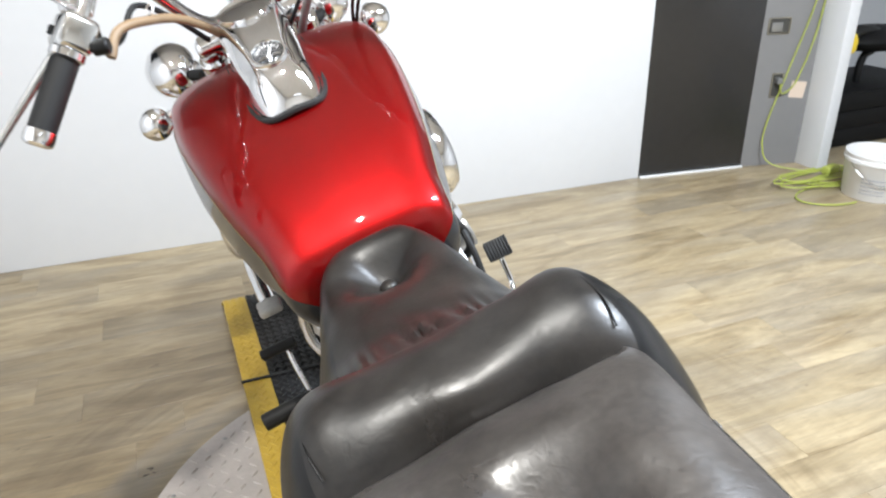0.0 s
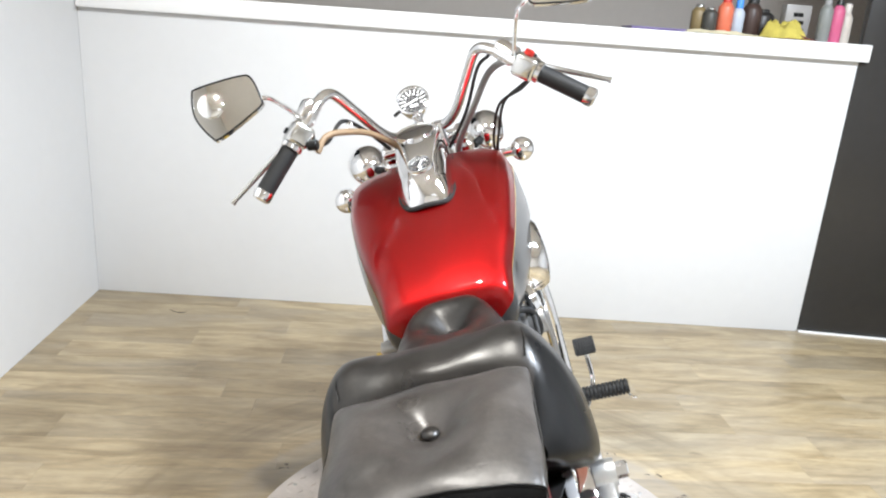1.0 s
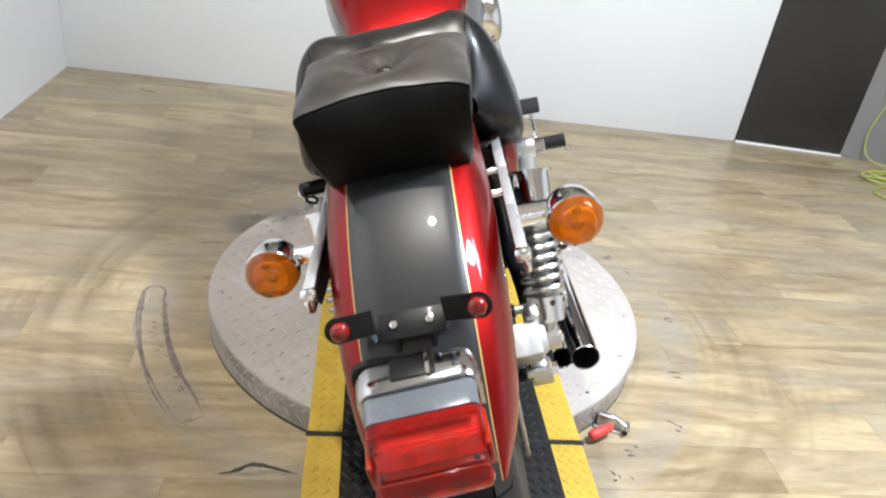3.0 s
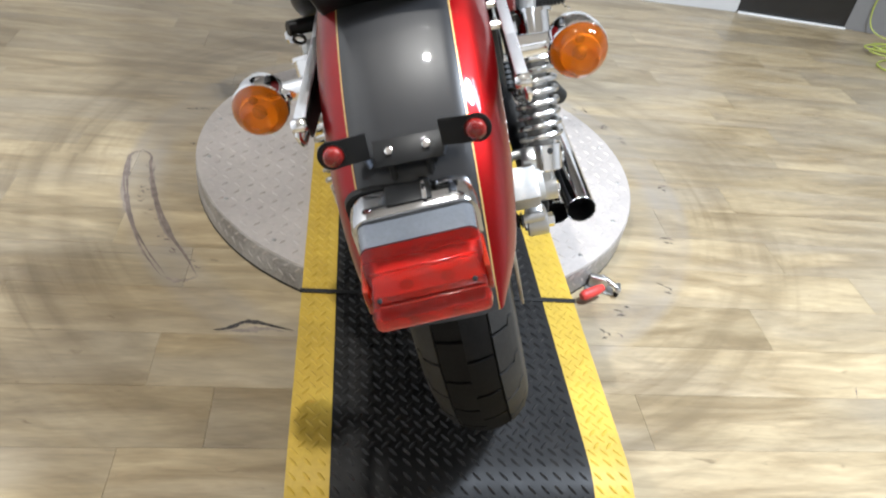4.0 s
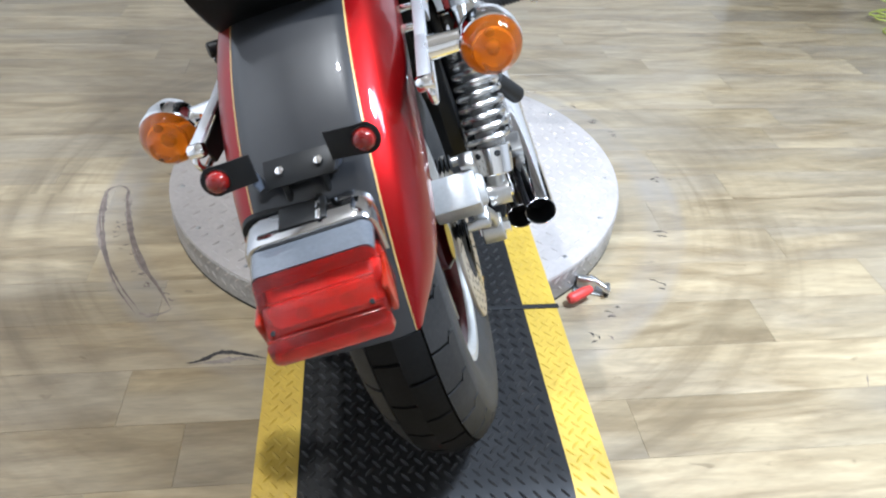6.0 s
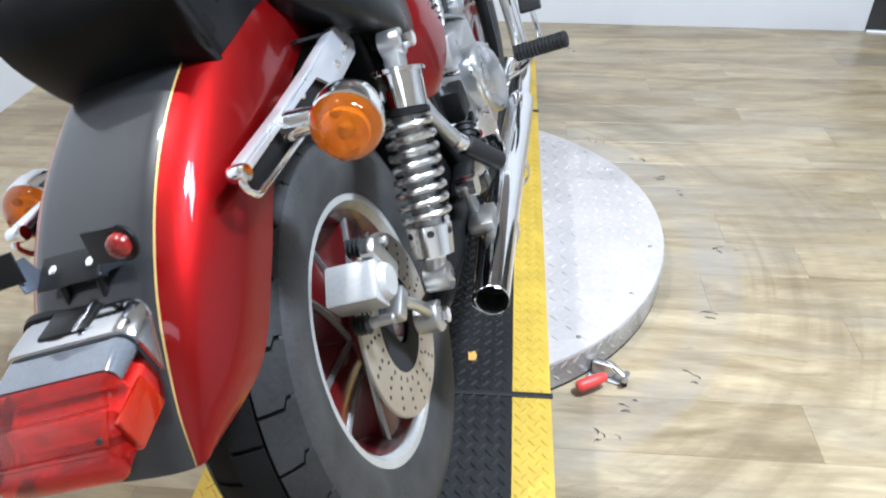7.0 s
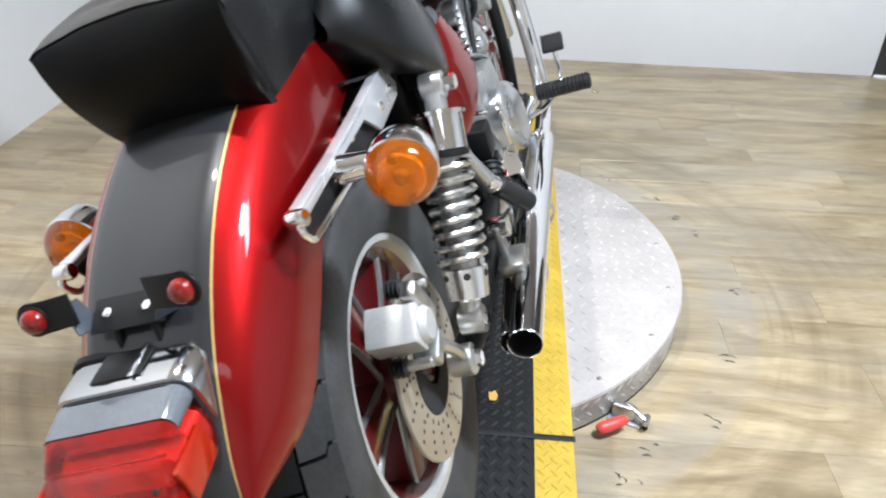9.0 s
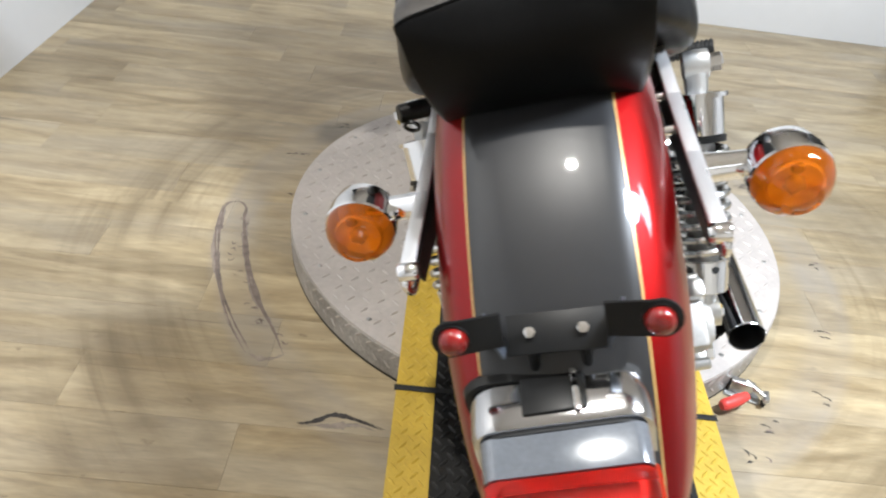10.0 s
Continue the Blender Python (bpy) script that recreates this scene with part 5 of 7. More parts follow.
for s in (-1, 1):
    top, low = Vector((s * 0.098, 1.010, 1.060)), Vector((s * 0.098, 1.40, 0.345))
    leg = part("fork_leg", rod(S(top), S(top.lerp(low, 0.55)), 0.0205, 20), CHROME, bike, "chrome front fork leg")
    part("fork_slider", rod(S(top.lerp(low, 0.50)), S(low), 0.028, 20, 0.026), POLISHED, leg)
    part("fork_cover", rod(S(top.lerp(low, 0.04)), S(top.lerp(low, 0.26)), 0.028, 24), CHROME, leg)
    part("fork_cap", lathe([(0, 0.018), (0.012, 0.017), (0.018, 0.010), (0.020, 0)], 16, aim(S(top), Vector(top) - Vector(low))), CHROME, leg)
part("top_yoke", box(0.235, 0.070, 0.026, STEER @ Matrix.Translation((0, 1.005, 1.050)) @ Matrix.Rotation(radians(-28), 4, "X"), 0.009, seg=3), CHROME, bike, "chrome top fork yoke")
part("lower_yoke", box(0.235, 0.075, 0.034, STEER @ Matrix.Translation((0, 1.100, 0.885)) @ Matrix.Rotation(radians(-28), 4, "X"), 0.009, seg=3), CAST, bike)
part("front_axle", rod(S((-0.115, 1.40, 0.345)), S((0.115, 1.40, 0.345)), 0.012, 16), CHROME, bike)
arc = [[(x, 1.44 + (0.365 + dz) * math.cos(radians(a)), 0.345 + (0.365 + dz) * math.sin(radians(a))) for x, dz in ((-0.075, -0.05), (-0.070, -0.02), (-0.045, 0.004), (0, 0.012), (0.045, 0.004), (0.070, -0.02), (0.075, -0.05))] for a in range(20, 176, 12)]
part("front_fender", shell(surface(np.array(arc), 40, 24), 0.003), RED_PAINT, bike, "glossy red front fender")

bar = [(-0.365, 0.640, 1.104), (-0.295, 0.672, 1.166), (-0.248, 0.697, 1.206), (-0.205, 0.735, 1.248), (-0.172, 0.775, 1.257), (-0.140, 0.830, 1.205), (-0.100, 0.905, 1.130), (-0.062, 0.955, 1.095), (0, 0.965, 1.090)]
bar = bar + [(-x, y, z) for x, y, z in bar[-2::-1]]
handlebar = part("handlebar", tube(SS(bar), 0.0125, 16, 130), CHROME, bike, "tall chrome pullback handlebar")
for s in (-1, 1):
    part("riser", rod(S((s * 0.045, 0.968, 1.040)), S((s * 0.045, 0.962, 1.105)), 0.019, 18), CHROME, handlebar)
    e, i = Vector((s * 0.367, 0.638, 1.102)), Vector((s * 0.287, 0.676, 1.173))
    d = (e - i).normalized()
    grip = part("hand_grip", rod(S(i - d * 0.008), S(e - d * 0.006), 0.0195, 24), RUBBER, handlebar, "smooth black rubber grip")
    part("grip_end", lathe([(0.0205, -0.010), (0.0215, 0.0), (0.0205, 0.009), (0.016, 0.012), (0.012, 0.010), (0, 0.010)], 24, aim(S(e), STEER.to_3x3() @ d)), CHROME, grip)
    part("grip_collar", lathe([(0.013, -0.004), (0.0245, -0.004), (0.0245, 0.006), (0.020, 0.008)], 24, aim(S(i - d * 0.010), STEER.to_3x3() @ d)), CHROME, grip)
    sw = part("switch_box", box(0.052, 0.050, 0.052, STEER @ frame_of(i - d * 0.040, i, (0, 0, 1)), 0.010, seg=3), POLISHED, handlebar, "cast alloy switch housing")
    face = STEER @ frame_of(i - d * 0.040, i, (0, -0.6, 0.8))
    part("switch", box(0.014, 0.012, 0.008, face @ Matrix.Translation((0.004, 0.010, 0.026 if s < 0 else -0.026)), 0.002), BLACK_PAINT, sw)
    if s > 0:
        part("kill_switch", box(0.020, 0.018, 0.010, STEER @ frame_of(i - d * 0.046, i, (0, 0, 1)) @ Matrix.Translation((0, 0.026, -0.006)), 0.003), material("red_switch", (0.65, 0.03, 0.02), 0.4), sw, "red stop switch")
    else:
        part("rotary_switch", rod(S(i - d * 0.028 + Vector((0.022, -0.010, -0.018))), S(i - d * 0.028 + Vector((0.044, -0.016, -0.022))), 0.012, 16), BLACK_PAINT, sw)
    part("reservoir", box(0.056, 0.040, 0.036, STEER @ frame_of(i - d * 0.082 + Vector((0, 0.020, 0.012)), i, (0, 0, 1)), 0.008, seg=3), CHROME, handlebar, "chrome master cylinder")
    root = i - d * 0.055 + Vector((0, 0.044, 0.004))
    tip = Vector((s * 0.455, 0.705, 1.094)) if s < 0 else Vector((0.440, 0.715, 1.112))
    part("lever", tube(SS([root, root.lerp(tip, 0.18) + Vector((0, 0.022, 0)), root.lerp(tip, 0.5) + Vector((0, 0.024, 0)), root.lerp(tip, 0.85) + Vector((0, 0.006, 0)), tip]), 0.0062, 12, taper=((0, 1.5), (0.25, 1.2), (0.9, 0.9), (1, 1.25))), POLISHED, handlebar, "polished alloy hand lever")
    # mirror
    cen = Vector((-0.364, 0.600, 1.306)) if s < 0 else Vector((0.352, 0.600, 1.352))
    nrm = Vector((-s * 0.06, -0.93, 0.36)).normalized()
    mx = Vector((s * 0.93, 0.0, 0.12 if s < 0 else 0.30)).normalized()
    mx = (mx - nrm * mx.dot(nrm)).normalized()
    my = nrm.cross(mx) if s > 0 else mx.cross(nrm)
    if my.z < 0:
        my = -my
    mm = Matrix((mx, my, mx.cross(my))).transposed().to_4x4()
    mm.translation = cen
    mm = STEER @ mm
    facing = 1 if mx.cross(my).dot(nrm) > 0 else -1
    shape = [(-0.068, -0.006), (-0.054, 0.038), (-0.030, 0.046), (0.046, 0.036), (0.058, 0.026), (0.058, -0.014), (0.034, -0.052), (0.016, -0.056), (-0.054, -0.018)]
    ring = [(x * 1.08, y * 1.14) for x, y in catmull(shape + shape[:1], 54)[:-1]]
    wide = [(x * 1.045, y * 1.06) for x, y in ring]
    mirror = part("mirror", plate(wide, -facing * 0.014, mm, 0.0), CHROME, handlebar, "chrome rear-view mirror with a round blind-spot mirror")
    part("mirror_rim", tube([mm @ Vector((x * 1.02, y * 1.03, facing * 0.001)) for x, y in list(ring) + [ring[0]]], 0.0022, 6, smooth=False), BLACK_PAINT, mirror)
    part("mirror_face", plate(list(ring), facing * 0.0012, mm @ Matrix.Translation((0, 0, facing * 0.0005)), 0.0), MIRROR, mirror, "mirror glass")
    spotm = mm @ Matrix.Translation((0.030, 0.002, facing * 0.0018))
    part("blind_spot_mirror", lathe([(0.0255, 0.0), (0.026, facing * 0.003), (0.024, facing * 0.0045), (0.012, facing * 0.0065), (0, facing * 0.0072)], 32, spotm), MIRROR, mirror, "small round convex mirror")
    part("mirror_stem", tube([mm @ Vector((-0.060, 0.0, -facing * 0.007)), mm @ Vector((-0.085, 0.002, -facing * 0.006)), Vector(S((s * 0.262, 0.670, 1.262 if s < 0 else 1.305))), Vector(S((s * 0.240, 0.700, 1.225)))], 0.0048, 10), CHROME, mirror)

# speedometer
sm = STEER @ aim((0, 1.140, 1.158), (0, -0.80, 0.60))
speedo = part("speedometer", lathe([(0, -0.060), (0.022, -0.058), (0.038, -0.045), (0.045, -0.022), (0.047, 0.0), (0.046, 0.006), (0.042, 0.008), (0.040, 0.003)], 40, sm), CHROME, bike, "round chrome speedometer")
part("dial", lathe([(0.041, 0.0015), (0, 0.0015)], 40, sm), DIAL, speedo, "black dial with white graduations")
bm = bmesh.new()
for k in range(13):
    a = radians(-30 + 20 * k)
    box(0.0022, 0.008, 0.0008, sm @ Matrix.Translation((0.034 * math.cos(a), 0.034 * math.sin(a), 0.0025)) @ Matrix.Rotation(a - math.pi / 2, 4, "Z"), 0, bm)
for k in range(8):
    a = radians(-20 + 31 * k)
    box(0.0050, 0.0040, 0.0006, sm @ Matrix.Translation((0.0245 * math.cos(a), 0.0245 * math.sin(a), 0.0024)), 0, bm)
box(0.022, 0.007, 0.0008, sm @ Matrix.Translation((0, -0.014, 0.0025)), 0, bm)
part("markings", bm, MARK, speedo)
part("needle", box(0.046, 0.003, 0.0012, sm @ Matrix.Translation((-0.006, -0.003, 0.0045)) @ Matrix.Rotation(radians(16), 4, "Z"), 0), MARK, speedo)
part("glass", lathe([(0.0405, 0.0065), (0.02, 0.0085), (0, 0.009)], 32, sm), GLASS, speedo).visible_shadow = False
part("meter_bracket", rod(S((0, 1.04, 1.05)), S((0, 1.160, 1.125)), 0.014, 14), CHROME, speedo)
part("trip_knob", rod(S((-0.045, 1.145, 1.140)), S((-0.062, 1.14, 1.132)), 0.005, 10), BLACK_PAINT, speedo)

# headlamp between two passing lamps
def bowl_lamp(name, c, r, deep, label):
    m = STEER @ aim(c, (0, 1, -0.03))
    k = r
    ob = part(name, lathe([(0, -deep), (k * 0.35, -deep * 0.96), (k * 0.66, -deep * 0.80), (k * 0.88, -deep * 0.50), (k, -deep * 0.12), (k * 1.04, 0), (k * 1.04, deep * 0.10), (k * 0.97, deep * 0.14)], 44, m), CHROME, bike, label)
    part("lamp_glass", lathe([(k * 0.97, deep * 0.13), (k * 0.5, deep * 0.24), (0, deep * 0.28)], 36, m), CLEAR_LENS, ob)
    return ob


bowl_lamp("headlamp", (0, 1.235, 0.93), 0.088, 0.12, "chrome headlamp bowl")
for s in (-1, 1):
    lamp = bowl_lamp("passing_lamp", (s * 0.178, 1.175, 1.015), 0.056, 0.080, "chrome bullet passing lamp")
    part("lamp_bracket", tube(SS([(s * 0.075, 1.09, 0.955), (s * 0.13, 1.13, 0.965), (s * 0.172, 1.150, 0.975)]), 0.011, 12), CHROME, lamp)
    part("lamp_nut", rod(S((s * 0.150, 1.105, 1.005)), S((s * 0.128, 1.085, 1.000)), 0.012, 12), BLACK_PAINT, lamp)
    turn_signal("turn_signal", S((s * 0.262, 1.155, 0.940)), S((s * 0.150, 1.150, 0.945)), (0, 1, -0.05), bike, r=0.034)

# cables
part("cable", tube(SS([(-0.232, 0.690, 1.150), (-0.205, 0.712, 1.176), (-0.160, 0.748, 1.168), (-0.110, 0.800, 1.140), (-0.06, 0.90, 1.07), (-0.05, 1.0, 1.0)]), 0.0072, 10), CABLE, bike, "tan sleeved clutch cable")
part("cable_tie", lathe([(0.0085, -0.002), (0.0085, 0.002)], 12, STEER @ aim((-0.152, 0.749, 1.181), (0.6, 0.5, -0.6))), MARK, bike)
part("cable", tube(SS([(-0.230, 0.690, 1.190), (-0.235, 0.715, 1.165), (-0.21, 0.75, 1.16), (-0.17, 0.80, 1.19), (-0.13, 0.85, 1.15), (-0.09, 0.92, 1.08)]), 0.0048, 8), RUBBER, bike, "black control cable")
part("cable", tube(SS([(0.262, 0.735, 1.190), (0.235, 0.760, 1.215), (0.19, 0.800, 1.20), (0.14, 0.85, 1.13), (0.09, 0.93, 1.05), (0.07, 1.02, 0.98)]), 0.0080, 10), GREY_CABLE, bike, "grey braided brake hose")
for k in range(2):
    part("cable", tube(SS([(0.268, 0.690 + 0.01 * k, 1.172), (0.240, 0.715, 1.158 - 0.006 * k), (0.200 - 0.010 * k, 0.77, 1.125), (0.178 - 0.012 * k, 0.86, 1.04), (0.165, 0.97, 0.96), (0.12, 1.04, 0.90)]), 0.0036, 8), RUBBER, bike, "black throttle cable")
part("cable", tube(SS([(0.195, 0.755, 1.240), (0.165, 0.800, 1.215), (0.12, 0.88, 1.12), (0.06, 0.98, 1.03)]), 0.0042, 8), RUBBER, bike, "black wiring sleeve")

# ---------------------------------------------------------------- frame, engine, exhaust
frame_tubes = [
    [(0, 0.99, 1.02), (0, 1.05, 0.88)],
    [(0.0, 1.00, 0.96), (0, 0.70, 0.86), (0, 0.35, 0.72), (0, 0.12, 0.74)],
    [(0.05, 1.02, 0.88), (0.125, 1.06, 0.62), (0.130, 1.00, 0.30), (0.12, 0.75, 0.20), (0.12, 0.42, 0.21), (0.13, 0.28, 0.34), (0.12, 0.20, 0.60), (0.10, 0.10, 0.74)],
    [(-0.05, 1.02, 0.88), (-0.09, 1.00, 0.60), (-0.11, 0.95, 0.26), (-0.12, 0.75, 0.20), (-0.12, 0.42, 0.21), (-0.13, 0.28, 0.34), (-0.12, 0.20, 0.60), (-0.10, 0.10, 0.74)],
    [(0.10, 0.15, 0.735), (0.115, 0.02, 0.735), (0.116, -0.12, 0.735)],
    [(-0.10, 0.15, 0.735), (-0.115, 0.02, 0.735), (-0.116, -0.12, 0.735)],
]
for line in frame_tubes:
    part("frame_tube", tube(line, 0.017, 12), BLACK_PAINT, bike, "black painted frame tube")

# crankcase and covers
case_rows = [[(x, y, z) for x, z in ((-hw, 0.30), (-hw, 0.24), (-hw * 0.7, 0.205), (0, 0.20), (hw * 0.7, 0.205), (hw, 0.24), (hw, 0.30), (hw, 0.42), (hw * 0.85, 0.50), (0, 0.53), (-hw * 0.85, 0.50), (-hw, 0.42))] for y, hw in ((0.34, 0.06), (0.37, 0.11), (0.45, 0.14), (0.60, 0.15), (0.75, 0.145), (0.86, 0.12), (0.90, 0.07))]
bm = bmesh.new()
sheet(bm, np.array([catmull(r + r[:1], 48)[:-1] for r in case_rows]), close_v=True, cap=True)
engine = part("crankcase", bm, CAST, bike, "cast alloy engine crankcase")
for s in (-1, 1):
    m = Matrix.Translation((s * 0.164, 0.605, 0.382)) @ Matrix.Rotation(radians(90 * s), 4, "Y") @ Matrix.Rotation(radians(-36 * s), 4, "Z") @ Matrix.Diagonal((0.60, 1.12, 1, 1))
    part("side_cover", lathe([(0.120, -0.03), (0.120, 0.004), (0.128, 0.008), (0.128, 0.016), (0.122, 0.024), (0.108, 0.028), (0.104, 0.027), (0.096, 0.033), (0.05, 0.037), (0, 0.038)], 48, m), MACHINED, engine, "satin oval engine side cover")
    for k in range(8):
        a = 2 * math.pi * k / 8 + 0.2
        part("cover_bolt", lathe([(0.006, 0), (0.006, 0.007), (0.004, 0.009), (0, 0.009)], 8, m @ Matrix.Translation((0.115 * math.cos(a), 0.115 * math.sin(a), 0.022))), CHROME, engine)
    gear_case = part("gear_case", box(0.060, 0.190, 0.085, pose(s * 0.112, 0.500, 0.492, -22, 0, 0), 0.016, seg=3), MACHINED, engine, "satin alloy gearbox casting")
    for yy, zz, rr in ((0.44, 0.512, 0.010), (0.56, 0.470, 0.010), (0.50, 0.500, 0.016)):
        part("boss", lathe([(rr, -0.004), (rr, 0.006), (rr * 0.8, 0.009), (0, 0.009)], 14, aim((s * 0.142, yy, zz), (s, 0, 0))), CAST, gear_case)
    lifter = part("lifter_block", lathe([(0.034, -0.05), (0.036, 0.0), (0.030, 0.016), (0.018, 0.024), (0, 0.026)], 24, aim((s * 0.118, 0.745, 0.535), (s, -0.15, 0.3))), MACHINED, engine, "satin alloy lifter housing")
    part("lifter_cap", lathe([(0.020, -0.03), (0.022, 0.012), (0.016, 0.020), (0, 0.021)], 20, aim((s * 0.122, 0.700, 0.575), (s, -0.1, 0.5))), MACHINED, lifter)
    part("lifter_bolt", lathe([(0.007, 0), (0.007, 0.008), (0, 0.009)], 6, aim((s * 0.142, 0.760, 0.556), (s, -0.15, 0.3))), CHROME, lifter)
# two finned cylinders in a vee
for tilt, yy, name in ((30, 0.53, "rear_cylinder"), (-26, 0.72, "front_cylinder")):
    base = Matrix.Translation((0.0, yy, 0.47)) @ Matrix.Rotation(radians(tilt), 4, "X")
    core = part(name, rod((base @ Vector((0, 0, 0))), (base @ Vector((0, 0, 0.235))), 0.062, 28), DIRTY_ALU, engine, "air-cooled finned cylinder")
    for k in range(11):
        w = 0.134 if k < 8 else 0.122
        out_line = catmull([(w, 0.03), (w * 0.72, w * 0.80), (0, w * 0.92), (-w * 0.72, w * 0.80), (-w, 0.03), (-w, -0.03), (-w * 0.72, -w * 0.80), (0, -w * 0.92), (w * 0.72, -w * 0.80), (w, -0.03), (w, 0.03)], 40)[:-1]
        part("fin", plate([tuple(p) for p in out_line], 0.0034, base @ Matrix.Translation((0, 0, 0.030 + k * 0.0175)), 0), MACHINED, core)
    part("rocker_cover", box(0.150, 0.110, 0.045, base @ Matrix.Translation((0, 0, 0.245)), 0.018, seg=3), POLISHED, core, "chrome rocker cover")
    part("pushrod_tube", rod(base @ Vector((-0.096, 0.02, -0.04)), base @ Vector((-0.080, 0.02, 0.21)), 0.010, 12), CHROME, core)
# cast alloy blocks between the cylinders and the right-hand cover
block = part("cam_housing", box(0.085, 0.105, 0.072, pose(0.118, 0.455, 0.520, -14, 6, 0), 0.010, seg=2), MACHINED, engine, "satin alloy cam housing with a dark slot")
part("slot", box(0.046, 0.004, 0.014, pose(0.120, 0.4015, 0.505, -14, 6, 0), 0.001), DARK_GAP, block)
part("ledge", box(0.092, 0.030, 0.010, pose(0.118, 0.420, 0.482, -14, 6, 0), 0.003), CHROME, block)
for dx in (-0.03, 0.0, 0.03):
    part("cap_bolt", lathe([(0.006, 0), (0.006, 0.007), (0, 0.008)], 8, aim((0.118 + dx, 0.428, 0.562), (0.1, -0.25, 1))), CHROME, block)
# Black block added where there is only a shaded gap between the castings.
part("shade_block", box(0.080, 0.070, 0.070, pose(0.115, 0.400, 0.425, 0, 0, 0), 0.008), BLACK_PAINT, engine, "added black block for the dark gap behind the bracket")
# carburettor side
part("intake", rod((0.02, 0.64, 0.64), (0.19, 0.64, 0.66), 0.034, 24), DIRTY_ALU, engine, "alloy carburettor body")
cleaner_m = Matrix.Translation((0.185, 0.800, 0.765)) @ Matrix.Rotation(radians(90), 4, "Y")
cleaner = part("air_cleaner", lathe([(0.090, -0.055), (0.094, -0.050), (0.095, 0.0), (0.092, 0.022), (0.082, 0.040), (0.060, 0.050), (0, 0.055)], 48, cleaner_m @ Matrix.Diagonal((1.0, 1.15, 1, 1))), CHROME, bike, "chrome oval air cleaner cover")
part("backing", lathe([(0.02, -0.075), (0.086, -0.075), (0.092, -0.056), (0.02, -0.054)], 40, cleaner_m), BLACK_PAINT, cleaner)
part("horn_cover", lathe([(0.038, 0), (0.044, 0.006), (0.044, 0.022), (0.034, 0.034), (0, 0.038)], 30, Matrix.Translation((0.150, 0.655, 0.700)) @ Matrix.Rotation(radians(75), 4, "Y")), CHROME, bike, "round chrome engine cover")
for k in range(9):
    part("side_fin", box(0.012, 0.085 - 0.004 * k, 0.0032, pose(0.140 + 0.001 * k, 0.560 - 0.010 * k, 0.690 - 0.0135 * k, 28, 0, 0), 0.001), MACHINED, engine, "bright cooling fin")
part("fuel_hose", tube([(0.10, 0.52, 0.74), (0.155, 0.56, 0.72), (0.17, 0.58, 0.66), (0.14, 0.60, 0.62)], 0.008, 10), RUBBER, bike)
bm = bmesh.new()
for k in range(16):
    p = catmull([(0.085, 0.78, 0.78), (0.110, 0.76, 0.70), (0.112, 0.755, 0.62), (0.105, 0.75, 0.56)], 15)[k]
    lathe([(0.010, -0.0045), (0.0165, -0.002), (0.0165, 0.002), (0.010, 0.0045)], 14, aim(p, (0.05, -0.05, -1)), bm)
part("ribbed_hose", bm, RUBBER, bike, "black ribbed hose")
part("cable", tube([(0.13, 0.70, 0.76), (0.158, 0.62, 0.735), (0.163, 0.54, 0.68), (0.155, 0.50, 0.58)], 0.006, 8), RUBBER, bike)
part("inner_filler_box", box(0.19, 0.20, 0.20, pose(0, 0.235, 0.60), 0.012), BLACK_PAINT, bike)
part("electrics_tray", box(0.16, 0.22, 0.06, pose(0, 0.02, 0.78), 0.01), BLACK_PAINT, bike)
part("inner_guard", shell(surface(np.array([[(x, AX.y + 0.372 * math.cos(radians(a)), AX.z + 0.372 * math.sin(radians(a))) for x in (-0.085, 0, 0.085)] for a in range(-8, 96, 13)]), 20, 8), 0.003), VINYL_BLACK, bike, "black plastic inner mudguard")

# red side covers
for s in (-1, 1):
    rows = [
        [(s * 0.148, 0.320, 0.722), (s * 0.156, 0.295, 0.722), (s * 0.158, 0.255, 0.718), (s * 0.148, 0.205, 0.710)],
        [(s * 0.158, 0.338, 0.665), (s * 0.180, 0.300, 0.662), (s * 0.180, 0.205, 0.660), (s * 0.156, 0.115, 0.660)],
        [(s * 0.164, 0.338, 0.615), (s * 0.189, 0.300, 0.610), (s * 0.185, 0.195, 0.608), (s * 0.158, 0.112, 0.612)],
        [(s * 0.160, 0.305, 0.570), (s * 0.184, 0.262, 0.566), (s * 0.180, 0.185, 0.562), (s * 0.156, 0.128, 0.570)],
        [(s * 0.155, 0.225, 0.538), (s * 0.168, 0.205, 0.536), (s * 0.166, 0.178, 0.536), (s * 0.154, 0.150, 0.540)],
    ]
    cover = part("side_panel", shell(surface(np.array(rows), 24, 20), 0.003), RED_PAINT, bike, "glossy red side panel with a chrome badge")
    for k in range(4):
        part("badge_bar", box(0.004, 0.030 - 0.004 * k, 0.0045, pose(s * (0.1850 + 0.001 * k), 0.292, 0.662 - 0.011 * k, 0, 0, -s * 12), 0.001), BLACK_PAINT if k % 2 else CHROME, cover)

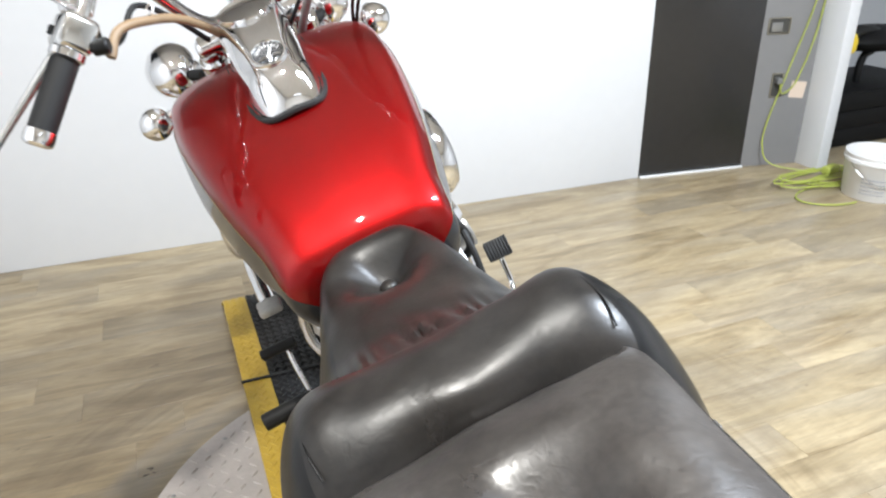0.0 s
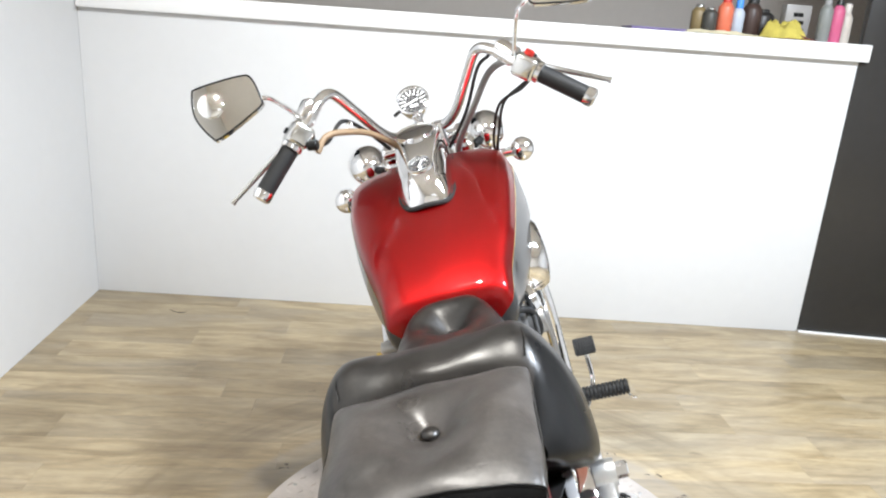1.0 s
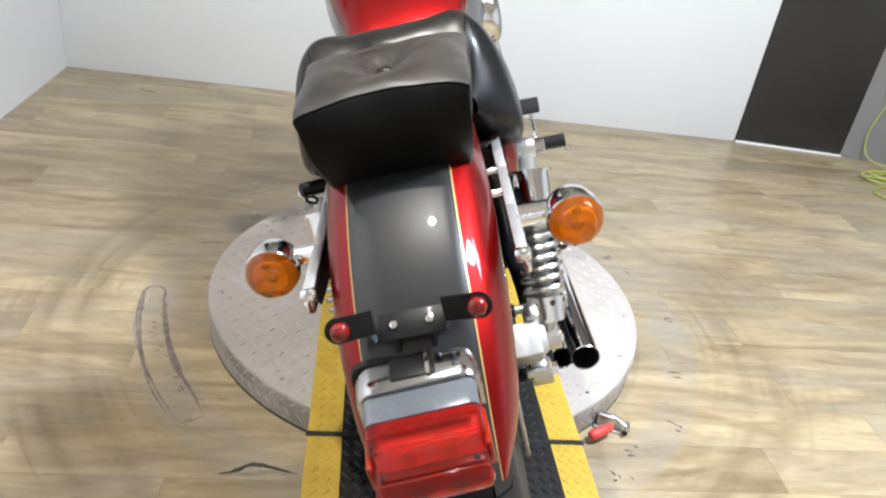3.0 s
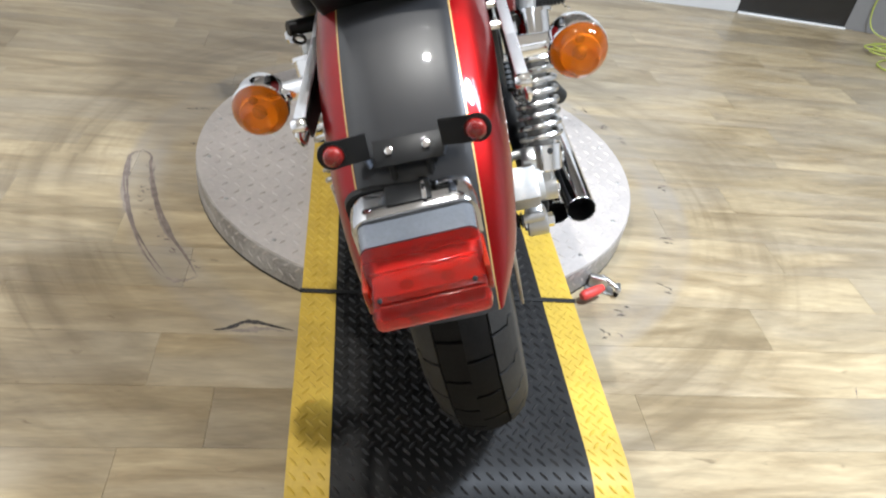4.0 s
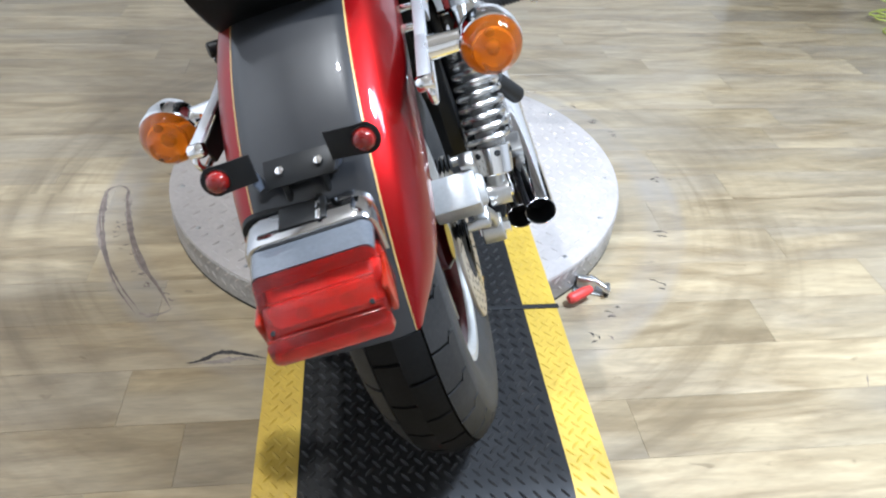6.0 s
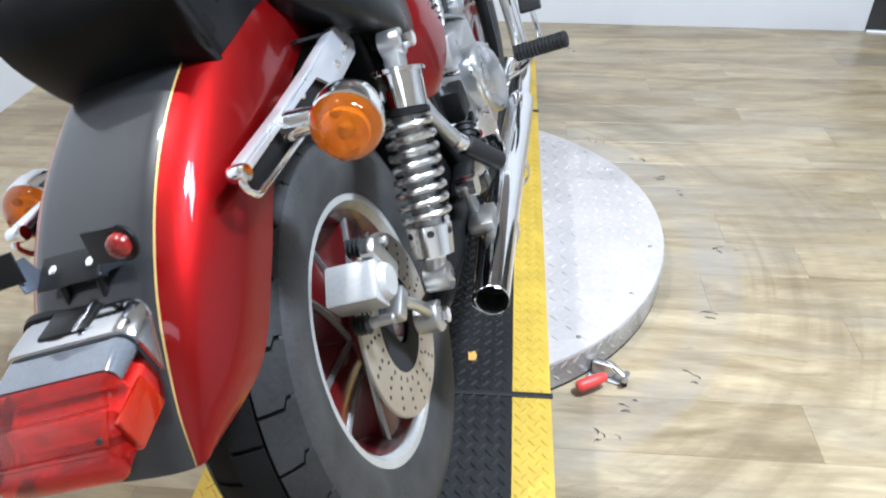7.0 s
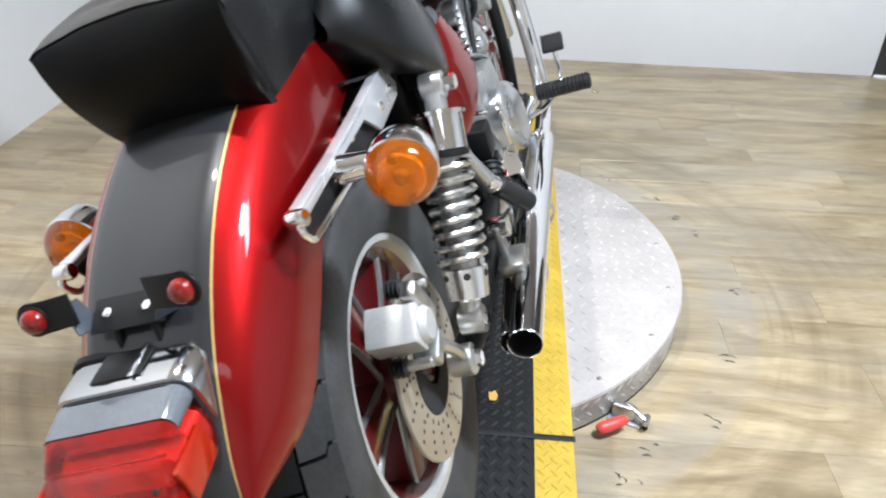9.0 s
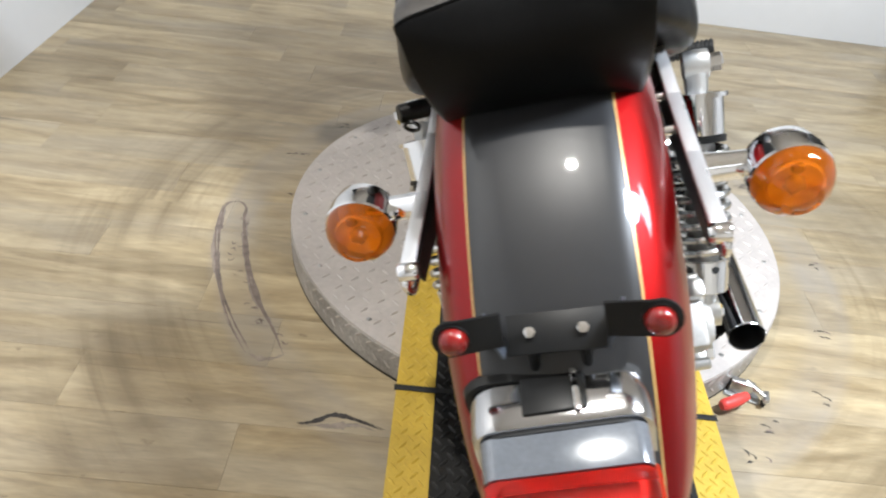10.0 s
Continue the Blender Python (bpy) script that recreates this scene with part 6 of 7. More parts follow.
# exhausts
def muffler(line, r, start):
    pipe = part("exhaust_pipe", tube(line, r, 22, 90, taper=((0, 0.74), (start - 0.004, 0.74), (start, 1.16), (0.86, 1.16), (1.0, 0.92)), ends=False), CHROME, bike, "long chrome exhaust pipe")
    a, b = Vector(line[-2]), Vector(line[-1])
    d = (b - a).normalized()
    part("tip_rim", lathe([(r * 0.92, -0.002), (r * 0.95, 0.001), (r * 0.93, 0.002), (r * 0.90, 0.001), (r * 0.89, -0.006)], 28, aim(b, d)), CHROME, pipe)
    part("baffle", lathe([(r * 0.893, -0.001), (r * 0.87, -0.05), (0, -0.055)], 24, aim(b, d)), DARK_GAP, pipe, "black inside of the exhaust mouth")
    return pipe


muffler([(0.120, 0.92, 0.71), (0.190, 0.952, 0.68), (0.213, 0.948, 0.58), (0.220, 0.935, 0.36), (0.216, 0.86, 0.276), (0.213, 0.66, 0.262), (0.216, 0.43, 0.278), (0.220, 0.20, 0.300), (0.229, -0.157, 0.320)], 0.0285, 0.60)
muffler([(0.050, 0.42, 0.62), (0.085, 0.39, 0.54), (0.110, 0.41, 0.42), (0.150, 0.42, 0.29), (0.180, 0.36, 0.236), (0.186, 0.16, 0.250), (0.192, -0.072, 0.258)], 0.0275, 0.62)
for y, z, r in ((0.32, 0.272, 0.034), (0.06, 0.300, 0.034)):
    part("exhaust_clamp", lathe([(r - 0.004, -0.008), (r, -0.008), (r, 0.008), (r - 0.004, 0.008)], 28, aim((0.2205, y, z), (0.01, -1, 0.1)), close=True), POLISHED, bike)
hanger_block = part("exhaust_bracket", box(0.046, 0.058, 0.020, pose(0.205, 0.035, 0.350, 6, 0, 0), 0.004), CAST, bike, "cast exhaust hanger block")
part("hanger_arm", box(0.014, 0.030, 0.066, pose(0.193, 0.050, 0.386, 8, 0, 0), 0.004), DIRTY_ALU, hanger_block)
part("brown_underside", box(0.040, 0.050, 0.010, pose(0.205, 0.036, 0.336, 6, 0, 0), 0.003), CABLE, hanger_block, "brown layer under the hanger block")
# Black block added to fill the dark middle and hide the floor beyond.
part("inner_filler_box", box(0.230, 0.190, 0.390, pose(0, 0.285, 0.445, 0, 0, 0), 0.012), BLACK_PAINT, bike, "added black filler block in the dark middle of the motorcycle")
bracket = part("exhaust_box", box(0.060, 0.078, 0.070, pose(0.166, 0.415, 0.338, 32, 0, 14), 0.005, seg=2), CHROME, bike, "angular chrome bracket cover")
part("cover_strip", box(0.010, 0.150, 0.016, pose(0.176, 0.480, 0.415, -52, 0, 8), 0.003), CHROME, bracket, "polished edge strip")
part("ribbed_boot", merge(None, rod((0.150, 0.345, 0.395), (0.150, 0.300, 0.350), 0.020, 16)), RUBBER, bracket, "black rubber boot")
for k in range(5):
    q0 = Vector((0.150, 0.345, 0.395)).lerp(Vector((0.150, 0.300, 0.350)), (k + 0.5) / 5)
    part("boot_rib", lathe([(0.018, -0.003), (0.025, 0.0), (0.018, 0.003)], 16, aim(q0, (0, -0.7, -0.7))), RUBBER, bracket)
part("pivot_bolt", rod((0.19, 0.398, 0.345), (0.202, 0.398, 0.345), 0.010, 6), POLISHED, bracket)
part("hanger_nut", rod((0.178, 0.052, 0.408), (0.214, 0.052, 0.408), 0.019, 18), POLISHED, bike)

# passenger pegs on cast hangers
for s in (-1, 1):
    hanger = part("peg_hanger", tube([(s * 0.158, 0.060, 0.600), (s * 0.172, 0.060, 0.562), (s * 0.188, 0.068, 0.515), (s * 0.204, 0.078, 0.472)], 0.0135, 12, taper=((0, 1.3), (0.5, 0.9), (1, 1.1))), CAST if s > 0 else BLACK_PAINT, bike, "cast alloy passenger peg hanger" if s > 0 else "black passenger peg hanger")
    ends = (Vector((s * 0.198, 0.070, 0.490)), Vector((s * 0.243, 0.125, 0.405)))
    part("passenger_peg", rod(ends[0], ends[1], 0.014, 16), CHROME, hanger)
    d = (ends[1] - ends[0]).normalized()
    bm = bmesh.new()
    L0 = (ends[1] - ends[0]).length
    rod(ends[0] + d * L0 * 0.22, ends[1] + d * 0.004, 0.0175, 18, bm=bm)
    part("peg_rubber", bm, RUBBER, hanger, "black peg rubber")


def ribbed_peg(a, b, r, ribs, parent, name):
    a, b = Vector(a), Vector(b)
    bm = bmesh.new()
    prof, L0 = [(0, 0)], (b - a).length
    for k in range(ribs):
        z0, z1 = L0 * k / ribs, L0 * (k + 1) / ribs
        prof += [(r, z0 + 0.0004), (r, z0 + 0.62 * (z1 - z0)), (r - 0.0032, z0 + 0.70 * (z1 - z0)), (r - 0.0032, z1 - 0.0004)]
    prof += [(0, L0)]
    lathe(prof, 20, aim(a, b - a), bm)
    return part(name, bm, RUBBER, parent, "ribbed black rubber foot peg", 30)


for s in (-1, 1):
    mount = part("peg_mount", tube([(s * 0.135, 0.72, 0.250), (s * 0.175, 0.755, 0.290), (s * 0.215, 0.772, 0.350)], 0.013, 12), CHROME, bike, "chrome foot peg mount")
    if s > 0:
        ribbed_peg((0.226, 0.772, 0.361), (0.360, 0.752, 0.368), 0.0205, 14, mount, "foot_peg")
        part("peg_feeler", tube([(0.352, 0.755, 0.352), (0.362, 0.752, 0.336), (0.374, 0.750, 0.330)], 0.0028, 8), CHROME, mount)
    else:
        part("foot_peg", rod((-0.222, 0.790, 0.372), (-0.335, 0.780, 0.376), 0.0185, 20), RUBBER, mount, "smooth black rubber foot peg")
# brake pedal and gear pedal
pedal = part("brake_pedal", tube([(0.200, 0.700, 0.330), (0.245, 0.760, 0.330), (0.282, 0.850, 0.350), (0.283, 0.868, 0.430)], 0.0065, 10), CHROME, bike, "chrome brake pedal arm")
pad_m = pose(0.282, 0.868, 0.447, 52, 0, -3)
part("pedal_pad", box(0.056, 0.046, 0.016, pad_m, 0.005), RUBBER, pedal, "ribbed black rubber pedal pad")
for k in range(8):
    part("pad_rib", box(0.0035, 0.046, 0.005, pad_m @ Matrix.Translation((-0.0245 + 0.007 * k, 0, 0.0095)), 0.0012), RUBBER, pedal)
shift = part("gear_pedal", tube([(-0.180, 0.72, 0.300), (-0.225, 0.84, 0.300), (-0.245, 0.96, 0.330), (-0.250, 1.02, 0.366)], 0.0065, 10), CHROME, bike, "chrome gear shift lever")
part("shift_rubber", rod((-0.225, 1.022, 0.376), (-0.312, 1.022, 0.378), 0.0135, 16), RUBBER, shift, "black shift rubber")
# side stand
part("side_stand", tube([(-0.115, 0.46, 0.235), (-0.20, 0.50, 0.195), (-0.315, 0.535, 0.137)], 0.012, 12), BLACK_PAINT, bike, "black side stand")
lock = part("tank_bracket", tube([(-0.195, 0.930, 0.690), (-0.205, 0.880, 0.672), (-0.205, 0.820, 0.648), (-0.203, 0.775, 0.630)], 0.016, 14), CHROME, bike, "chrome bracket below the fuel tank")
part("end_plate", box(0.046, 0.034, 0.020, pose(-0.203, 0.765, 0.626, 20, 0, 0), 0.006, seg=2), SILVER, lock, "white-silver end plate")
part("engine_cover", lathe([(0.050, -0.03), (0.052, 0.0), (0.046, 0.016), (0.030, 0.026), (0, 0.030)], 32, aim((-0.215, 0.985, 0.705), (-1, 0, 0.1)) @ Matrix.Diagonal((0.8, 1.25, 1, 1))), CHROME, bike, "oval chrome engine cover")
part("engine_guard", tube([(-0.10, 0.98, 0.52), (-0.17, 1.00, 0.46), (-0.185, 0.99, 0.36), (-0.13, 0.95, 0.26)], 0.012, 12), CHROME, bike, "curved chrome pipe")
part("front_caliper", box(0.05, 0.06, 0.09, pose(-0.085, 1.36, 0.42, -20, 0, 0), 0.01), CAST, bike)

# ---------------------------------------------------------------- clutter
# toggle clamp with red grip by the turntable
clamp = tagged(new("toggle_clamp"), "steel toggle clamp with a red plastic grip at the turntable's edge", "clamp")
clamp.matrix_basis = pose(0.430, 0.150, 0.0, 0, 0, -18)
part("base_plate", box(0.075, 0.040, 0.006, pose(0.0, 0.012, 0.003), 0.0015), DIRTY_ALU, clamp)
part("body", box(0.050, 0.018, 0.034, pose(-0.006, 0.012, 0.023), 0.004), CAST, clamp)
part("pivot_arm", box(0.062, 0.010, 0.014, pose(0.024, 0.004, 0.032, 0, 12, -25), 0.003), CAST, clamp)
part("pivot_pin", rod((0.045, -0.018, 0.028), (0.045, 0.012, 0.028), 0.007, 12), CAST, clamp)
part("grip", tube([(0.004, -0.020, 0.030), (-0.020, -0.045, 0.028), (-0.046, -0.068, 0.024)], 0.0125, 14, taper=((0, 0.8), (0.3, 1.05), (0.9, 1.1), (1, 0.75))), RED_PLASTIC, clamp, "red plastic grip")
part("tip", rod((0.045, -0.004, 0.016), (0.045, -0.004, 0.002), 0.006, 10), RUBBER, clamp)

# scrap on the mat
tagged(part("paper_scrap", plate([(-0.010, -0.012), (0.004, -0.014), (0.010, 0.000), (0.006, 0.014), (-0.004, 0.008), (-0.008, 0.012)], 0.0012, pose(0.140, 0.102, TOP + 0.0028, 4, 3, 10)), material("ochre_scrap", (0.50, 0.28, 0.06), 0.8)), "small ochre scrap of tape on the black mat", "scrap")

# bucket
bucket = tagged(new("bucket"), "white plastic pail with a printed label standing on the floor", "bucket")
bucket.location = (2.735, 1.830, 0)
bucket.scale = (1.08, 1.08, 0.68)
part("pail", lathe([(0, 0.004), (0.118, 0.004), (0.122, 0.0), (0.126, 0.008), (0.138, 0.25), (0.1395, 0.252), (0.1395, 0.262), (0.1455, 0.264), (0.1455, 0.282), (0.1400, 0.284), (0.1405, 0.305), (0.1440, 0.308), (0.1440, 0.318), (0.137, 0.318), (0.135, 0.30), (0.122, 0.02), (0, 0.02)], 48), BUCKET_WHITE, bucket)
bars = bmesh.new()
for k in range(5):
    for a in np.linspace(radians(196), radians(232), 7):
        r = 0.1277 + 0.05 * (0.06 + 0.026 * k) / 0.25 * 0.24 + 0.0006
        box(0.0006, 0.0115, 0.006, Matrix.Rotation(a, 4, "Z") @ Matrix.Translation((r + 0.0006, 0, 0.06 + 0.026 * k)), 0, bars)
part("label_print", bars, material("grey_print", (0.35, 0.36, 0.40), 0.6), bucket, "grey printed lines")
blue = bmesh.new()
for a in np.linspace(radians(246), radians(272), 6):
    box(0.0008, 0.013, 0.05, Matrix.Rotation(a, 4, "Z") @ Matrix.Translation((0.1325, 0, 0.065)), 0, blue)
part("label_patch", blue, material("blue_print", (0.02, 0.05, 0.40), 0.5), bucket, "blue label patch")
part("bail_handle", tube([(0.147 * math.cos(radians(a)), 0.147 * math.sin(radians(a)), 0.262 - 0.13 * math.sin(radians((a - 170) * 180 / 130))) for a in range(170, 301, 13)], 0.003, 8), POLISHED, bucket, "wire bail handle")
part("handle_tube", tube([(0.150 * math.cos(radians(a)), 0.150 * math.sin(radians(a)), 0.262 - 0.13 * math.sin(radians((a - 170) * 180 / 130))) for a in (183, 190, 197)], 0.007, 10), BUCKET_WHITE, bucket)

# extension cord, hanging and coiled on the floor
rng = random.Random(7)
cord = tagged(new("extension_cord"), "lime green extension cord plugged in and coiled on the floor", "cord")
wall_y = lambda x: 2.412 - (x - 2.452) * 0.2213 - 0.014
hang = [(2.745, wall_y(2.745), 1.75), (2.735, wall_y(2.735), 1.2), (2.70, wall_y(2.70), 0.85), (2.62, wall_y(2.62), 0.52), (2.545, wall_y(2.545) - 0.01, 0.26), (2.53, wall_y(2.53) - 0.02, 0.12), (2.565, wall_y(2.565) - 0.06, 0.03), (2.70, 2.16, 0.010)]
part("hanging_cord", tube(hang, 0.0040, 8, 70), LIME, cord)
second = [(2.765, wall_y(2.765), 1.75), (2.755, wall_y(2.755), 1.1), (2.735, wall_y(2.735), 0.72), (2.68, wall_y(2.68), 0.475), (2.635, wall_y(2.635), 0.405), (2.590, wall_y(2.590) - 0.012, 0.400), (2.572, wall_y(2.572) - 0.016, 0.450)]
part("plugged_cord", tube(second, 0.0040, 8, 70), LIME, cord)
coil = []
for k in range(150):
    a = k / 150 * 2 * math.pi * 6.2
    rx = 0.23 + 0.06 * math.sin(a * 0.37) + 0.02 * math.sin(a * 1.7)
    ry = 0.075 + 0.03 * math.cos(a * 0.29)
    coil.append((2.70 + 0.10 * math.sin(a * 0.16) + rx * math.cos(a), 2.06 + 0.05 * math.cos(a * 0.21) + ry * math.sin(a), 0.0060 + 0.022 * (k / 150) + 0.006 * (0.5 + 0.5 * math.sin(a * 2.3))))
part("coiled_cord", tube(coil, 0.0042, 8, smooth=False), LIME, cord)
loop = [(2.53 + 0.19 * math.cos(t), 1.885 + 0.115 * math.sin(t), 0.0060 + 0.002 * (1 + math.sin(t * 2))) for t in np.linspace(-0.6, 4.9, 26)]
part("loose_loop", tube(loop, 0.0042, 8), LIME, cord)
part("cord_socket", box(0.10, 0.045, 0.04, pose(2.74, 2.09, 0.045, 0, 0, 12), 0.008), LIME, cord, "lime green socket block")

# outlet plates
for x, z, w, h, label in ((2.535, 0.735, 0.115, 0.075, "empty metal switch box recessed in the wall"), (2.575, 0.435, 0.058, 0.120, "metal outlet plate with a plug")):
    plate_thing = tagged(new("outlet"), label, "outlet")
    ang = math.degrees(math.atan2(G2[1] - G1[1], G2[0] - G1[0]))
    plate_thing.matrix_basis = pose(x, wall_y(x) + 0.010, z, 0, 0, ang)
    bm = bmesh.new()
    for sx, sz, px, pz in ((w, 0.004, 0, h / 2), (w, 0.004, 0, -h / 2), (0.004, h, -w / 2, 0), (0.004, h, w / 2, 0)):
        box(sx, 0.008, sz, pose(px, 0, pz), 0.001, bm)
    part("frame", bm, material("dull_brass", (0.30, 0.27, 0.20), 0.5, metal=0.5), plate_thing)
    # Flat dark plate in place of the shaded hollow of the box.
    part("recess", box(w - 0.008, 0.003, h - 0.008, pose(0, 0.001, 0), 0), material("box_shade", (0.05, 0.048, 0.042), 0.6), plate_thing, "flat dark plate painting the shade inside the box")
    if h > w:
        part("plug", box(0.030, 0.034, 0.030, pose(0, -0.016, 0.026), 0.006), GREY_CABLE, plate_thing, "grey plug")
    else:
        part("device", box(0.060, 0.006, 0.045, pose(-0.012, -0.001, -0.006), 0.002), DIRTY_ALU, plate_thing)
tagged(part("wall_patch", box(0.085, 0.002, 0.085, pose(2.700, wall_y(2.700) + 0.0135, 0.405, 0, 6, -12.5), 0), PEACH), "peach-coloured torn patch on the wall", "patch")

# black tool cabinet and shop stool behind the column
cabinet = tagged(new("tool_cabinet"), "black steel tool cabinet standing on the floor beyond the column", "cabinet")
part("body", slab(3.10, 3.92, 2.45, 2.95, 0.0, 0.32, 0.006), VINYL_BLACK, cabinet)
for k in range(3):
    part("drawer", slab(3.115, 3.905, 2.435, 2.449, 0.015 + 0.100 * k, 0.110 + 0.100 * k, 0.003), VINYL_BLACK, cabinet)
stool = tagged(new("shop_stool"), "black padded rolling shop stool with a curved leg", "stool")
part("cushion", ball((3.56, 2.66, 0.560), 0.20, (1.55, 1.0, 0.36), 24), VINYL_BLACK, stool)
part("armrest", tube([(3.27, 2.58, 0.600), (3.36, 2.58, 0.630), (3.50, 2.60, 0.600), (3.66, 2.62, 0.560)], 0.030, 12), RUBBER, stool, "padded black armrest")
part("curved_leg", tube([(3.52, 2.62, 0.50), (3.46, 2.62, 0.470), (3.44, 2.62, 0.40), (3.44, 2.62, 0.320)], 0.022, 12), BLACK_PAINT, stool)
part("backrest", box(0.12, 0.05, 0.60, pose(3.42, 2.80, 0.93), 0.02), VINYL_BLACK, stool)
part("knob", lathe([(0, 0), (0.030, 0.0), (0.036, 0.02), (0.034, 0.07), (0.020, 0.10), (0, 0.105)], 20, aim((3.225, 2.535, 0.525), (-0.05, -0.1, 1))), material("yellow_plastic", (0.80, 0.58, 0.03), 0.4), stool, "yellow plastic knob")

# ---------------------------------------------------------------- things on the ledge
LZ = 1.4522


def ledge(s, d):
    p = on_wall(s, d, LZ)
    return p


def can(name, s, d, r, h, mat, label, category, cap_mat=None, shoulder=0.6):
    p = ledge(s, d)
    ob = tagged(new(name), label, category, "bottles and cans on the ledge")
    ob.location = p
    part("body", lathe([(0, 0), (r - 0.002, 0), (r, 0.003), (r, h * shoulder), (r * 0.92, h * (shoulder + 0.05)), (r * 0.62, h * (shoulder + 0.14)), (r * 0.55, h * (shoulder + 0.15)), (0, h * (shoulder + 0.15))], 24), mat, ob)
    part("cap", lathe([(r * 0.56, h * (shoulder + 0.15)), (r * 0.56, h * 0.96), (r * 0.45, h), (0, h)], 20), cap_mat or MARK, ob)
    return ob


def plain(name, color, rough=0.4):
    return material(name, color, rough, vary=0.08, vary_scale=20)


can("spray_can", 0.050, -0.10, 0.030, 0.18, plain("clear_bottle", (0.55, 0.50, 0.44)), "pale translucent spray bottle on the ledge", "bottle", plain("pale_cap", (0.6, 0.55, 0.5)))
can("spray_can", 0.120, -0.05, 0.030, 0.19, plain("pink_can", (0.50, 0.10, 0.20)), "pink aerosol can on the ledge", "can", plain("black_cap", (0.02, 0.02, 0.02)), 0.72)
can("spray_can", 0.175, -0.05, 0.030, 0.19, plain("dark_can", (0.20, 0.21, 0.20)), "grey aerosol can on the ledge", "can", plain("grey_cap", (0.25, 0.25, 0.25)), 0.72)
can("bottle", 0.570, -0.09, 0.030, 0.165, plain("pale_blue_bottle", (0.42, 0.47, 0.55)), "small clear bottle with a blue cap on the ledge", "bottle", plain("blue_cap", (0.06, 0.25, 0.75)))
can("bottle", 0.635, -0.08, 0.036, 0.17, plain("red_bottle", (0.60, 0.15, 0.08)), "faded orange plastic bottle on the ledge", "bottle", plain("red_cap", (0.5, 0.04, 0.03)), 0.7)
can("bottle", 0.49, -0.13, 0.045, 0.20, plain("brown_bottle", (0.05, 0.03, 0.025)), "dark brown bottle on the ledge", "bottle", plain("dark_cap", (0.02, 0.02, 0.02)))
can("jar", 0.705, -0.08, 0.035, 0.12, plain("dark_jar", (0.05, 0.05, 0.045)), "dark jar with a metal lid on the ledge", "jar", DIRTY_ALU, 0.75)
can("jar", 0.745, -0.12, 0.035, 0.13, plain("brass_jar", (0.20, 0.15, 0.07)), "brassy tin on the ledge", "jar", DIRTY_ALU, 0.75)
tub = tagged(new("paper_box"), "white box with black printing standing on the ledge", "box")
tub.matrix_basis = pose(*ledge(0.270, -0.15), 0, 0, -4)
part("carton", box(0.12, 0.06, 0.16, pose(0, 0, 0.080), 0.003), plain("white_card", (0.30, 0.29, 0.28)), tub)
bm = bmesh.new()
for k in range(3):
    box(0.07 - 0.012 * k, 0.001, 0.018, pose(0, -0.0306, 0.045 + 0.035 * k), 0, bm)
part("printing", bm, BLACK_PAINT, tub, "plain black printed bars")
can("bottle", 0.425, -0.16, 0.055, 0.13, plain("black_tub", (0.02, 0.018, 0.018)), "black plastic jug on the ledge", "bottle", plain("dark_lid", (0.03, 0.03, 0.03)), 0.75)


def cloth(name, s, d, wx, wy, high, seed, mat, label, drape=0.0):
    rng = random.Random(seed)
    n = 16
    grid = np.zeros((n + 1, n + 1, 3))
    ph = [rng.uniform(0, 6) for _ in range(6)]
    for i in range(n + 1):
        for j in range(n + 1):
            u, v = i / n - 0.5, j / n - 0.5
            edge = max(0.0, 1 - (2 * abs(u)) ** 3) * max(0.0, 1 - (2 * abs(v)) ** 3)
            z = high * edge * (0.45 + 0.3 * math.sin(9 * u + ph[0]) * math.cos(8 * v + ph[1]) + 0.25 * math.sin(15 * u + 11 * v + ph[2]))
            grid[i, j] = (u * wx * (1 + 0.12 * math.sin(7 * v + ph[3])), v * wy * (1 + 0.12 * math.sin(8 * u + ph[4])), 0.004 + max(z, 0))
    ob = part(name, shell(grid, 0.002), mat, None, "", 50)
    ob.location = ledge(s, d)
    ob.rotation_euler = (0, 0, -0.043)
    return tagged(ob, label, "cloth")


cloth("rag", 0.36, -0.07, 0.21, 0.13, 0.13, 3, YELLOW_CLOTH, "crumpled yellow cloth on the ledge")
cloth("rag", 0.66, -0.04, 0.34, 0.10, 0.022, 5, plain("cream_cloth", (0.62, 0.57, 0.40), 0.9), "flat cream cloth lying on the ledge")
cloth("rag", 0.29, -0.05, 0.14, 0.09, 0.03, 9, plain("maroon_cloth", (0.12, 0.03, 0.03), 0.9), "dark maroon rag on the ledge")
tagged(part("folder", box(0.26, 0.20, 0.012, pose(*ledge(0.95, -0.13)[:2], LZ + 0.0065, 0, 0, -3), 0.002), plain("violet_card", (0.13, 0.10, 0.22), 0.5)), "dark violet folder lying on the ledge", "folder")

# dents and gouges in the vinyl
rng = random.Random(11)
GOUGE = material("scuff_mark", (0.150, 0.118, 0.100), 0.7, vary=0.5, vary_scale=40)

PALE_GOUGE = material("rubbed_vinyl", (0.235, 0.195, 0.160), 0.6, vary=0.35, vary_scale=40)
DARK_NICK = material("dark_nick", (0.035, 0.030, 0.028), 0.7, vary=0.4, vary_scale=40)


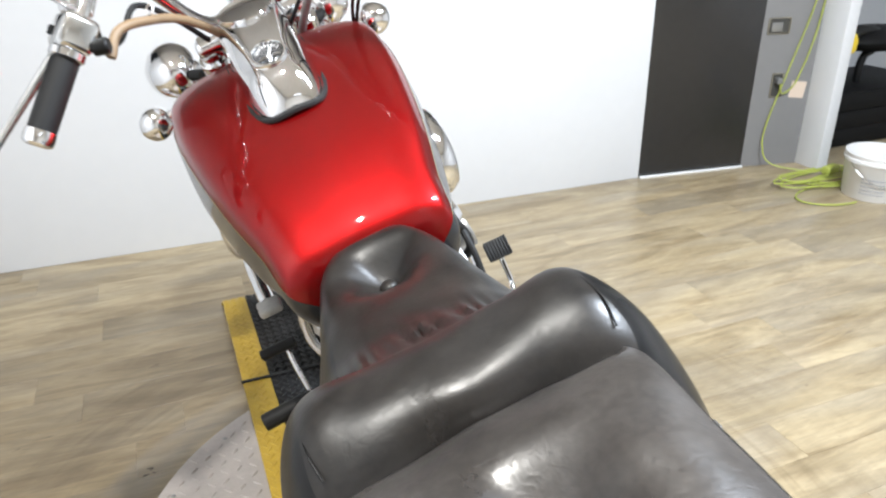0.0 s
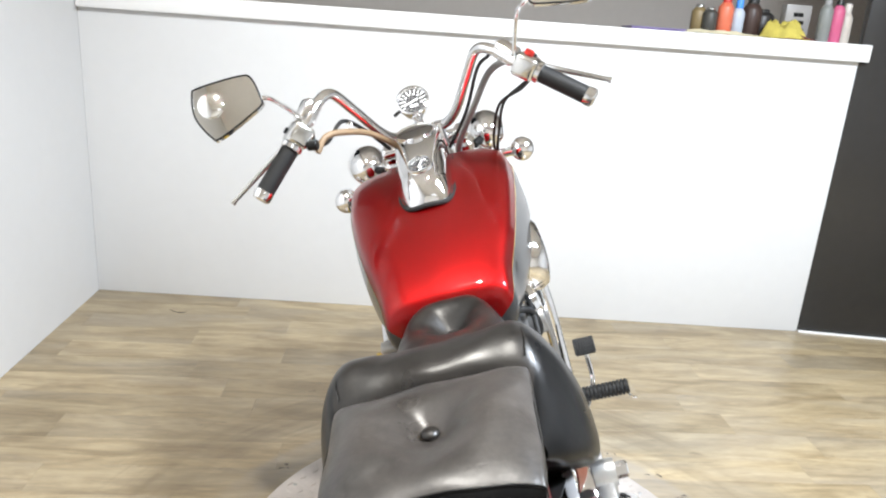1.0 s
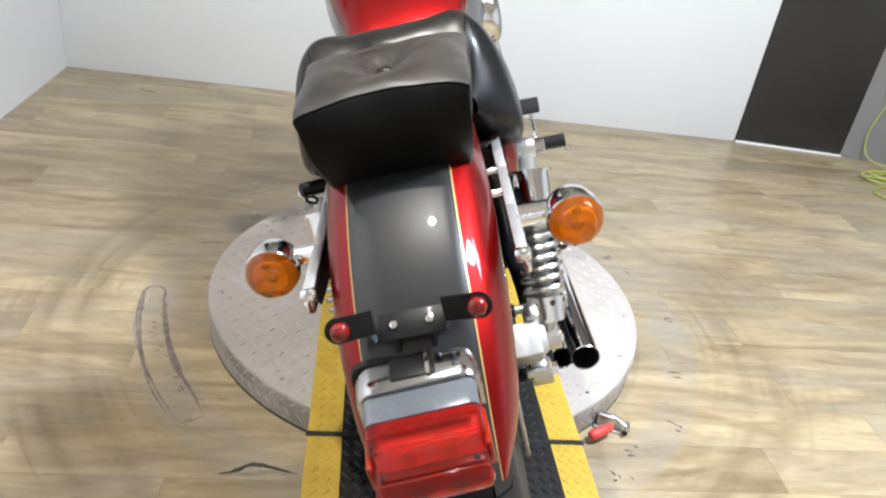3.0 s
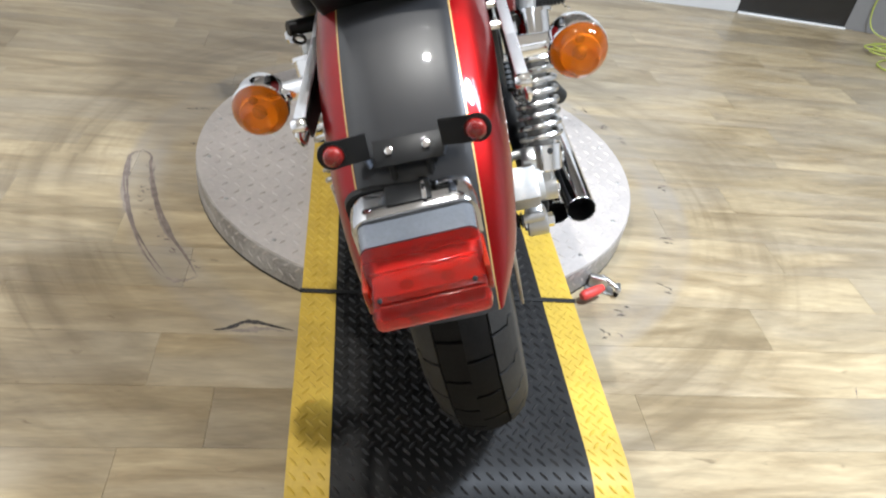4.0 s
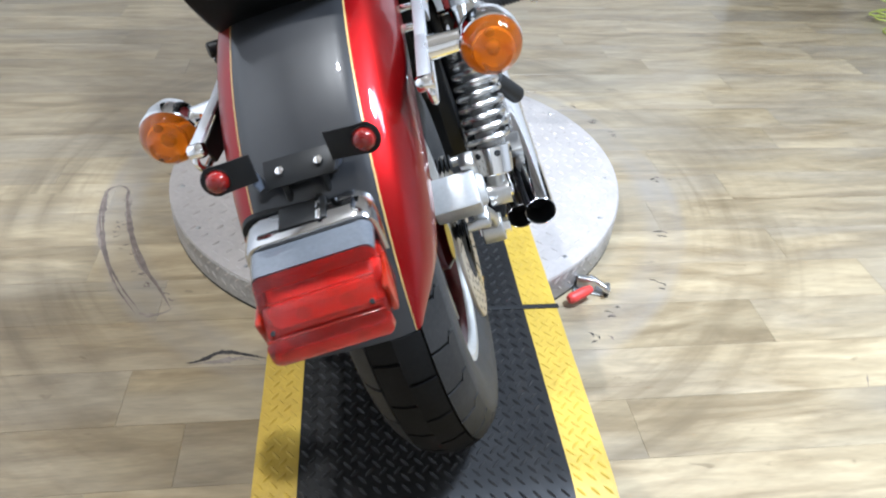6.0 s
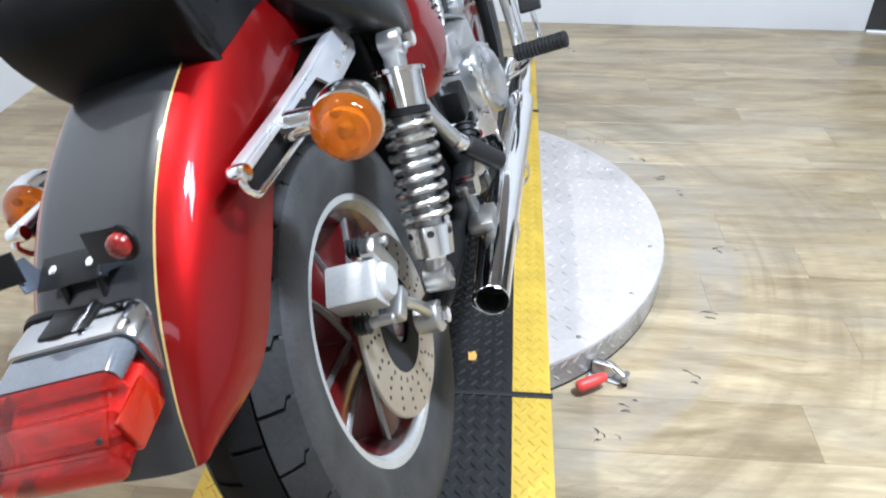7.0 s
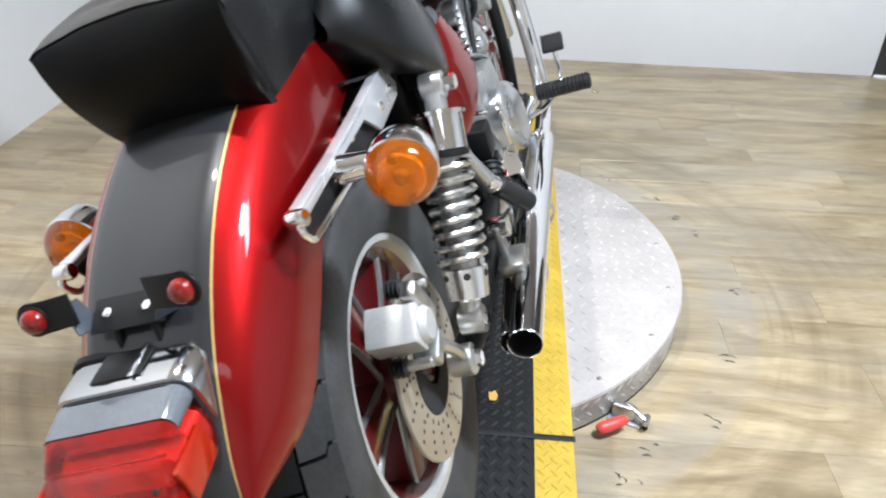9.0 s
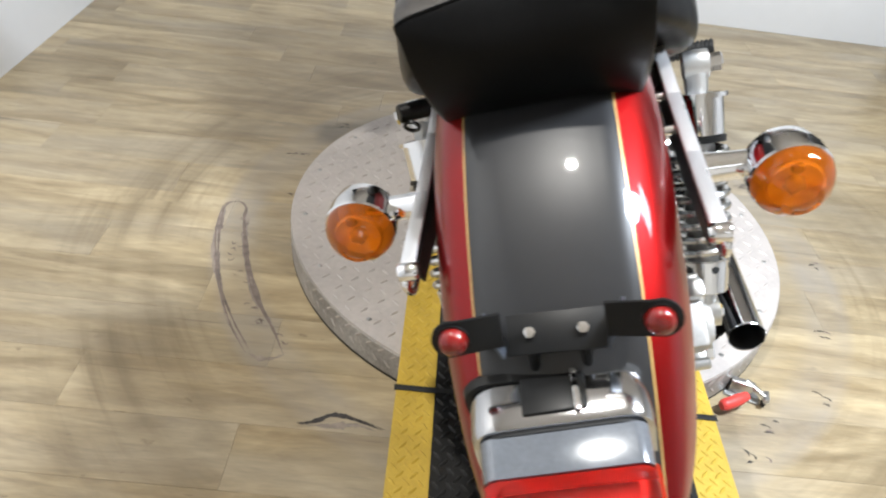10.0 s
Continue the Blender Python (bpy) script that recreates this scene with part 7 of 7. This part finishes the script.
def scuff(points, r, label, mat=None):
    bm = bmesh.new()
    p = catmull(points, 60 if len(points) > 4 else 26)
    phase = rng.uniform(0, 6)
    left, right = [], []
    for i, c in enumerate(p):
        d = Vector(p[min(i + 1, len(p) - 1)] - p[max(i - 1, 0)]).normalized()
        w = r * math.sin(math.pi * (i + 0.5) / len(p)) * (0.5 + 0.6 * rng.random()) * (0.75 + 0.25 * math.sin(i * 0.35 + phase) + 0.15 * math.sin(i * 1.1 + 2 * phase))
        nrm = Vector((-d.y, d.x, 0)) * w
        left.append(Vector(c) + nrm)
        right.append(Vector(c) - nrm)
    rows = np.array([left, right])
    sheet(bm, rows)
    return tagged(part("scuff", bm, mat or GOUGE), label, "scuff", "scuffs round the turntable")


for cx, cy in ((0.785, 0.666), (0.700, 0.373), (0.600, 0.160), (0.465, 0.067), (0.395, -0.020), (0.700, 1.050), (0.745, 0.950), (0.626, 1.180), (-0.72, 0.95), (-0.69, 0.74), (-0.66, 0.82), (0.50, 1.30), (-0.62, 1.16)):
    for k in range(4):
        px, py, rx = cx + rng.uniform(-0.024, 0.024), cy + rng.uniform(-0.018, 0.018), rng.uniform(0.014, 0.032)
        q = rng.uniform(-0.5, 1.6)
        scuff([(px + rx * math.cos(q + t), py + 0.55 * rx * math.sin(q + t), 0.0006 + 0.0001 * k) for t in (0, 0.6, 1.2)], rng.uniform(0.0022, 0.0042), "short dark gouge in the vinyl floor", DARK_NICK if k else GOUGE)
outline = [(-0.826, 0.690), (-0.853, 0.664), (-0.845, 0.585), (-0.834, 0.505), (-0.788, 0.357), (-0.718, 0.227), (-0.657, 0.137)]
inner = [(-0.830, 0.690), (-0.800, 0.668), (-0.785, 0.610), (-0.753, 0.489), (-0.693, 0.332), (-0.628, 0.225), (-0.583, 0.144)]
for line in (outline, inner):
    for k in range(3):
        jig = [(x + rng.uniform(-0.006, 0.006), y + rng.uniform(-0.006, 0.006), 0.0006 + 0.0002 * k) for x, y in line]
        scuff(jig, 0.0095 - 0.002 * k, "long curved gouge beside the turntable", PALE_GOUGE if k == 0 else GOUGE)
scuff([(-0.660, 0.138, 0.0008), (-0.63, 0.125, 0.0008), (-0.600, 0.130, 0.0008), (-0.580, 0.146, 0.0008)], 0.010, "short curved gouge beside the turntable", PALE_GOUGE)
for k in range(22):
    u = rng.random()
    cx, cy = -0.80 + 0.16 * u * u + rng.uniform(-0.025, 0.02) + 0.03 * u, 0.62 - 0.44 * u
    scuff([(cx, cy, 0.0007), (cx + rng.uniform(0.004, 0.012), cy + rng.uniform(-0.012, 0.012), 0.0007), (cx + 0.018, cy + rng.uniform(-0.012, 0.012), 0.0007)], 0.0028, "small dent inside the gouge", GOUGE)
crack = [(-0.520, -0.034), (-0.503, -0.032), (-0.475, -0.020), (-0.451, -0.004), (-0.404, -0.010), (-0.342, -0.030)]
scuff([(x, y, 0.0007) for x, y in crack], 0.0072, "dark lifted crack in the vinyl floor", DARK_NICK)
scuff([(x, y - 0.004, 0.0009) for x, y in crack[1:]], 0.0050, "dark lifted crack in the vinyl floor", DARK_NICK)
scuff([(-0.50, -0.036, 0.0006), (-0.455, -0.034, 0.0006), (-0.40, -0.026, 0.0006), (-0.36, -0.036, 0.0006)], 0.010, "grey rubbed vinyl beside the crack", PALE_GOUGE)
scuff([(-1.35, 2.43, 0.0006), (-1.30, 2.40, 0.0006), (-1.25, 2.41, 0.0006)], 0.008, "dark scuff on the vinyl floor", DARK_NICK)
scuff([(0.98, -0.20, 0.0006), (1.0, -0.16, 0.0006)], 0.002, "small dark nick in the vinyl floor")

# ---------------------------------------------------------------- floor planks
PW, PL = 0.150, 0.914
mesh_cache = {}


def plank_mesh(length):
    key = round(length, 3)
    if key not in mesh_cache:
        bm = box(length - 0.0004, PW - 0.0004, 0.004, Matrix.Translation((0, 0, -0.002)), 0.0003, seg=1)
        mesh = bpy.data.meshes.new("plank")
        bm.to_mesh(mesh)
        bm.free()
        mesh.materials.append(VINYL)
        mesh_cache[key] = mesh
    return mesh_cache[key]


rng = random.Random(21)
row, y = 0, -1.72
far = bmesh.new()
ROWS_Y = [(-4.0 + PW * (k + 0.5)) for k in range(int(8.5 / PW))]
shift_y = (-0.1975 - (-4.0)) % PW
for k, yy in enumerate(ROWS_Y):
    yc = yy + shift_y - PW * 0.0
    off = rng.uniform(0, PL)
    if abs(yc - (-0.1225)) < 0.08:
        off = (-0.628 + 1.86) % PL
    x = -1.86 + off - PL
    while x < 4.3:
        x0, x1 = max(x, -1.88), min(x + PL, 4.3)
        if x1 - x0 > 0.05:
            xc = (x0 + x1) / 2
            if -1.0 < yc < 2.75 and xc < 3.2:
                ob = new("plank", plank_mesh(x1 - x0))
                ob.location, ob.parent = (xc, yc, 0.0), floor
            else:
                vs = [far.verts.new(p) for p in ((x0, yc - PW / 2, -0.0002), (x1, yc - PW / 2, -0.0002), (x1, yc + PW / 2, -0.0002), (x0, yc + PW / 2, -0.0002))]
                far.faces.new(vs)
        x += PL
tagged(part("far_planks", far, VINYL, floor), kind="stuff")
